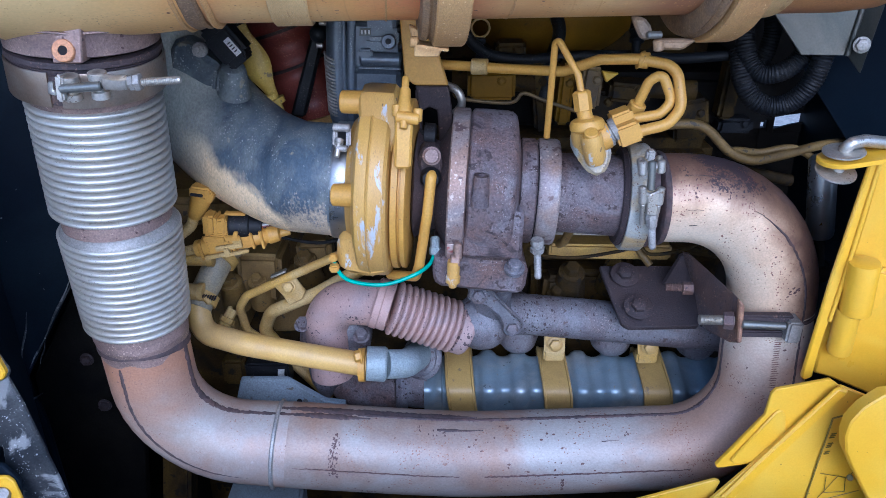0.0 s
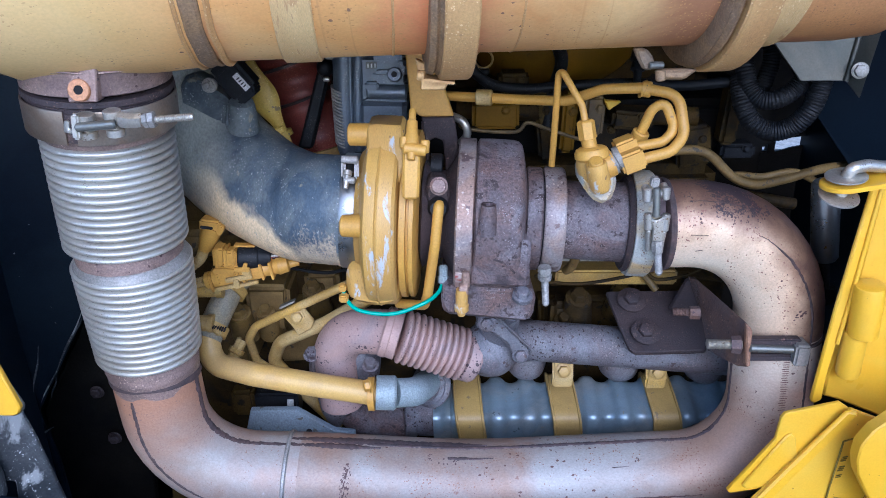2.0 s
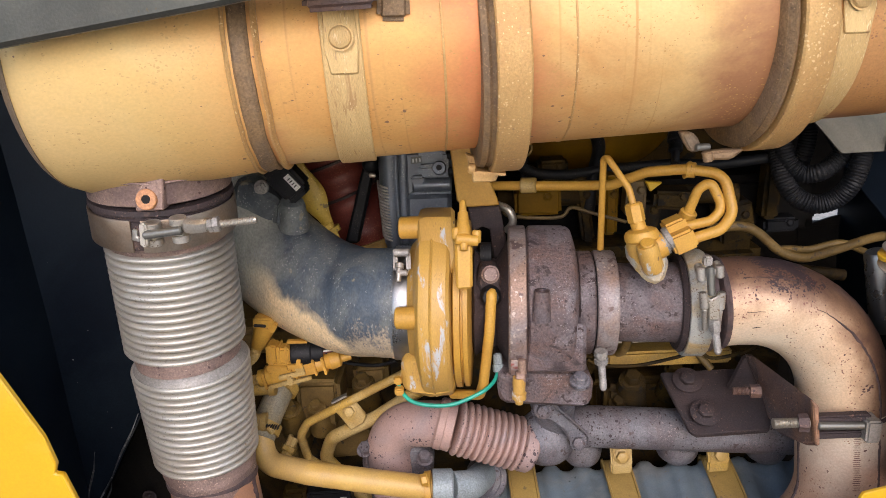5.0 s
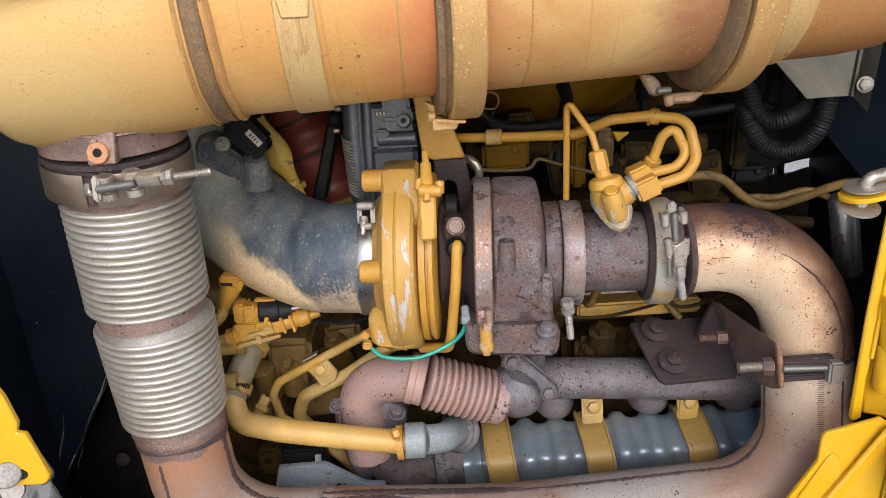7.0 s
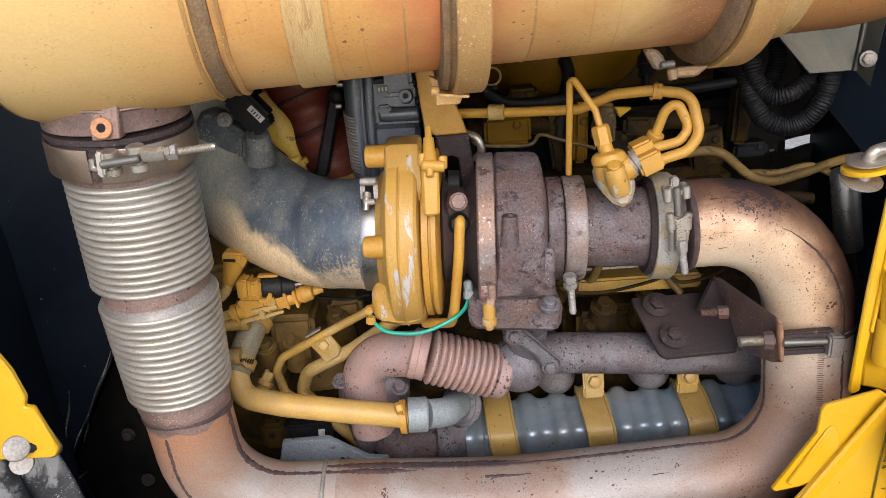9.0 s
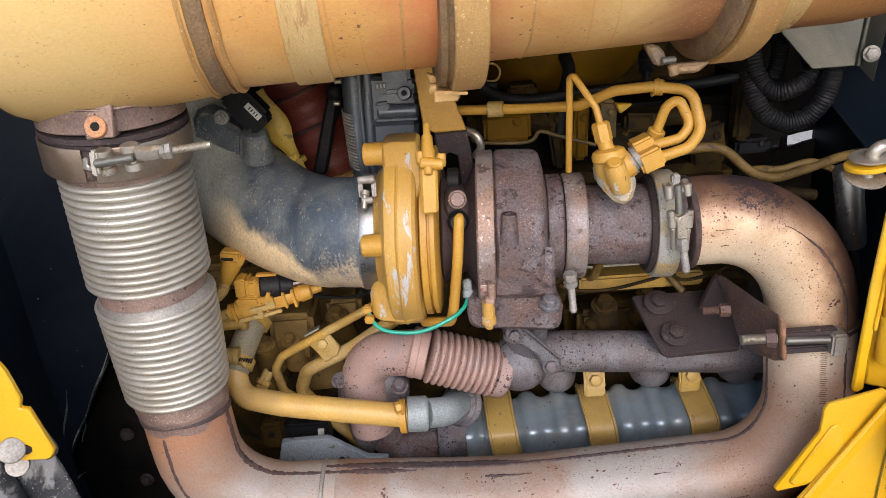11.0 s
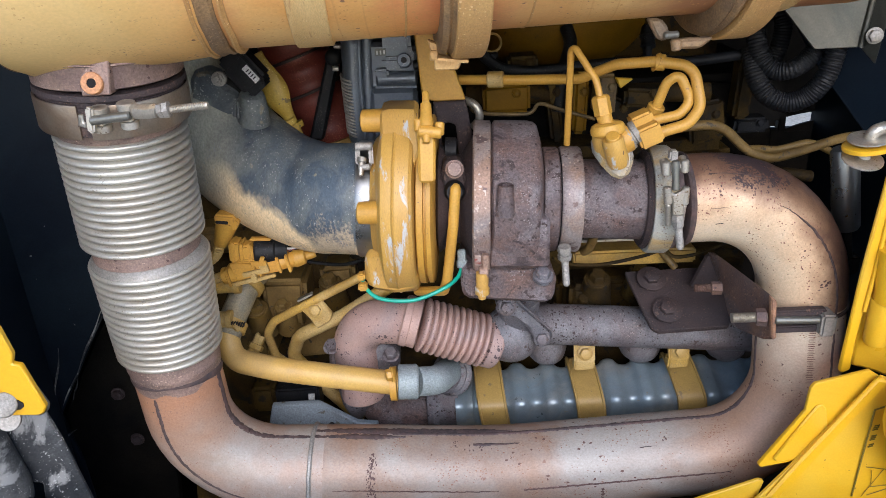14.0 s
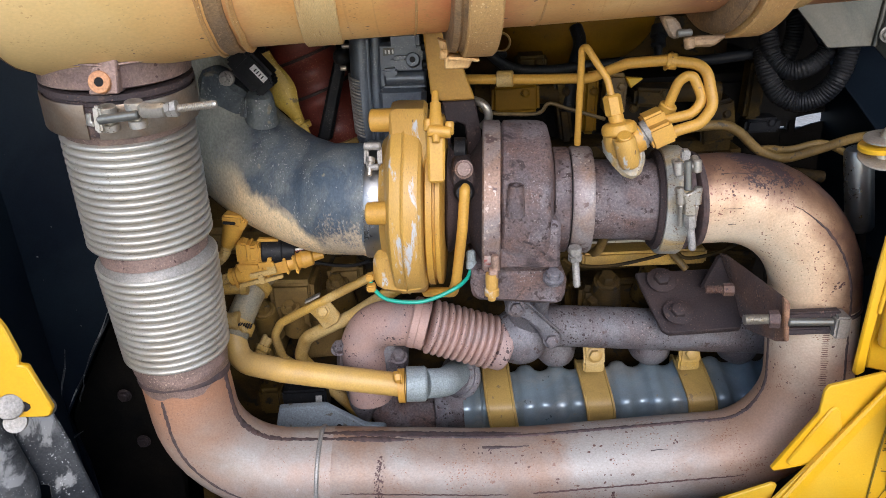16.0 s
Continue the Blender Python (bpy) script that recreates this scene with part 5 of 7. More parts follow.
part("side_arm", lathe((0.1870, 0.9180, 1.3215), (0.2058, 0.9180, 1.3285), [(0, 0.0185), (0.6, 0.0175), (1, 0.0165)], 24), YELLOW, inj)
part("union", lathe((0.2015, 0.9180, 1.3270), (0.2155, 0.9170, 1.3363), [(0, 0.0135), (0.05, 0.0165), (0.35, 0.0165), (0.4, 0.0135), (0.55, 0.0135), (0.6, 0.0165), (1, 0.0165)], 12), STUD_GREY, inj)
part("union_block", box((0.2270, 0.9150, 1.3329), (0.030, 0.030, 0.026), (0, -22, 0), 0.003), YELLOW, inj)
part("union_block", box((0.2216, 0.9300, 1.3458), (0.028, 0.028, 0.022), (0, -22, 0), 0.003), YELLOW, inj)
line = thing("fuel_line", (0.1416, 1.0000, 1.3960), "yellow painted steel fuel line looping to the injector", "pipe", "yellow lines")
part("pipe", pipe([(0.2285, 0.9150, 1.3299), (0.2772, 0.9200, 1.3405), (0.2955, 0.9300, 1.3584), (0.2894, 0.9500, 1.4054), (0.2463, 0.9700, 1.4109), (0.2012, 0.9900, 1.4062), (0.1600, 1.0200, 1.3846), (0.0950, 1.0600, 1.3794), (-0.0083, 1.1000, 1.3781)], 0.0070, 0.025), YELLOW, line)
part("ferrule", join(rod((0.2588, 0.9680, 1.4087), (0.2468, 0.9720, 1.4097), 0.0105), rod((0.2497, 0.9720, 1.4088), (0.2476, 0.9720, 1.4097), 0.0125)), YELLOW, line)
part("ferrule", rod((0.0400, 1.0750, 1.3804), (0.0623, 1.0700, 1.3803), 0.0115), YELLOW_DUST, line)
line2 = thing("fuel_line", (0.2598, 0.9400, 1.3825), "short yellow return line bent in a tight loop", "pipe", "yellow lines")
part("pipe", pipe([(0.2216, 0.9300, 1.3428), (0.2702, 0.9350, 1.3492), (0.2858, 0.9400, 1.3643), (0.2710, 0.9450, 1.3979), (0.2568, 0.9500, 1.3881), (0.2440, 0.9600, 1.3456), (0.2378, 0.9700, 1.3177)], 0.0064, 0.018), YELLOW, line2)
part("ferrule", rod((0.2482, 0.9570, 1.3579), (0.2431, 0.9620, 1.3422), 0.0112), YELLOW, line2)
line3 = thing("fuel_line", (0.1381, 0.9800, 1.3120), "thin yellow pressure line bent over to the injector", "pipe", "yellow lines")
part("pipe", pipe([(0.1699, 0.9230, 1.3736), (0.1640, 0.9300, 1.3998), (0.1417, 0.9500, 1.4365), (0.1375, 0.9550, 1.4333), (0.1387, 0.9900, 1.3037)], 0.0044, 0.012), YELLOW, line3)

# ---- intake hose ----
intake = thing("intake_hose", (-0.2774, 1.0500, 1.1938), "dusty black rubber intake elbow on the compressor", "hose")
part("elbow", lump(0.0015, sweep(spline([(-0.4091, 1.1600, 1.4270), (-0.3924, 1.1500, 1.3713), (-0.3498, 1.1200, 1.2978), (-0.2862, 1.0800, 1.2534), (-0.2181, 1.0360, 1.2358), (-0.1760, 1.0105, 1.2378), (-0.1540, 1.0020, 1.2392), (-0.1380, 1.0000, 1.2399)], 10), lambda s: 0.086 - 0.009 * s, 56)), RUBBER, intake)
part("cuff", lathe((-0.1500, 1.0000, 1.2400), (-0.1394, 1.0000, 1.2391), [(0, 0.073), (0.02, 0.0785), (0.9, 0.0785), (1, 0.07)], 56), RUBBER, intake)
hc = thing("hose_clamp", (-0.1486, 1.0000, 1.1595), "bright steel worm clamp round the intake hose", "clamp")
part("band", lathe((-0.1471, 1.0000, 1.2399), (-0.1245, 1.0000, 1.2383), [(0, 0.076), (0, 0.080), (0.1, 0.0808), (0.9, 0.0808), (1, 0.080), (1, 0.076)], 64), CHROME, hc)
part("screw_housing", join(rod((-0.1400, 0.9450, 1.3300), (-0.1180, 0.9450, 1.3290), 0.0052, 16), box((-0.1375, 0.9440, 1.3180), (0.006, 0.008, 0.026), (-30, 0, 0), 0.0025), box((-0.1205, 0.9440, 1.3170), (0.006, 0.008, 0.026), (-30, 0, 0), 0.0025), rod((-0.1370, 0.9320, 1.3060), (-0.1215, 0.9320, 1.3055), 0.0042, 16)), STUD_GREY, hc)
part("screw", lathe((-0.1318, 0.9400, 1.3166), (-0.1343, 0.9250, 1.2970), [(0, 0.004), (0.05, 0.0060), (0.28, 0.0060), (0.32, 0.0038), (0.95, 0.0036), (1, 0.003)], 14), STEEL, hc)
# ---- exhaust manifold and its crossover ----
manifold = thing("exhaust_manifold", (0.2051, 1.1000, 0.9205), "rusty grey cast exhaust manifold along the engine", "manifold")
part("log", lump(0.0015, pipe([(0.0510, 1.0700, 0.9815), (0.1339, 1.0800, 0.9800), (0.4696, 1.0800, 0.9459)], 0.0335, 0.03, 32)), IRON_GREY, manifold)
for k, px in enumerate(((0.1293, 1.1500, 0.9080), (0.2908, 1.1500, 0.9012), (0.4401, 1.1500, 0.8942))):
    part("runner", lump(0.0015, lathe(px, Vector(px) + Vector((0, 0.12, 0.0)), [(-0.35, 0.010), (-0.33, 0.02), (-0.25, 0.030), (-0.1, 0.0355), (1, 0.037)], 24)), IRON_GREY, manifold)
part("joint_body", lump(0.002, join(ball((0.0607, 1.0450, 0.9857), 0.043, 28, (1.05, 1, 1.05)))), IRON_GREY, manifold)
part("joint_neck", lump(0.002, lathe((0.0750, 1.0500, 0.9931), (0.0720, 1.0300, 1.0639), [(0, 0.034), (0.5, 0.031), (1, 0.036)], 28)), IRON_GREY, manifold)
part("joint_plate", lump(0.0008, plate([(0.0348, 0.9850, 1.0570), (0.0402, 0.9850, 1.0772), (0.0535, 0.9850, 1.0839), (0.0657, 0.9850, 1.0758), (0.1201, 1.0000, 1.0119), (0.1202, 1.0000, 0.9962), (0.1030, 1.0000, 0.9873), (0.0907, 0.9970, 1.0034), (0.0819, 0.9930, 1.0255), (0.0632, 0.9890, 1.0440)], 0.012, 0.004)), IRON_GREY, manifold)
part("plate_edge", rod((0.0598, 0.9820, 1.0841), (0.1205, 0.9970, 1.0135), 0.0022), IRON_GREY, manifold)
for b in ((0.0524, 0.9850, 1.0654), (0.1045, 0.9980, 1.0021)):
    part("bolt", hexbolt(b, (0, -1, 0.25), 0.0098, 0.008), IRON_GREY, manifold)
cross = thing("crossover_pipe", (-0.1784, 1.0500, 0.9084), "pinkish rusted exhaust crossover pipe with a bellows", "pipe")
part("elbow", sweep(fillet([(-0.1823, 1.0650, 0.8763), (-0.1893, 1.0600, 1.0161), (-0.0817, 1.0300, 1.0267)], 0.062), 0.0355, 36), RUST_LIGHT, cross)
part("cuff", lathe((-0.1061, 1.0320, 1.0295), (-0.0801, 1.0300, 1.0217), [(0, 0.036), (0.1, 0.0395), (0.45, 0.040), (0.5, 0.0385), (0.95, 0.0395), (1, 0.036)], 40), RUST_LIGHT, cross)
part("bellows", bellows((-0.0784, 1.0300, 1.0207), (0.0195, 1.0350, 0.9824), 10, 0.0300, 0.0425, 48, 3.3), RUST_LIGHT, cross)
part("cuff", lathe((0.0177, 1.0350, 0.9834), (0.0392, 1.0370, 0.9740), [(0, 0.036), (0.1, 0.0405), (0.8, 0.0405), (1, 0.037)], 40), RUST_LIGHT, cross)
bfl = part("base_flange", lump(0.001, plate([(-0.2286, 1.0500, 0.9724), (-0.2312, 1.0500, 0.9386), (-0.2060, 1.0500, 0.9084), (-0.1325, 1.0500, 0.9084), (-0.1178, 1.0500, 0.9301), (-0.1172, 1.0500, 0.9672), (-0.1385, 1.0500, 0.9745)], 0.05, 0.006)), IRON_GREY, cross)
for b in ((-0.1291, 1.0400, 0.9617), (-0.2228, 1.0500, 0.9766)):
    part("flange_bolt", hexbolt(b, (0, -0.4, 0.9), 0.0105, 0.011), IRON_GREY, bfl)
part("lower_neck", lump(0.001, lathe((-0.1930, 1.0800, 0.8887), (-0.2012, 1.0900, 0.8127), [(0, 0.034), (0.5, 0.026), (0.9, 0.012), (1, 0.008)], 24)), IRON_GREY, cross)
part("lower_elbow", lump(0.001, pipe([(-0.1786, 1.1000, 0.8525), (-0.1526, 1.1100, 0.8102), (-0.0646, 1.1300, 0.7960)], 0.033, 0.04, 28)), RUST, cross)

# ---- gas cooler ----
cooler = thing("exhaust_gas_cooler", (0.1799, 1.1300, 0.7528), "silver corrugated gas cooler with yellow straps", "cooler")
CA, CB = (-0.0321, 1.1300, 0.8000), (0.5131, 1.1200, 0.8020)


def cooler_axes(a, b):
    """Along the cooler, out of its front and out of its top, which leans towards the opening."""
    d = (b - a).normalized()
    u = Vector((0, -math.cos(radians(17)), -math.sin(radians(17))))
    v = u.cross(d).normalized()
    return d, u, (v if v.z > 0 else -v)


def cooler_shell():
    n, rows = 64, []
    a, b = Vector(CA), Vector(CB)
    d, u, v = cooler_axes(a, b)
    m = 150
    for i in range(m):
        s = i / (m - 1)
        w = s * (b - a).length
        q_ = math.cos(2 * math.pi * (a.x + w - 0.079) / 0.0535)
        h = 0.0048 * math.copysign(abs(q_) ** 0.6, q_)
        if w < 0.03:
            h -= 0.004
        ring_ = []
        for k in range(n):
            t = 2 * math.pi * k / n
            c, q = math.cos(t), math.sin(t)
            e = 0.36
            ring_.append(tuple(a.lerp(b, s) + u * ((0.049 + h) * math.copysign(abs(c) ** e, c)) + v * ((0.052 + h) * math.copysign(abs(q) ** e, q))))
        rows.append(ring_)
    return rings(rows)


part("shell", cooler_shell(), COOLER, cooler)
part("end_collar", join(lathe((-0.0823, 1.1300, 0.8130), (-0.0602, 1.1300, 0.8130), [(0, 0.040), (0.1, 0.048), (0.5, 0.050), (0.9, 0.046), (1, 0.040)], 40), lathe((-0.0622, 1.1300, 0.8142), (-0.0261, 1.1300, 0.8166), [(0, 0.045), (0.4, 0.0475), (1, 0.0485)], 40)), IRON_GREY, cooler)


def cooler_strap(px, slant):
    a, b = Vector(CA), Vector(CB)
    d, u, v = cooler_axes(a, b)
    p = a + d * (px - a.x)
    rows = []
    prof = ((-0.0245, 0.0), (-0.0235, 0.0034), (-0.0205, 0.004), (-0.0195, 0.0015), (0.0195, 0.0015), (0.0205, 0.004), (0.0235, 0.0034), (0.0245, 0.0))
    for k in range(64):
        t = 2 * math.pi * k / 64
        c, q = math.cos(t), math.sin(t)
        e = 0.36
        o = u * (0.0562 * math.copysign(abs(c) ** e, c)) + v * (0.0592 * math.copysign(abs(q) ** e, q))
        rows.append([tuple(p + o + o.normalized() * h + d * (w + slant * o.z)) for w, h in prof] + [tuple(p + o * 0.97 + d * (0.02 + slant * o.z)), tuple(p + o * 0.97 + d * (-0.02 + slant * o.z))])
    rows.append(rows[0])
    return rings(rows, False)


for px, bx in ((0.0344, None), (0.1980, (0.1837, 1.0650, 0.9292)), (0.3660, (0.3385, 1.0650, 0.9238))):
    cst = part("strap", cooler_strap(px, -0.12), YELLOW_TAN, cooler, "yellow painted strap")
    if bx:
        q = Vector(bx)
        part("strap_lug", join(box(q + Vector((0.0, 0.012, -0.001)), (0.034, 0.012, 0.036), (-15, 0, 0), 0.003), box(q + Vector((0.0, 0.016, -0.025)), (0.034, 0.02, 0.02), bev=0.003)), YELLOW_DUST, cst)
        part("strap_bolt", hexbolt(q + Vector((0, 0.004, 0.0)), (0, -1, 0.25), 0.0098, 0.008), YELLOW_TAN, cst)
cool = thing("coolant_pipe", (-0.2578, 1.0400, 0.9258), "fat yellow coolant pipe from hose to grey elbow", "pipe")
part("pipe", pipe([(-0.1170, 0.9850, 0.9450), (-0.1983, 0.9820, 0.9630), (-0.3010, 0.9900, 0.9795), (-0.3690, 1.0120, 0.9860), (-0.3795, 1.0320, 1.0188), (-0.3730, 1.0460, 1.0340)], 0.0182, 0.050, 32), YELLOW_PIPE, cool)
part("flange", lathe((-0.1289, 0.9850, 0.9451), (-0.1176, 0.9850, 0.9451), [(0, 0.018), (0.05, 0.0255), (0.9, 0.0262), (1, 0.02)], 32), YELLOW, cool)
part("flange_bolt", hexbolt((-0.1231, 0.9660, 0.9737), (-1, -0.3, 0), 0.009, 0.008), YELLOW, cool)
part("fitting_block", lathe((-0.1175, 0.9850, 0.9475), (-0.0860, 0.9870, 0.9450), [(0, 0.022), (0.03, 0.0265), (0.9, 0.0268), (1, 0.024)], 36), CAST_GREY, cool)
part("fitting_elbow", sweep(fillet([(-0.0880, 0.9870, 0.9450), (-0.0580, 1.0000, 0.9370), (-0.0330, 1.1000, 0.8950)], 0.035), 0.0225, 28), CAST_GREY, cool)
for k in range(3):
    part("elbow_rib", lump_rock(lathe(Vector((-0.0440, 1.0700, 0.9040)) + Vector((0.004, 0.006, -0.004)) * k, Vector((-0.0400, 1.0760, 0.9000)) + Vector((0.004, 0.006, -0.004)) * k, [(-0.6, 0.022 + 0.0055 * k), (0, 0.0265 + 0.0055 * k), (0.5, 0.0265 + 0.0055 * k), (1.1, 0.022 + 0.0055 * k)], 40), 0.0006), IRON_GREY, cool, "lumpy weld ring")
hose = thing("coolant_hose", (-0.3702, 1.0700, 1.0330), "dusty grey rubber coolant hose with worm clamps", "hose")
part("hose", lump(0.0010, sweep(spline([(-0.3790, 1.0330, 1.0180), (-0.3730, 1.0480, 1.0330), (-0.3620, 1.0620, 1.0550), (-0.3500, 1.0780, 1.0760), (-0.3400, 1.0950, 1.0880), (-0.3320, 1.1200, 1.0900)]), 0.0212, 28)), HOSE_DUST, hose)
for a, b in (((-0.3765, 1.0390, 1.0250), (-0.3715, 1.0500, 1.0350)), ((-0.3500, 1.0780, 1.0760), (-0.3440, 1.0880, 1.0830))):
    part("worm_clamp", lathe(a, b, [(0, 0.023), (0, 0.0252), (1, 0.0252), (1, 0.023)], 36), YELLOW_DUST, hose)
part("screw", thread((-0.3640, 1.0230, 1.0430), (-0.3570, 1.0260, 1.0300), 0.005), YELLOW_DUST, hose)
for k in range(6):
    part("clamp_slot", box(Vector((-0.3640, 1.0195, 1.0450)).lerp(Vector((-0.3490, 1.0290, 1.0370)), k / 5), (0.0012, 0.004, 0.009), (0, 28, -25), 0), HOLE, hose)
for a, b, r in (((-0.4100, 1.0550, 1.0926), (-0.3500, 1.0550, 1.0924), 0.0115), ((-0.4120, 1.0300, 1.0488), (-0.3640, 1.0300, 1.0473), 0.0125)):
    stub = thing("branch_stub", along(a, b, 0.5), "short dusty yellow branch tube", "pipe", "branch stubs")
    part("tube", lathe(a, b, [(0, r), (0.8, r), (0.82, r * 1.12), (0.98, r * 1.12), (1, r * 0.8)], 24), YELLOW_DUST, stub)
t1 = thing("oil_line", (-0.3196, 1.1000, 0.9856), "thin dusty yellow oil line clipped to its neighbour", "pipe", "oil lines")
part("pipe", pipe([(-0.1097, 1.0900, 1.1073), (-0.2574, 1.0900, 1.0377), (-0.3215, 1.1000, 1.0025), (-0.3351, 1.1000, 0.9803), (-0.3297, 1.1100, 0.9310), (-0.2771, 1.1200, 0.8797)], 0.0072, 0.02, 16), YELLOW_DUST, t1)
t2 = thing("oil_line", (-0.2797, 1.1100, 0.9365), "thicker dusty yellow oil line under the compressor", "pipe", "oil lines")
part("pipe", pipe([(-0.1122, 1.1000, 1.0631), (-0.2067, 1.1000, 1.0067), (-0.2863, 1.1100, 0.9671), (-0.3038, 1.1200, 0.9250), (-0.2636, 1.1400, 0.8492), (-0.2050, 1.1500, 0.7693)], 0.0112, 0.03, 20), YELLOW_DUST, t2)
clp = part("clip", plate([(-0.2765, 1.0850, 1.0352), (-0.2416, 1.0850, 1.0524), (-0.2208, 1.0850, 1.0189), (-0.2265, 1.0850, 1.0044), (-0.2495, 1.0850, 0.9919), (-0.2588, 1.0850, 1.0106)], 0.006, 0.002), YELLOW_DUST, t2)
part("clip_edge", box((-0.2610, 1.0830, 1.0524), (0.028, 0.012, 0.003), (0, -25, 0), 0.001), STEEL, t2)
part("clip_bolt", hexbolt((-0.2472, 1.0840, 1.0276), (0, -1, 0.3), 0.0088, 0.007), YELLOW_DUST, clp)

# ---- mounting bracket on the manifold ----
br = thing("mounting_bracket", (0.3489, 1.0300, 0.9894), "dark rusted steel mounting bracket with gusset and stud", "bracket")
bpl = part("base_plate", plate([(0.2511, 1.1000, 1.0581), (0.2536, 1.0850, 1.0494), (0.2727, 1.0100, 1.0043), (0.2825, 1.0050, 0.9993), (0.3870, 1.0000, 1.0043), (0.3918, 1.0100, 1.0162), (0.4043, 1.1000, 1.0581)], 0.010, 0.002, back=(0, 0.5, -0.87)), RUST_BROWN, br)
part("gusset", plate([(0.3399, 1.0500, 1.0485), (0.3586, 1.0400, 1.1047), (0.3639, 1.0300, 1.1132), (0.3874, 1.0300, 1.0658), (0.3908, 1.0400, 1.0508)], 0.008, 0.002), RUST_BROWN, br)
part("side_plate", plate([(0.3590, 1.0300, 1.1123), (0.3695, 1.0300, 1.1095), (0.3939, 0.8850, 1.1108), (0.3970, 0.8820, 1.1031), (0.4016, 0.8820, 1.0480), (0.3896, 0.8900, 1.0448), (0.3800, 0.9500, 1.0274), (0.3862, 1.0000, 1.0220), (0.3832, 1.0200, 1.0498)], 0.008, 0.002), PLATE_RUST, br)
part("plate_rim", plate([(0.3893, 0.8800, 1.1144), (0.3970, 0.8780, 1.1079), (0.4022, 0.8780, 1.0496), (0.3960, 0.8800, 1.0502)], 0.010, 0.002), RIM_RUST, br)
for b in ((0.2868, 1.0750, 1.0545), (0.2999, 1.0250, 1.0245)):
    part("bolt", join(hexbolt(b, (0, -0.5, 0.87), 0.0125, 0.008), lathe(b, Vector(b) + Vector((0, -0.5, 0.87)), [(0, 0.0225), (0.001, 0.0225), (0.002, 0.020)], 28, unit=1)), RUST_BROWN, bpl)
part("cross_bolt", join(thread((0.3257, 0.9900, 1.0772), (0.3556, 0.9850, 1.0780), 0.0062), lathe((0.3490, 0.9850, 1.0780), (0.3632, 0.9830, 1.0782), [(0, 0.0095), (1, 0.0095)], 6)), PLATE_RUST, br)
part("stud", join(thread((0.3418, 0.8850, 1.0833), (0.3759, 0.8850, 1.0824), 0.0068, 0.0016), rod((0.3744, 0.8850, 1.0824), (0.3883, 0.8820, 1.0833), 0.0070)), STEEL, br)
part("stud_nut", lathe((0.3744, 0.8850, 1.0824), (0.3868, 0.8820, 1.0833), [(0, 0.0115), (0.9, 0.0125), (1, 0.011)], 6), PLATE_RUST, br)
part("hook_tab", plate([(0.3835, 0.9900, 1.0316), (0.3885, 0.9900, 1.0083), (0.4120, 0.9850, 0.9995), (0.4260, 0.9850, 1.0073), (0.4006, 0.9850, 1.0307)], 0.008, 0.003), RUST, br)
for yy in ((0.3992, 0.8880, 1.0850), (0.4031, 0.8880, 1.0613)):
    e = Vector(yy) + Vector((0.066, 0.004, -0.001))
    part("clamp_bar", box(along(yy, e, 0.5), (0.072, 0.014, 0.010), (0, 1, 0), 0.002), RUST_BROWN, br)
part("clamp_rod", rod((0.3973, 0.8800, 1.0792), (0.4566, 0.8800, 1.0758), 0.0055), DARK_STEEL, br)
part("clamp_block", box((0.4671, 0.8860, 1.0695), (0.020, 0.03, 0.032), (0, 2, 0), 0.003), STUD_GREY, br)
HB = run_pts[K2]
part("hoop", lathe(HB - Vector((0, 0, 0.002)), HB + Vector((0, 0, 0.003)), [(0, 0.058), (0, 0.0630), (1, 0.0630), (1, 0.058)], 64), WELD, br, "thin hoop round the pipe")
# ---- engine behind the turbocharger ----
engine = thing("engine_block", (0.05, 1.45, 0.375), "grimy, shade-toned yellow diesel engine block behind the turbocharger", "engine")
# block, rails and castings carry the bay's shade in their colour
part("block", lump(0.003, box((-0.015, 1.46, 0.80), (0.95, 0.46, 0.85), bev=0.02)), YELLOW_SHADE_GRIME, engine)
# head coloured near-black to paint the shade it sits in
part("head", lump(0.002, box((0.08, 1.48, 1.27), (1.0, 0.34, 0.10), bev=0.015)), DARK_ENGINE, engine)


def oval(g, mid, high):
    """Flatten a turned shape to an oval about the height mid."""
    return [(v[0], v[1], mid + (v[2] - mid) * high) for v in g[0]], g[1]


part("rear_rail", lump(0.002, box((0.2012, 1.5200, 1.3597), (0.60, 0.16, 0.16), bev=0.035, seg=4)), YELLOW_SHADE_GRIME, engine)
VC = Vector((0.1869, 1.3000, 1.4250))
part("valve_cover", lump(0.0015, oval(lathe(VC, VC + Vector((0, 1, 0)), [(0.0, 0.010), (0.003, 0.060), (0.014, 0.100), (0.034, 0.128), (0.055, 0.142), (0.060, 0.147), (0.070, 0.147), (0.130, 0.143)], 72, unit=1), VC.z, 0.64)), YELLOW_SHADE_COVER, engine, "rounded yellow valve cover, darkened for shade")
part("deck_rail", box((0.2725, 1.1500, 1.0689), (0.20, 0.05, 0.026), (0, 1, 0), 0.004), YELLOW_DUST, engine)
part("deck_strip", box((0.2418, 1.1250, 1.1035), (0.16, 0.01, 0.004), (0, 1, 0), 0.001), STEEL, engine)
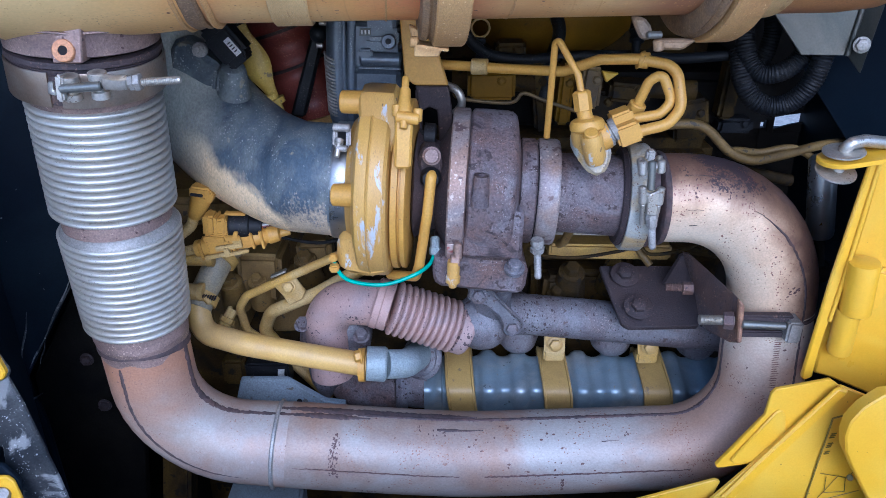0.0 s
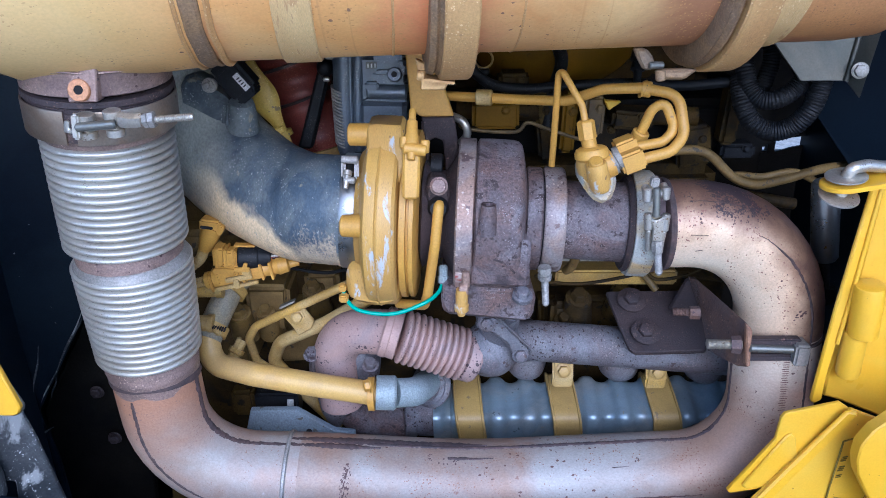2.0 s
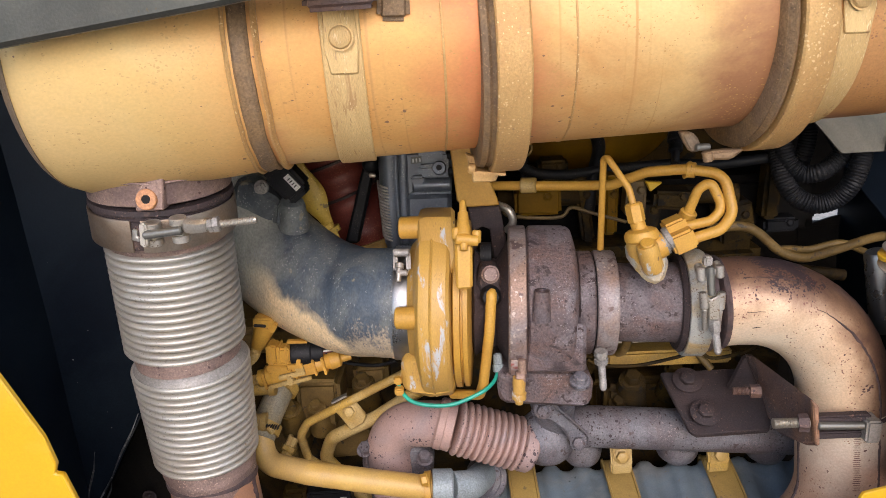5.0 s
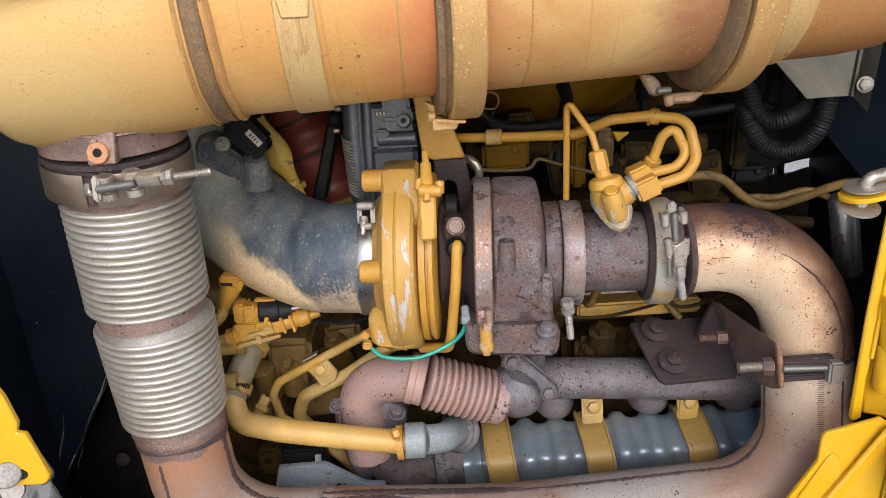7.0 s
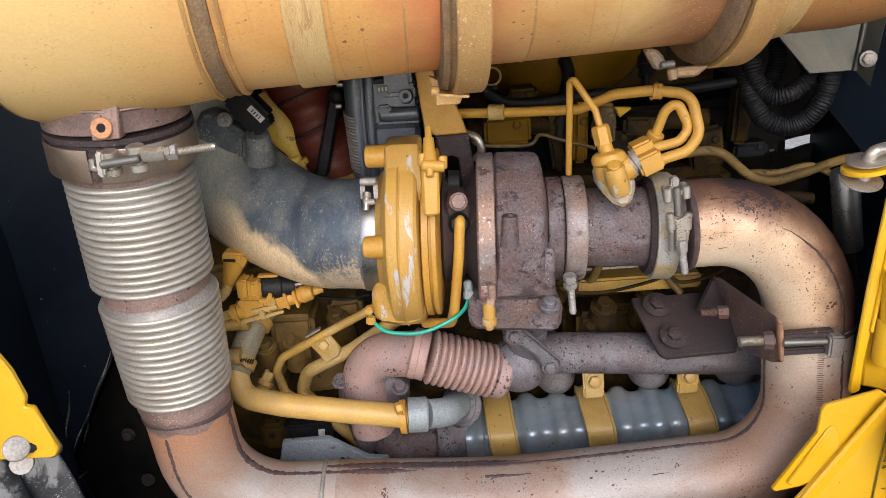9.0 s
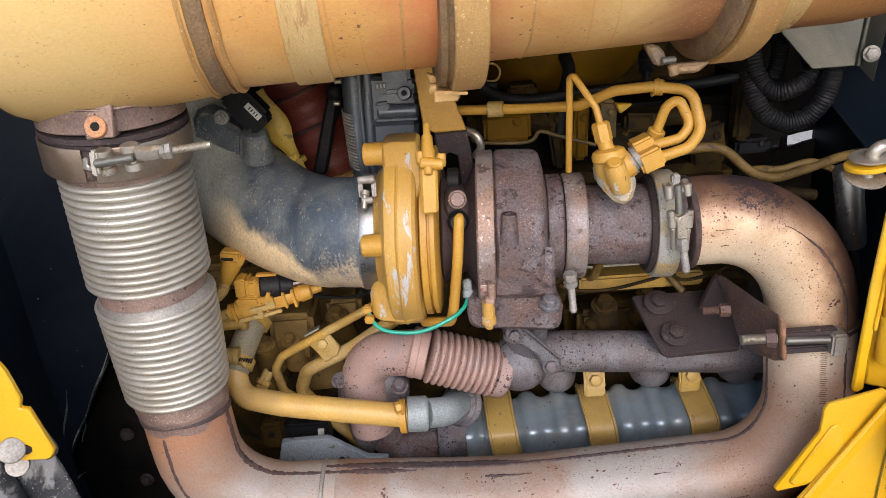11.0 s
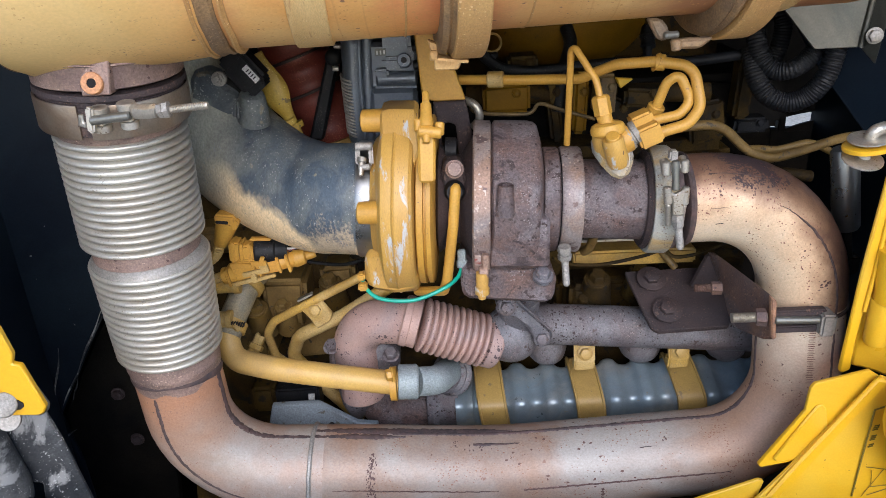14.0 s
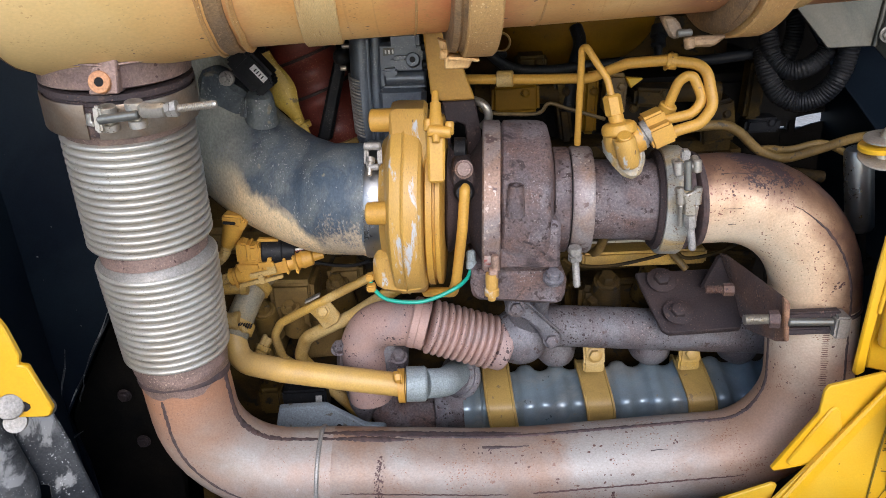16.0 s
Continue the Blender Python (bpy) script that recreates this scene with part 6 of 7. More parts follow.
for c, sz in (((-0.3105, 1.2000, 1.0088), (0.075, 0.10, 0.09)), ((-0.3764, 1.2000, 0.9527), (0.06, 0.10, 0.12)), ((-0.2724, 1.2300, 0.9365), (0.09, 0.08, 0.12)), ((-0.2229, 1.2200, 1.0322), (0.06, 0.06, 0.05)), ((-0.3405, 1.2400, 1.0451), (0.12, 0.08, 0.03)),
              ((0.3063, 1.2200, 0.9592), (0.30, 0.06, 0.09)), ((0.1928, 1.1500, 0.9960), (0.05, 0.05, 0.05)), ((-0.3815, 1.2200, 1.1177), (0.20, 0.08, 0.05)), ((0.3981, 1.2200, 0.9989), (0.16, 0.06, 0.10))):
    part("boss_casting", lump(0.003, box(c, sz, (random.uniform(-4, 4), random.uniform(-6, 6), 0), 0.010, 3)), YELLOW_SHADE_TUBE if c[0] < -0.25 else (YELLOW_SHADE_TUBE if c[0] < 0 else YELLOW_SHADE_GRIME), engine)
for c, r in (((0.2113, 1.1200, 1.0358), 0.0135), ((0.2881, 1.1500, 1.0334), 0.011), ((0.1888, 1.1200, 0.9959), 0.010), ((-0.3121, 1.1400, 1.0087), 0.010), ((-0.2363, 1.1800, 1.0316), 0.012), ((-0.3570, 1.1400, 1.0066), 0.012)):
    part("bolt", join(hexbolt(c, (0, -0.45, 0.9), r, r * 1.1), lathe(c, Vector(c) + Vector((0, 0.45, -0.9)) * 0.06, [(0, r * 1.6), (0.2, r * 1.7), (1, r * 2.2)], 20)), YELLOW_SHADE_TUBE if c[0] < 0 else YELLOW_SHADE_GRIME, engine)
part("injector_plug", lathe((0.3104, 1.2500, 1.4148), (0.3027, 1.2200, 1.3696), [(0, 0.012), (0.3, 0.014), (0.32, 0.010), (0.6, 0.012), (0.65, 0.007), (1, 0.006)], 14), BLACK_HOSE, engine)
part("fuel_rail", pipe([(0.0149, 1.2600, 1.3218), (0.2095, 1.2500, 1.3147), (0.4113, 1.2400, 1.3077)], 0.016, 0.02), YELLOW_SHADE_GRIME, engine)

# things that crowd the head, most in yellows darkened for shade
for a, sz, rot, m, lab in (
        ((0.0766, 1.2200, 1.3242), (0.075, 0.05, 0.045), 0, YELLOW_SHADE_COVER, "dusty yellow valve block, darkened for shade, on the cylinder head"),
        ((0.1937, 1.2200, 1.3094), (0.024, 0.05, 0.10), 3, YELLOW_SHADE_COVER, "upright dusty yellow bracket, darkened for shade, on the cylinder head"),
        ((0.1574, 1.2600, 1.2990), (0.022, 0.05, 0.12), -6, YELLOW_SHADE_GRIME, "grimy, shade-darkened upright engine bracket"),
        ((0.2290, 1.1900, 1.3270), (0.032, 0.045, 0.065), 5, YELLOW_SHADE_TUBE, "grimy tan bracket, toned for shade, under the clip plate"),
        ((0.2904, 1.2000, 1.3174), (0.065, 0.05, 0.030), 5, YELLOW_SHADE_GRIME, "grimy, shade-darkened connector housing on the fuel rail"),
        ((0.2537, 1.2200, 1.2900), (0.040, 0.05, 0.05), 12, YELLOW_SHADE_GRIME, "grimy, shade-darkened yellow casting beside the fuel rail"),
        ((0.4800, 1.2800, 1.3013), (0.028, 0.04, 0.10), 4, YELLOW_SHADE_GRIME, "grimy pump body, its brown darkened for shade"),
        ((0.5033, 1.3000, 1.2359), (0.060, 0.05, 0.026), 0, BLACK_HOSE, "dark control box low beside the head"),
        ((0.4119, 1.2600, 1.2574), (0.06, 0.05, 0.07), -8, YELLOW_SHADE_GRIME, "grimy, shade-darkened thermostat casting on the engine end"),
        ((0.3471, 1.2000, 1.1805), (0.05, 0.05, 0.06), 0, YELLOW_SHADE_GRIME, "grimy, shade-darkened casting under the outlet elbow"),
        ((0.1100, 1.2800, 1.3621), (0.05, 0.05, 0.035), 0, YELLOW_SHADE_GRIME, "grimy, shade-darkened clamp block under the valve cover")):
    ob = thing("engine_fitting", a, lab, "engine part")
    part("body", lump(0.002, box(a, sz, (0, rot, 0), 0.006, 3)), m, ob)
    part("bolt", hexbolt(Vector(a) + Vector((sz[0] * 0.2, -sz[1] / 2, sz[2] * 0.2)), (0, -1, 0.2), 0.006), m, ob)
solid("yellow_clip", plate([(0.2400, 1.1600, 1.3550), (0.2676, 1.1600, 1.3518), (0.2480, 1.1600, 1.3375)], 0.012, 0.002), YELLOW_CLEAN, "small bent orange-yellow clip plate", "clip")
dip = thing("dipstick", (0.0573, 1.2400, 1.3641), "yellow ring dipstick on a black tube", "dipstick")
part("ring", sweep([(0.0589 + 0.0142 * math.cos(a), 1.24, 1.4065 + 0.0142 * math.sin(a)) for a in (2 * math.pi * k / 32 for k in range(33))], 0.0019, 10), YELLOW_TAN, dip)
part("tube", lathe((0.0591, 1.2400, 1.3925), (0.0565, 1.2400, 1.3409), [(0, 0.007), (0.04, 0.0095), (0.17, 0.0095), (0.2, 0.0052), (1, 0.0052)], 16), BLACK_HOSE, dip)

# yellow tubes deep in the bay use the shade-toned copies
CABLES = (
    ("black_cable", [(0.0316, 1.2200, 1.4095), (0.0478, 1.2200, 1.3854), (0.0772, 1.2300, 1.3661), (0.1324, 1.2400, 1.3579), (0.2062, 1.2500, 1.3605), (0.3040, 1.2400, 1.3642), (0.3709, 1.2200, 1.3627), (0.4430, 1.2000, 1.3718)], 0.0085, BLACK_HOSE, "thick black cable along the valve cover"),
    ("black_cable", [(0.1867, 1.3000, 1.4151), (0.1901, 1.2800, 1.3912), (0.1748, 1.2500, 1.3514), (0.1633, 1.2400, 1.2891)], 0.011, BLACK_HOSE, "black hose rising past the valve cover"),
    ("grey_tube", [(0.0146, 1.1200, 1.3378), (0.0264, 1.1200, 1.3237), (0.0990, 1.1200, 1.3174), (0.1184, 1.1200, 1.3314), (0.1462, 1.1200, 1.3221), (0.2015, 1.1200, 1.3033)], 0.0028, YELLOW_SHADE_TUBE, "thin dusty steel tube bent behind the turbine"),
    ("thin_cable", [(0.1355, 1.1000, 1.0881), (0.1585, 1.1000, 1.0761), (0.2129, 1.1000, 1.0721), (0.2751, 1.1000, 1.0821), (0.3012, 1.1000, 1.0900)], 0.0028, YELLOW_SHADE_GRIME, "thin dusty cable under the outlet"),
    ("thin_cable", [(0.3065, 1.0900, 1.1025), (0.3235, 1.0800, 1.0876), (0.3670, 1.0800, 1.0925), (0.4003, 1.0800, 1.1071)], 0.0028, YELLOW_SHADE_GRIME, "thin dusty cable behind the elbow"),
    ("short_tube", [(0.3035, 1.1200, 1.0938), (0.3318, 1.1000, 1.0581)], 0.006, YELLOW_SHADE_TUBE, "short slanted yellow tube"),
    ("short_tube", [(0.1926, 1.0500, 1.1486), (0.1858, 1.0600, 1.1209), (0.1809, 1.0800, 1.1051)], 0.007, YELLOW_SHADE_TUBE, "short bent yellow tube"),
    ("yellow_tube", [(0.3426, 1.1700, 1.2689), (0.3911, 1.1700, 1.2707), (0.4194, 1.1700, 1.2598), (0.4558, 1.1700, 1.2264), (0.4944, 1.1700, 1.2113), (0.5429, 1.1800, 1.2156), (0.6133, 1.2000, 1.2264), (0.6691, 1.2200, 1.2260)], 0.0078, YELLOW_SHADE_TUBE, "dusty yellow tube along the engine end"),
    ("yellow_tube", [(0.4560, 1.1740, 1.2260), (0.4780, 1.1830, 1.2235), (0.5143, 1.1900, 1.2181), (0.5633, 1.1900, 1.2257), (0.6085, 1.2000, 1.2052)], 0.006, YELLOW_SHADE_TUBE, "second dusty yellow tube"),
    ("yellow_tube", [(0.4048, 1.2400, 1.1820), (0.4882, 1.2400, 1.1719), (0.5982, 1.2400, 1.1514)], 0.010, YELLOW_SHADE_GRIME, "grimy, shade-darkened tube deep beside the engine"),
    ("thin_cable", [(-0.3183, 1.1500, 1.1056), (-0.2646, 1.1500, 1.0853), (-0.2076, 1.1400, 1.0797), (-0.1687, 1.1300, 1.0903)], 0.003, BLACK_HOSE, "thin black cable under the intake hose"),
    ("thin_cable", [(-0.3613, 1.0800, 0.9437), (-0.3574, 1.0900, 0.9593), (-0.3564, 1.1200, 0.9690)], 0.0045, YELLOW_DUST, "dusty braided sensor lead"),
    ("thin_cable", [(-0.2105, 1.1400, 1.0384), (-0.1723, 1.1400, 1.0488), (-0.1353, 1.1400, 1.0384)], 0.0035, DARK_ENGINE, "dark cable behind the compressor"),
)
for nm, p, r, m, lab in CABLES:
    solid(nm, sweep(spline(p), r, 14), m, lab, "pipe" if "tube" in nm else "cable")


def ribbed(path, r, lab):
    h = thing("corrugated_hose", path[0], lab, "hose", "corrugated hoses")
    part("conduit", sweep(spline(path, 10), r, 20, ribs=r * 0.045, pitch=0.0045), BLACK_HOSE, h)
    return h


ribbed([(0.4593, 1.2000, 1.4299), (0.4565, 1.1800, 1.3979), (0.4646, 1.1700, 1.3673), (0.4822, 1.1600, 1.3517), (0.5037, 1.1500, 1.3550), (0.5251, 1.1500, 1.3687), (0.5372, 1.1500, 1.3907), (0.5394, 1.1500, 1.4283), (0.5357, 1.1500, 1.4776)], 0.0140, "black corrugated conduit in a loop")
ribbed([(0.4541, 1.1900, 1.3827), (0.4569, 1.1700, 1.3451), (0.4719, 1.1600, 1.3173), (0.4982, 1.1500, 1.3046), (0.5245, 1.1400, 1.3132), (0.5420, 1.1300, 1.3380), (0.5529, 1.1300, 1.3711), (0.5562, 1.1300, 1.4125), (0.5540, 1.1300, 1.4773)], 0.0150, "thick black corrugated conduit hanging in a loop")
ribbed([(0.4995, 1.2400, 1.4752), (0.5020, 1.2200, 1.4417), (0.5087, 1.2100, 1.4072), (0.5006, 1.2100, 1.3634), (0.4921, 1.2200, 1.3443)], 0.013, "black corrugated conduit going down")

# ---- actuator ----
act = thing("turbo_actuator", (-0.1116, 1.1500, 1.2922), "grey-blue finned actuator with a black cooling cover", "actuator")
part("housing", plate([(-0.1300, 1.1000, 1.3720), (-0.0600, 1.1000, 1.3697), (-0.0660, 1.1000, 1.2842), (-0.1340, 1.1000, 1.2892)], 0.09, 0.007), ACTUATOR, act)
part("upper_housing", plate([(-0.1280, 1.1060, 1.4360), (-0.0545, 1.1050, 1.4323), (-0.0606, 1.1050, 1.3660), (-0.1300, 1.1050, 1.3690)], 0.085, 0.006), ACTUATOR, act)
part("cross_tube", join(rod((-0.1180, 1.0980, 1.3860), (-0.0590, 1.0980, 1.3840), 0.0105, 20, 0.003), box((-0.0900, 1.0980, 1.3735), (0.060, 0.010, 0.003), (0, 2, 0), 0.001), box((-0.1090, 1.0930, 1.3950), (0.020, 0.016, 0.012), bev=0.003)), ACTUATOR, act)
part("lug", join(lathe((-0.0761, 1.1000, 1.4090), (-0.0761, 1.0860, 1.4122), [(0, 0.0105), (0.9, 0.0100), (1, 0.0088)], 24), box((-0.0920, 1.0950, 1.4080), (0.030, 0.016, 0.018), bev=0.005)), ACTUATOR, act)
part("lug_hole", lathe((-0.0761, 1.0870, 1.4120), (-0.0761, 1.0850, 1.4125), [(0, 0.0042), (1, 0.0042)], 18), HOLE, act)
part("top_cap", box((-0.0850, 1.1150, 1.4370), (0.040, 0.05, 0.024), bev=0.005), ACTUATOR, act)
part("side_stub", join(rod((-0.0640, 1.1000, 1.4270), (-0.0520, 1.1000, 1.4270), 0.006, 16), rod((-0.0640, 1.1000, 1.4020), (-0.0530, 1.1000, 1.4020), 0.007, 16)), BLACK_HOSE, act)
part("label", plate([(-0.1170, 1.1030, 1.4270), (-0.1180, 1.1030, 1.4170), (-0.1020, 1.1030, 1.4175), (-0.1015, 1.1030, 1.4270)], 0.003, 0), COVER_GREY, act, "tiny worn label")
for k in range(3):
    part("label_bar", box((-0.1140 + 0.005 * k, 1.1020, 1.4222), (0.0022, 0.001, 0.0055), bev=0), STICKER, act)
can_ = part("motor_can", lump(0.0004, sweep(spline([(-0.1480, 1.1340, 1.4480), (-0.1490, 1.1320, 1.4375), (-0.1515, 1.1320, 1.3727), (-0.1512, 1.1320, 1.2961), (-0.1500, 1.1360, 1.2860)], 6), lambda s: 0.0185 if 0.06 < s < 0.95 else 0.0165, 28, flat=1.6)), ACTUATOR, act)
part("rim", sweep(spline([(-0.1283, 1.1150, 1.4420), (-0.1323, 1.1130, 1.3743), (-0.1341, 1.1130, 1.2940)], 6), 0.0085, 20), ACTUATOR, act)
part("rim", sweep(spline([(-0.1395, 1.1080, 1.4400), (-0.1425, 1.1070, 1.3743), (-0.1425, 1.1070, 1.2940)], 6), 0.0030, 12), ACTUATOR, act)
for k in range(18):
    q = Vector(along((-0.1590, 1.1120, 1.3860), (-0.1575, 1.1120, 1.3040), k / 17))
    part("fin", sweep(spline([q + Vector((-0.0125, 0.016, 0.004)), q + Vector((-0.0100, 0.000, 0.002)), q + Vector((-0.002, -0.009, -0.001)), q + Vector((0.006, -0.007, -0.0035))], 4), lambda s: 0.0021 - 0.0007 * s, 8), STUD_GREY, can_)

# ---- charge hose, strut, loom, plugs by the intake ----
red = thing("charge_hose", (-0.2514, 1.3000, 1.2745), "dark red ribbed silicone charge hose", "hose")
part("hose", sweep(spline([(-0.3080, 1.3200, 1.5106), (-0.2726, 1.3100, 1.4140), (-0.2469, 1.3000, 1.3429), (-0.2251, 1.2900, 1.2749), (-0.2146, 1.2900, 1.2012)], 12), 0.058, 36, ribs=0.004, pitch=0.048), RED_HOSE, red)
for a, b in (((-0.2681, 1.3050, 1.3989), (-0.2668, 1.3050, 1.3949)), ((-0.2489, 1.3000, 1.3431), (-0.2475, 1.3000, 1.3390))):
    part("wire_ring", lathe(a, b, [(0, 0.058), (0, 0.0615), (1, 0.0615), (1, 0.058)], 40), RUST_BROWN, red)
solid("hose_clamp", lathe((-0.2199, 1.2880, 1.2596), (-0.2150, 1.2880, 1.2354), [(0, 0.058), (0, 0.0625), (1, 0.0625), (1, 0.058)], 40), YELLOW_DUST, "tan worm clamp on the red hose", "clamp")
st = thing("black_strut", (-0.2219, 1.1700, 1.2871), "flat black strut beside the actuator", "strut")
part("bar", plate([(-0.1949, 1.1800, 1.4185), (-0.2407, 1.1800, 1.2803), (-0.2180, 1.1800, 1.2783), (-0.1757, 1.1800, 1.4168)], 0.022, 0.004), BLACK_HOSE, st)
part("knob", ball((-0.1832, 1.1500, 1.4120), 0.013, 16), BLACK_HOSE, st)
part("stud", rod((-0.1811, 1.1500, 1.4281), (-0.1693, 1.1500, 1.4271), 0.004), STEEL, st)
part("stud", rod((-0.1856, 1.1400, 1.3976), (-0.1754, 1.1400, 1.3967), 0.004), STEEL, st)
loom = thing("wiring_loom", (-0.2598, 1.1500, 1.3142), "dusty yellow taped wiring loom", "cable")
part("loom", lump(0.0025, sweep(spline([(-0.2958, 1.1400, 1.4250), (-0.2838, 1.1400, 1.3936), (-0.2702, 1.1400, 1.3561), (-0.2584, 1.1400, 1.3275), (-0.2474, 1.1400, 1.2978), (-0.2420, 1.1400, 1.2750)], 6), lambda s: 0.0095 + 0.0125 * math.exp(-((s - 0.36) / 0.20) ** 2) - 0.002 * s, 10, flat=0.5)), YELLOW_LOOM, loom, "crumpled tape sleeve")
part("clip", join(plate([(-0.2640, 1.1200, 1.3260), (-0.2480, 1.1200, 1.3330), (-0.2440, 1.1200, 1.3240), (-0.2590, 1.1200, 1.3140)], 0.006, 0.002), lathe((-0.2700, 1.1260, 1.3172), (-0.2696, 1.1200, 1.3180), [(0, 0.0058), (0, 0.0125), (1, 0.0125), (1, 0.0058)], 24)), YELLOW_LOOM, loom)
part("band", lathe((-0.2545, 1.1400, 1.3190), (-0.2520, 1.1400, 1.3110), [(0, 0.012), (0, 0.0150), (1, 0.0150), (1, 0.012)], 20), YELLOW_LOOM, loom)
plug = thing("sensor_plug", (-0.3161, 1.0800, 1.4042), "black sensor plug with a white sticker on the intake", "sensor")
part("body", join(box((-0.2960, 1.0750, 1.4120), (0.040, 0.040, 0.050), (0, -38, 0), 0.005), box((-0.3110, 1.0700, 1.4310), (0.032, 0.034, 0.020), (0, -38, 0), 0.004)), BLACK_HOSE, plug)
part("plug_collar", box((-0.2800, 1.0700, 1.3900), (0.030, 0.040, 0.010), (0, -38, 0), 0.003), BLACK_HOSE, plug)
part("sticker", box((-0.2850, 1.0530, 1.4110), (0.009, 0.002, 0.026), (0, -38, 0), 0), STICKER, plug)
for k in range(4):
    part("sticker_bar", box((-0.2890 + 0.0027 * k, 1.0515, 1.4160 - 0.0034 * k), (0.005, 0.001, 0.0016), (0, -38, 0), 0), HOLE, plug)
part("bolt", join(box((-0.3310, 1.0500, 1.4080), (0.015, 0.012, 0.014), (0, -20, 0), 0.004, 3), lathe((-0.3310, 1.0600, 1.4060), (-0.3310, 1.0540, 1.4065), [(0, 0.0105), (1, 0.0100)], 24)), STUD_GREY, plug)
lug = thing("intake_flange", (-0.3256, 1.0650, 1.3500), "dusty black moulded lug on the intake hose", "lug")
part("lug_block", lump(0.002, plate([(-0.3737, 1.0650, 1.4127), (-0.3615, 1.0650, 1.4211), (-0.3413, 1.0650, 1.4193), (-0.3337, 1.0650, 1.4058), (-0.3227, 1.0650, 1.3930), (-0.3090, 1.0650, 1.3840), (-0.3010, 1.0650, 1.3492), (-0.3737, 1.0650, 1.3487), (-0.3854, 1.0650, 1.3668)], 0.06, 0.007)), LUG_RUBBER, lug)
part("lug_boss", lump(0.002, join(lathe((-0.2900, 1.0600, 1.3840), (-0.2960, 1.0750, 1.3400), [(0, 0.012), (0.06, 0.017), (0.2, 0.0195), (1, 0.024)], 28), box((-0.3050, 1.0800, 1.3620), (0.030, 0.050, 0.040), (0, 10, 0), 0.008, 3))), LUG_RUBBER, lug)

# ---- yellow electrical connectors ----
con = thing("elbow_connector", (-0.3503, 1.0300, 1.1835), "yellow painted elbow connector with braided lead", "connector", "connectors")
part("boot", join(box((-0.3465, 1.0300, 1.2114), (0.030, 0.024, 0.018), (0, 8, 0), 0.003), lathe((-0.3454, 1.0300, 1.2078), (-0.3633, 1.0300, 1.1700), [(0, 0.016), (0.4, 0.0145), (0.95, 0.010), (1, 0.008)], 12), box((-0.3316, 1.0250, 1.2054), (0.008, 0.02, 0.016), (0, 30, 0), 0.002)), YELLOW, con)
# near-black bar painted in for the shaded slot of the connector
part("cap", join(box((-0.3500, 1.0150, 1.2110), (0.018, 0.004, 0.004), (0, 8, 0), 0.001)), HOLE, con)
part("lead", sweep(spline([(-0.3630, 1.0300, 1.1718), (-0.3724, 1.0350, 1.1540), (-0.3971, 1.0500, 1.1323), (-0.4196, 1.0700, 1.1151)]), 0.0075, 14, ribs=0.0008, pitch=0.004), YELLOW_DUST, con)
con = thing("inline_connector", (-0.3272, 1.0300, 1.1462), "yellow connector mated to a black plug with wires", "connector", "connectors")
part("yellow_half", join(box((-0.3398, 1.0300, 1.1614), (0.018, 0.026, 0.032), (0, 4, 0), 0.003), box((-0.3236, 1.0300, 1.1586), (0.022, 0.024, 0.026), (0, 4, 0), 0.003), box((-0.3219, 1.0250, 1.1462), (0.036, 0.02, 0.008), (0, 4, 0), 0.002)), YELLOW, con)
for x, z, w, h in ((-0.3425, 1.1600, 0.005, 0.036), (-0.3300, 1.1595, 0.004, 0.032), (-0.3190, 1.1590, 0.004, 0.034)):
    part("collar_rib", box((x, 1.0300, z), (w, 0.030, h), (0, 4, 0), 0.0012), YELLOW, con)
part("latch", join(box((-0.3330, 1.0130, 1.1430), (0.030, 0.006, 0.008), (0, 4, 0), 0.001), box((-0.3060, 1.0130, 1.1450), (0.022, 0.006, 0.007), (0, 0, 0), 0.001), box((-0.3010, 1.0120, 1.1500), (0.006, 0.006, 0.012), (0, 20, 0), 0.001)), YELLOW, con)
part("black_half", lathe((-0.3139, 1.0300, 1.1571), (-0.2668, 1.0350, 1.1548), [(0, 0.016), (0.05, 0.018), (0.6, 0.0175), (0.65, 0.0155), (1, 0.0145)], 16), BLACK_HOSE, con)
part("top_bar", box((-0.3018, 1.0300, 1.1770), (0.030, 0.01, 0.004), (0, 2, 0), 0.001), YELLOW, con)
for k, m in enumerate((STICKER, RED_HOSE, BLACK_HOSE)):
    part("core_wire", sweep(spline([(-0.2682, 1.0350, 1.1567) if k == 0 else ((-0.2686, 1.0350, 1.1540) if k == 1 else (-0.2689, 1.0350, 1.1513)), (-0.2425, 1.0400, 1.1549), (-0.2152, 1.0600, 1.1373)]), 0.002, 8), m, con)
con = thing("inline_connector", (-0.3057, 1.0300, 1.1219), "long yellow inline connector with ribbed grip", "connector", "connectors")
part("body", join(lathe((-0.3667, 1.0300, 1.1201), (-0.3423, 1.0300, 1.1251), [(0, 0.009), (0.05, 0.013), (0.3, 0.013), (0.35, 0.0105), (0.5, 0.0105), (0.55, 0.014), (1, 0.014)], 16), box((-0.3281, 1.0300, 1.1298), (0.036, 0.026, 0.026), (0, -10, 0), 0.003), box((-0.2954, 1.0300, 1.1351), (0.036, 0.022, 0.022), (0, -10, 0), 0.003), lathe((-0.2825, 1.0300, 1.1371), (-0.2270, 1.0400, 1.1448), [(0, 0.012), (0.4, 0.012), (0.45, 0.014), (0.7, 0.012), (0.75, 0.007), (1, 0.006)], 14)), YELLOW, con)
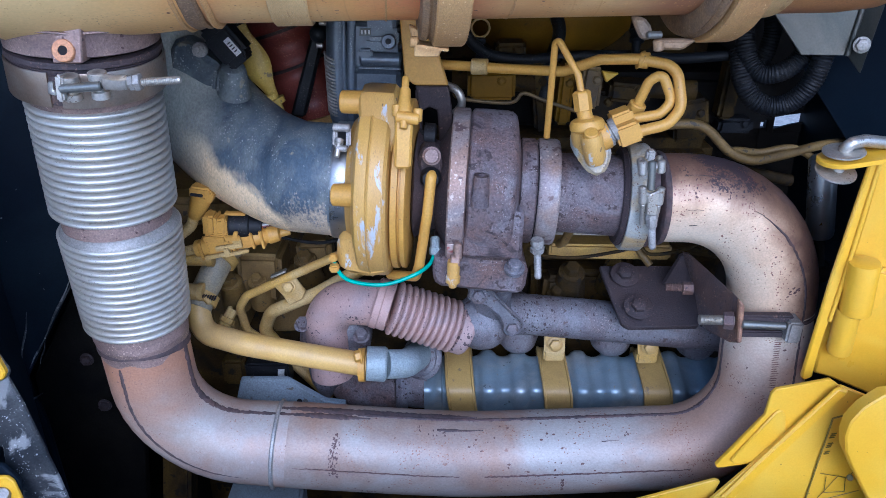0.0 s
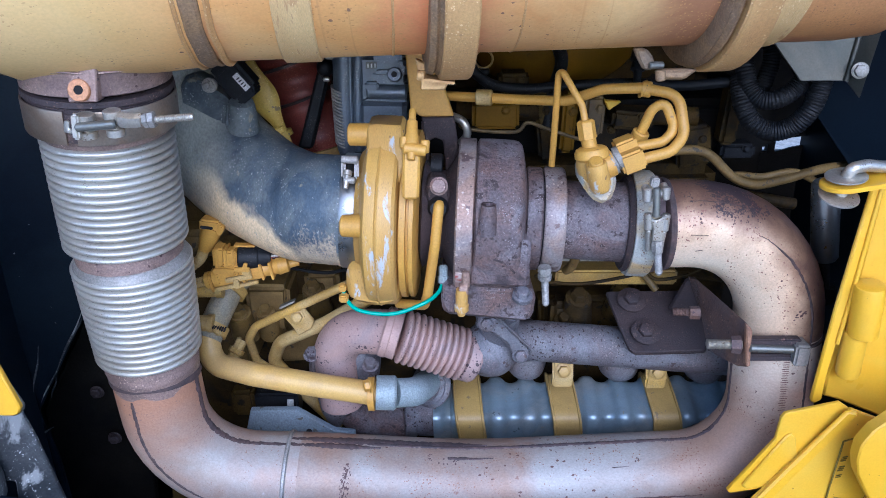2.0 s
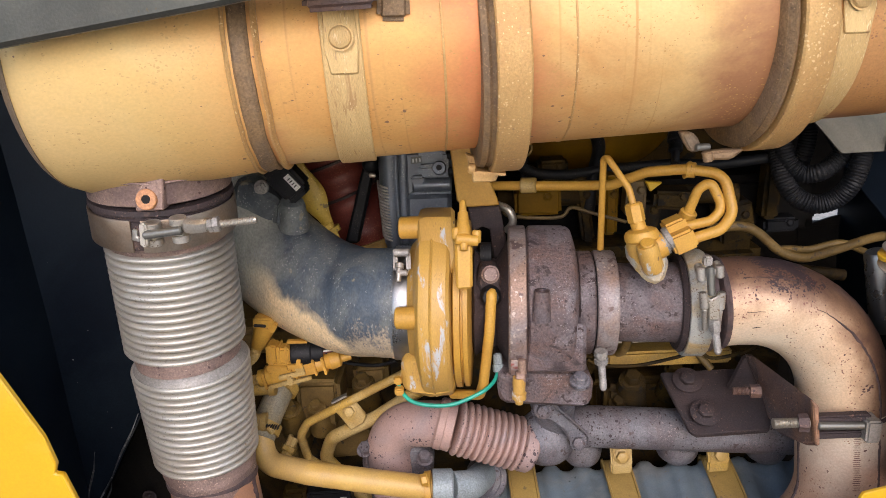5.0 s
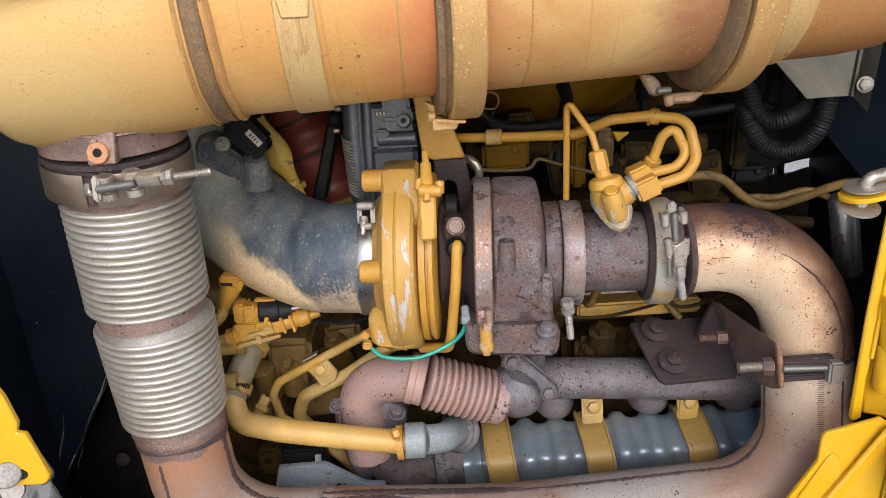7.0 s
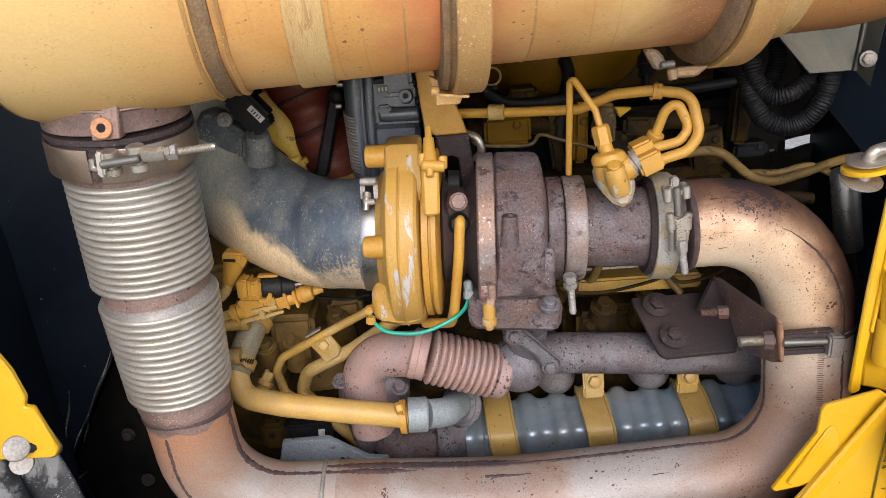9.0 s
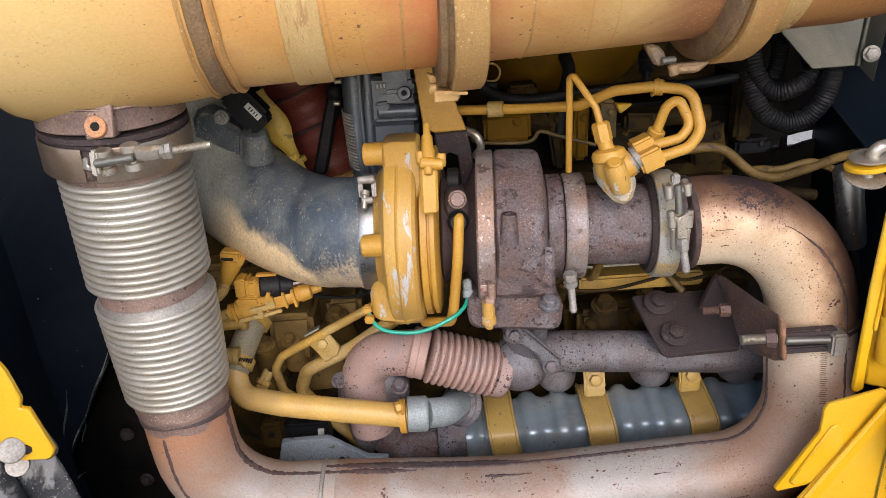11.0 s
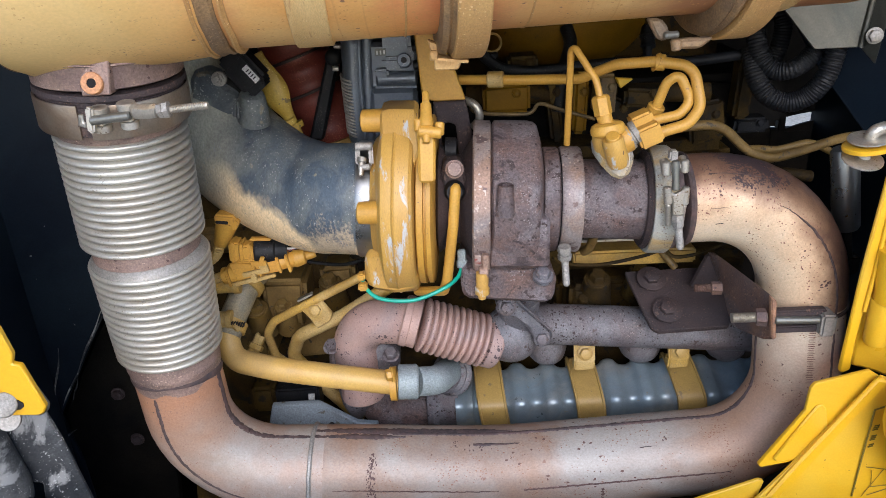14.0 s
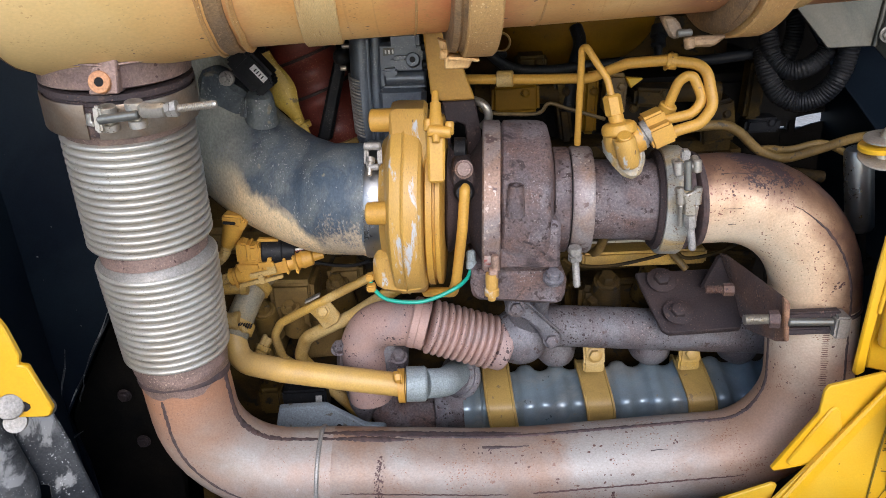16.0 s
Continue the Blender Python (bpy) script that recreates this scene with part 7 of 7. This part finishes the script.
for x, z, h in ((-0.3560, 1.1210, 0.028), (-0.3440, 1.1245, 0.030), (-0.3170, 1.1310, 0.031), (-0.3080, 1.1325, 0.030), (-0.2790, 1.1385, 0.026), (-0.2650, 1.1400, 0.028)):
    part("collar_rib", box((x, 1.0300, z), (0.004, 0.030, h), (0, -10, 0), 0.0012), YELLOW, con)
part("latch_tab", join(box((-0.3320, 1.0100, 1.1180), (0.034, 0.006, 0.006), (0, -12, 0), 0.001), box((-0.2980, 1.0110, 1.1230), (0.030, 0.006, 0.005), (0, -12, 0), 0.001), box((-0.3150, 1.0100, 1.1240), (0.008, 0.008, 0.014), (0, -12, 0), 0.001)), YELLOW_DUST, con)
part("latch", join(box((-0.3122, 1.0120, 1.1316), (0.04, 0.006, 0.007), (0, -10, 0), 0.001), box((-0.3000, 1.0140, 1.1390), (0.012, 0.006, 0.010), (0, -10, 0), 0.001)), YELLOW_DUST, con)
part("lead", sweep(spline([(-0.3632, 1.0300, 1.1208), (-0.3843, 1.0400, 1.1118), (-0.4111, 1.0600, 1.0982)]), 0.007, 14, ribs=0.0008, pitch=0.004), YELLOW_DUST, con)
con = thing("pressure_sensor", (-0.3548, 1.0800, 0.9598), "dusty yellow pressure sensor with a thin lead", "sensor")
part("body", lathe((-0.3635, 1.0800, 0.9491), (-0.3466, 1.1000, 0.9771), [(0, 0.006), (0.1, 0.010), (0.35, 0.010), (0.4, 0.013), (0.6, 0.013), (0.62, 0.009), (1, 0.009)], 8), YELLOW_DUST, con)

# ---- lower front of the engine ----
shelf = thing("support_plate", (-0.2592, 1.0500, 0.8244), "blue-grey painted support plate with a bolt hole", "plate")
part("plate", plate([(-0.3332, 1.0500, 0.8731), (-0.3458, 1.0400, 0.8238), (-0.1620, 1.0400, 0.8168), (-0.1611, 1.0400, 0.8329), (-0.1945, 1.0400, 0.8375), (-0.2569, 1.0500, 0.8731)], 0.012, 0.002), BLUE_GREY, shelf)
part("hole", lathe((-0.2381, 1.0420, 0.8349), (-0.2370, 1.0370, 0.8385), [(0, 0.0048), (1, 0.0048)], 16), HOLE, shelf)
box_ = thing("control_module", (-0.3104, 1.1200, 0.8389), "small dark electronic module with a square label", "module")
part("case", box((-0.3019, 1.1200, 0.8448), (0.075, 0.04, 0.05), bev=0.004), BLACK_HOSE, box_)
part("label", plate([(-0.2822, 1.0970, 0.8603), (-0.2834, 1.0970, 0.8464), (-0.2728, 1.0970, 0.8464), (-0.2715, 1.0970, 0.8603)], 0.002, 0), STICKER, box_)
# the block and the leg have shade mixed into their yellow
solid("tan_block", lump(0.002, box((-0.3646, 1.1400, 0.8397), (0.04, 0.05, 0.05), bev=0.006)), YELLOW_SHADE_GRIME, "grimy, shade-darkened tan block under the coolant pipe", "engine part")
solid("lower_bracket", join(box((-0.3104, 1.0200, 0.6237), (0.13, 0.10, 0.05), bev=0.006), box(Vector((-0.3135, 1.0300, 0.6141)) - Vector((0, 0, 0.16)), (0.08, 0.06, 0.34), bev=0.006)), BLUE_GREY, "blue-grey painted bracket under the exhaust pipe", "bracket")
solid("frame_leg", box((-0.4828, 1.0800, 0.5867), (0.05, 0.05, 0.45), (0, 8, 0), 0.006), YELLOW_SHADE_GRIME, "grimy, shade-darkened yellow frame leg below the elbow", "frame")
# ---- right side of the opening ----
sheet = thing("steel_bracket", (0.5283, 1.1000, 1.4205), "bare grey folded steel bracket with a bolt", "bracket")
part("flange", plate([(0.4582, 1.1200, 1.4561), (0.5088, 1.1000, 1.3908), (0.5740, 1.1000, 1.3900), (0.5840, 1.1000, 1.4736), (0.5755, 1.1000, 1.5101), (0.4488, 1.1200, 1.5085)], 0.004, 0.001), COVER_GREY, sheet)
part("web", plate([(0.5748, 1.1000, 1.3900), (0.5883, 1.0800, 1.3687), (0.6006, 1.0800, 1.4612), (0.6056, 1.0800, 1.5117), (0.5770, 1.1000, 1.5101), (0.5856, 1.1000, 1.4736)], 0.004, 0.001), COVER_GREY, sheet)
part("fold", sweep([(0.5729, 1.0980, 1.3904), (0.5828, 1.0980, 1.4812)], 0.004, 12), COVER_GREY, sheet)
part("bolt", hexbolt((0.5822, 1.0830, 1.4080), (-0.2, -1, 0.1), 0.009, 0.006), STUD_GREY, sheet)
side = thing("side_sheet", (0.6472, 1.2000, 1.2808), "dark blue-black side sheet with a slanted edge", "panel")
part("sheet", plate([(0.5516, 1.2500, 1.3961), (0.5843, 1.2200, 1.3306), (0.6565, 1.1800, 1.2289), (0.8028, 1.1500, 1.0648), (0.8695, 1.1000, 1.2202), (0.7201, 1.1500, 1.5504), (0.5230, 1.2500, 1.5461)], 0.006, 0.001), BLACK_PANEL, side)
strut = thing("gas_strut", (0.5411, 1.0000, 1.1525), "silver gas strut standing behind the door post", "strut")
part("cylinder", lathe((0.5206, 1.0000, 1.2726), (0.5391, 1.0000, 1.1542), [(0, 0.016), (0.04, 0.019), (0.96, 0.019), (1, 0.016)], 32), CHROME, strut)
part("rod_end", join(rod((0.5385, 1.0000, 1.1569), (0.5472, 1.0000, 1.1073), 0.008), box((0.5491, 1.0000, 1.0981), (0.03, 0.02, 0.03), bev=0.004)), DARK_ENGINE, strut)

post = thing("door_post", (0.5117, 0.8400, 1.1145), "bright yellow steel door post with hinge barrels", "post")
part("lip", plate([(0.4879, 0.8300, 1.3309), (0.4765, 0.8350, 1.1645), (0.4715, 0.8400, 1.0216), (0.4763, 0.8400, 1.0162), (0.4864, 0.8400, 1.0215), (0.4870, 0.8400, 1.0676), (0.4925, 0.8350, 1.1644), (0.4995, 0.8300, 1.3309)], 0.007, 0.002), YELLOW_CLEAN, post)
part("web", plate([(0.5075, 0.8450, 1.3300), (0.5050, 0.8500, 1.1956), (0.5010, 0.8500, 1.1202), (0.4950, 0.8550, 1.0555), (0.4950, 0.8550, 1.0184), (0.5186, 0.8550, 1.0111), (0.5950, 0.8550, 0.9759), (0.7066, 0.8500, 0.9280), (0.6562, 0.8400, 1.3300)], 0.012, 0.003), YELLOW_CLEAN, post)
part("lip_edge", sweep([(0.4975, 0.8290, 1.3280), (0.4915, 0.8340, 1.1700), (0.4880, 0.8360, 1.1100)], 0.0026, 10), YELLOW_CLEAN, post)
part("hinge_barrel", lathe((0.5067, 0.8250, 1.1990), (0.5133, 0.8300, 1.1258), [(0, 0.012), (0.02, 0.0175), (0.06, 0.0185), (0.97, 0.0185), (1, 0.016)], 32), YELLOW_CLEAN, post)
part("hinge_pin", lathe((0.5080, 0.8350, 1.1290), (0.5115, 0.8400, 1.0600), [(0, 0.0150), (0.9, 0.0150), (0.97, 0.0135), (1, 0.010)], 28), YELLOW_CLEAN, post)
part("hinge_gusset", lump(0.0005, box((0.5374, 0.8450, 1.1522), (0.03, 0.02, 0.06), (0, 12, 0), 0.006, 3)), YELLOW_CLEAN, post)

latch = thing("latch_eye", (0.4277, 0.7800, 1.3339), "steel latch rod through two washers on a yellow eye plate", "latch")
PN = Vector((-0.12, -0.03, 0.99)).normalized()
PX = Vector((0.99, 0.10, 0.12)).normalized()
PY = PN.cross(PX).normalized()
PC = Vector((0.4270, 0.7850, 1.3375))
arc = [PC + PX * (0.0235 * math.cos(a)) + PY * (0.0235 * math.sin(a)) for a in (radians(90 + 180 * k / 20) for k in range(21))]
part("eye_plate", plate([tuple(p) for p in arc + [PC + PX * 0.062 - PY * 0.0235, PC + PX * 0.062 + PY * 0.0235]], 0.0055, 0.0008, tuple(PN)), YELLOW_CLEAN, latch)


def washer(at, way):
    return lathe(at, Vector(at) + Vector(way).normalized(), [(0, 0.0085), (0, 0.0205), (0.0006, 0.0216), (0.0022, 0.0216), (0.0028, 0.0205), (0.0028, 0.0085)], 48, unit=1)


part("washer", washer((0.4290, 0.7850, 1.3478), (-0.114, -0.10, 0.99)), STEEL, latch)
part("washer", washer((0.4247, 0.7850, 1.3258), (0.019, -0.339, 0.941)), STEEL, latch)
part("rod", pipe([(0.5131, 0.7950, 1.3547), (0.4686, 0.7900, 1.3577), (0.4484, 0.7850, 1.3612), (0.4310, 0.7810, 1.3590), (0.4290, 0.7850, 1.3480), (0.4270, 0.7870, 1.3200)], 0.0068, 0.012, 20), STEEL, latch)

guard = thing("yellow_guard", (0.4895, 0.8000, 0.8524), "bright yellow folded steel guard with a printed decal", "guard")
part("upper_plate", plate([(0.4865, 0.8000, 1.0462), (0.4212, 0.8000, 1.0308), (0.4168, 0.8000, 1.0239), (0.4141, 0.8000, 0.9905), (0.3624, 0.8000, 0.9092), (0.3662, 0.8000, 0.9044), (0.4101, 0.8000, 0.9120), (0.4515, 0.7950, 0.9592), (0.5076, 0.8000, 1.0308)], 0.006, 0.001), YELLOW_CLEAN, guard)
part("pressed_panel", plate([(0.4134, 0.7955, 0.9178), (0.3855, 0.7955, 0.9150), (0.3786, 0.7955, 0.9206), (0.4253, 0.7955, 0.9992), (0.4318, 0.7955, 1.0027), (0.4382, 0.7955, 0.9957), (0.4454, 0.7955, 0.9615)], 0.004, 0.0018), YELLOW_CLEAN, guard)
part("main_plate", plate([(0.4966, 0.7900, 1.0430), (0.4054, 0.7900, 0.9178), (0.3534, 0.7850, 0.8566), (0.3147, 0.7800, 0.7924), (0.6014, 0.7800, 0.7925), (0.7254, 0.7800, 0.7925), (0.6778, 0.7900, 0.9767), (0.5517, 0.7900, 1.0190)], 0.006, 0.001), YELLOW_CLEAN, guard)
part("fold_ridge", plate([(0.4894, 0.7840, 1.0439), (0.4064, 0.7840, 0.9211), (0.3689, 0.7800, 0.8682), (0.3877, 0.7800, 0.8682), (0.4202, 0.7840, 0.9136), (0.5059, 0.7840, 1.0388)], 0.008, 0.003), YELLOW_CLEAN, guard)
part("tip_plate", plate([(0.2593, 0.8000, 0.8464), (0.3662, 0.8000, 0.8841), (0.3735, 0.8000, 0.8811), (0.3613, 0.8000, 0.8343), (0.3625, 0.8000, 0.7717), (0.1717, 0.8000, 0.7717)], 0.006, 0.001), YELLOW_CLEAN, guard)
part("curved_cover", lump(0.001, plate([(0.5162, 0.7350, 1.0691), (0.4957, 0.7350, 1.0498), (0.4839, 0.7350, 1.0284), (0.4825, 0.7350, 1.0075), (0.4879, 0.7350, 0.9862), (0.5052, 0.7350, 0.9556), (0.5421, 0.7350, 0.8965), (0.5667, 0.7350, 0.8390), (0.7420, 0.7350, 0.8390), (0.6665, 0.7350, 1.0771)], 0.02, 0.002)), YELLOW_CLEAN, guard, "smooth curved yellow cover")
for a, b, w in (((0.5491, 0.7885, 1.0150), (0.4951, 0.7885, 0.9948), 0.0011), ((0.4951, 0.7885, 0.9948), (0.4839, 0.7845, 0.8630), 0.0013), ((0.4957, 0.7850, 0.9089), (0.5330, 0.7850, 0.9013), 0.0006), ((0.5330, 0.7850, 0.9013), (0.5431, 0.7850, 0.9221), 0.0006), ((0.5202, 0.7850, 0.9051), (0.4964, 0.7845, 0.8610), 0.0005), ((0.5524, 0.7845, 0.8806), (0.5035, 0.7845, 0.8630), 0.0006), ((0.5043, 0.7850, 0.9032), (0.5070, 0.7850, 0.8762), 0.0006), ((0.5070, 0.7850, 0.8762), (0.5336, 0.7850, 0.8782), 0.0006), ((0.5336, 0.7850, 0.8782), (0.5300, 0.7850, 0.9013), 0.0006)):
    part("decal_line", sweep([a, b], w, 6), DECAL_INK, guard)
for a, n in (((0.5008, 0.7870, 0.9719), 3), ((0.4997, 0.7870, 0.9565), 3), ((0.4983, 0.7870, 0.9428), 2)):
    for k in range(n):
        c = Vector(a) + Vector((-0.0008 * k, 0, -0.0030 * k))
        part("decal_bar", box(c, (0.0068, 0.0012, 0.0011), (0, -14, 0), 0), DECAL_INK, guard)
part("decal_ring", lathe((0.5361, 0.7855, 0.9018), (0.5349, 0.7835, 0.9026), [(0, 0.003), (0, 0.004), (1, 0.004), (1, 0.003)], 20), DECAL_INK, guard)

# ---- left side of the opening ----
lb = thing("yellow_bracket", (-0.5136, 0.6900, 1.1228), "bright yellow corner bracket bolted at the opening", "bracket")
part("plate", plate([(-0.5998, 0.6900, 1.4711), (-0.4961, 0.6900, 1.2289), (-0.4897, 0.6900, 1.1962), (-0.4939, 0.6900, 1.1853), (-0.4848, 0.6900, 1.1835), (-0.4719, 0.6900, 1.1300), (-0.4766, 0.6900, 1.1215), (-0.4833, 0.6900, 1.1196), (-0.7294, 0.6900, 1.1309)], 0.008, 0.0015), YELLOW_CLEAN, lb)
part("back_plate", plate([(-0.4938, 0.7050, 1.1504), (-0.4859, 0.7050, 1.1471), (-0.4770, 0.7050, 1.1231), (-0.4806, 0.7050, 1.1143), (-0.4925, 0.7050, 1.1074), (-0.5207, 0.7050, 1.1254)], 0.006, 0.002), DARK_STEEL, lb)
part("slot", plate([(-0.5085, 0.6885, 1.1413), (-0.4985, 0.6885, 1.1410), (-0.4940, 0.6885, 1.1370), (-0.4945, 0.6885, 1.1325), (-0.4985, 0.6885, 1.1295), (-0.5085, 0.6885, 1.1293)], 0.004, 0), HOLE, lb)
part("bolt", lathe((-0.5145, 0.6880, 1.1370), (-0.5035, 0.6700, 1.1470), [(0, 0.0128), (0.05, 0.0138), (0.30, 0.0138), (0.36, 0.0126), (0.40, 0.0080)], 32), STUD_GREY, lb, "large pale bolt head")
part("washer", lathe((-0.5215, 0.7000, 1.1100), (-0.5185, 0.6930, 1.1135), [(0, 0.0122), (1, 0.0118)], 28), STUD_GREY, lb)
low = thing("yellow_bracket", (-0.5585, 0.7350, 0.8965), "yellow lower bracket with a pale bolt at the opening", "bracket")
part("plate", plate([(-0.6034, 0.7280, 0.9520), (-0.5327, 0.7280, 0.9529), (-0.5264, 0.7280, 0.9449), (-0.5230, 0.7280, 0.9179), (-0.5151, 0.7280, 0.8463), (-0.6323, 0.7280, 0.8463)], 0.006, 0.0015), YELLOW_CLEAN, low)
part("bolt", lathe((-0.5450, 0.7280, 0.9252), (-0.5388, 0.7200, 0.9335), [(0, 0.0105), (0.5, 0.010), (1, 0.007)], 20), STUD_GREY, low)
ls = thing("black_side_plate", (-0.5398, 0.7600, 1.0062), "black plate with pale dust beside the opening", "plate")
part("plate", plate([(-0.6571, 0.7700, 1.4805), (-0.5566, 0.7700, 1.1656), (-0.5341, 0.7700, 1.0998), (-0.5174, 0.7700, 1.0297), (-0.4965, 0.7700, 0.9055), (-0.4860, 0.7700, 0.8176), (-0.5696, 0.7600, 0.8325), (-0.5501, 0.7600, 0.9718), (-0.5659, 0.7600, 0.9745), (-0.5746, 0.7600, 1.0081), (-0.7271, 0.7600, 1.2767)], 0.008, 0.002), BLACK_DUSTY, ls)
lt = thing("black_step_bar", (-0.5786, 0.7400, 0.9814), "worn black tube below the side plate", "bar")
part("tube", lump(0.001, sweep([(-0.6288, 0.7400, 1.2118), (-0.5911, 0.7400, 1.0819), (-0.5735, 0.7400, 0.9898), (-0.5819, 0.7500, 0.9626)], 0.022, 24)), BLACK_DUSTY, lt)
part("flange", plate([(-0.6348, 0.7350, 0.9714), (-0.5682, 0.7350, 0.9694), (-0.5387, 0.7350, 0.9643), (-0.5241, 0.7350, 0.9386), (-0.5375, 0.7350, 0.8560), (-0.6673, 0.7350, 0.8634)], 0.008, 0.002), BLACK_PANEL, lt)
sp = thing("black_partition", (-0.6256, 0.9800, 0.9446), "black inner panel with scratches and a painted lit fold edge", "panel")
part("sheet", plate([(-0.6919, 0.9300, 1.5702), (-0.4908, 1.0000, 1.5563), (-0.5314, 1.0000, 1.1041), (-0.6376, 0.9800, 0.9245), (-0.6248, 0.9800, 0.8379), (-0.6214, 0.9800, 0.6500), (-0.9646, 0.9000, 0.7475)], 0.006, 0.001), BLACK_PANEL, sp)
# pale strips: scratches, plus the lit fold edge drawn as diagonal lines
for a, b in (((-0.5338, 0.9900, 1.0979), (-0.5849, 0.9800, 1.0147)), ((-0.5849, 0.9800, 1.0147), (-0.6243, 0.9700, 0.9480)), ((-0.5400, 0.9880, 1.0950), (-0.5880, 0.9790, 1.0100)), ((-0.6068, 0.9700, 1.0461), (-0.6326, 0.9680, 0.9600)), ((-0.6442, 0.9680, 0.8856), (-0.6147, 0.9710, 0.9030)), ((-0.5950, 0.9750, 0.9900), (-0.6080, 0.9730, 0.9550))):
    part("scratch", sweep(spline([a, along(a, b, 0.35) + Vector((0.002, 0, 0.001)), along(a, b, 0.7) - Vector((0.0015, 0, 0.001)), b], 4), lambda s: 0.0006 + 0.0009 * math.sin(3.1 * s) ** 2, 6), BLACK_DUSTY, sp)
bk = thing("inner_frame", (-0.5971, 1.1000, 0.8384), "dark frame member behind the exhaust elbow", "frame")
part("member", plate([(-0.5881, 1.1200, 1.0469), (-0.7043, 1.1000, 0.8443), (-0.6910, 1.0800, 0.5147), (-0.5633, 1.1000, 0.4872), (-0.5202, 1.1200, 0.9131)], 0.02, 0.003), DARK_ENGINE, bk)
for c in ((-0.5977, 1.0850, 0.8900), (-0.5821, 1.0800, 0.8001)):
    part("bolt", hexbolt(c, (0, -1, 0), 0.009, 0.007), RUST_BROWN, bk)
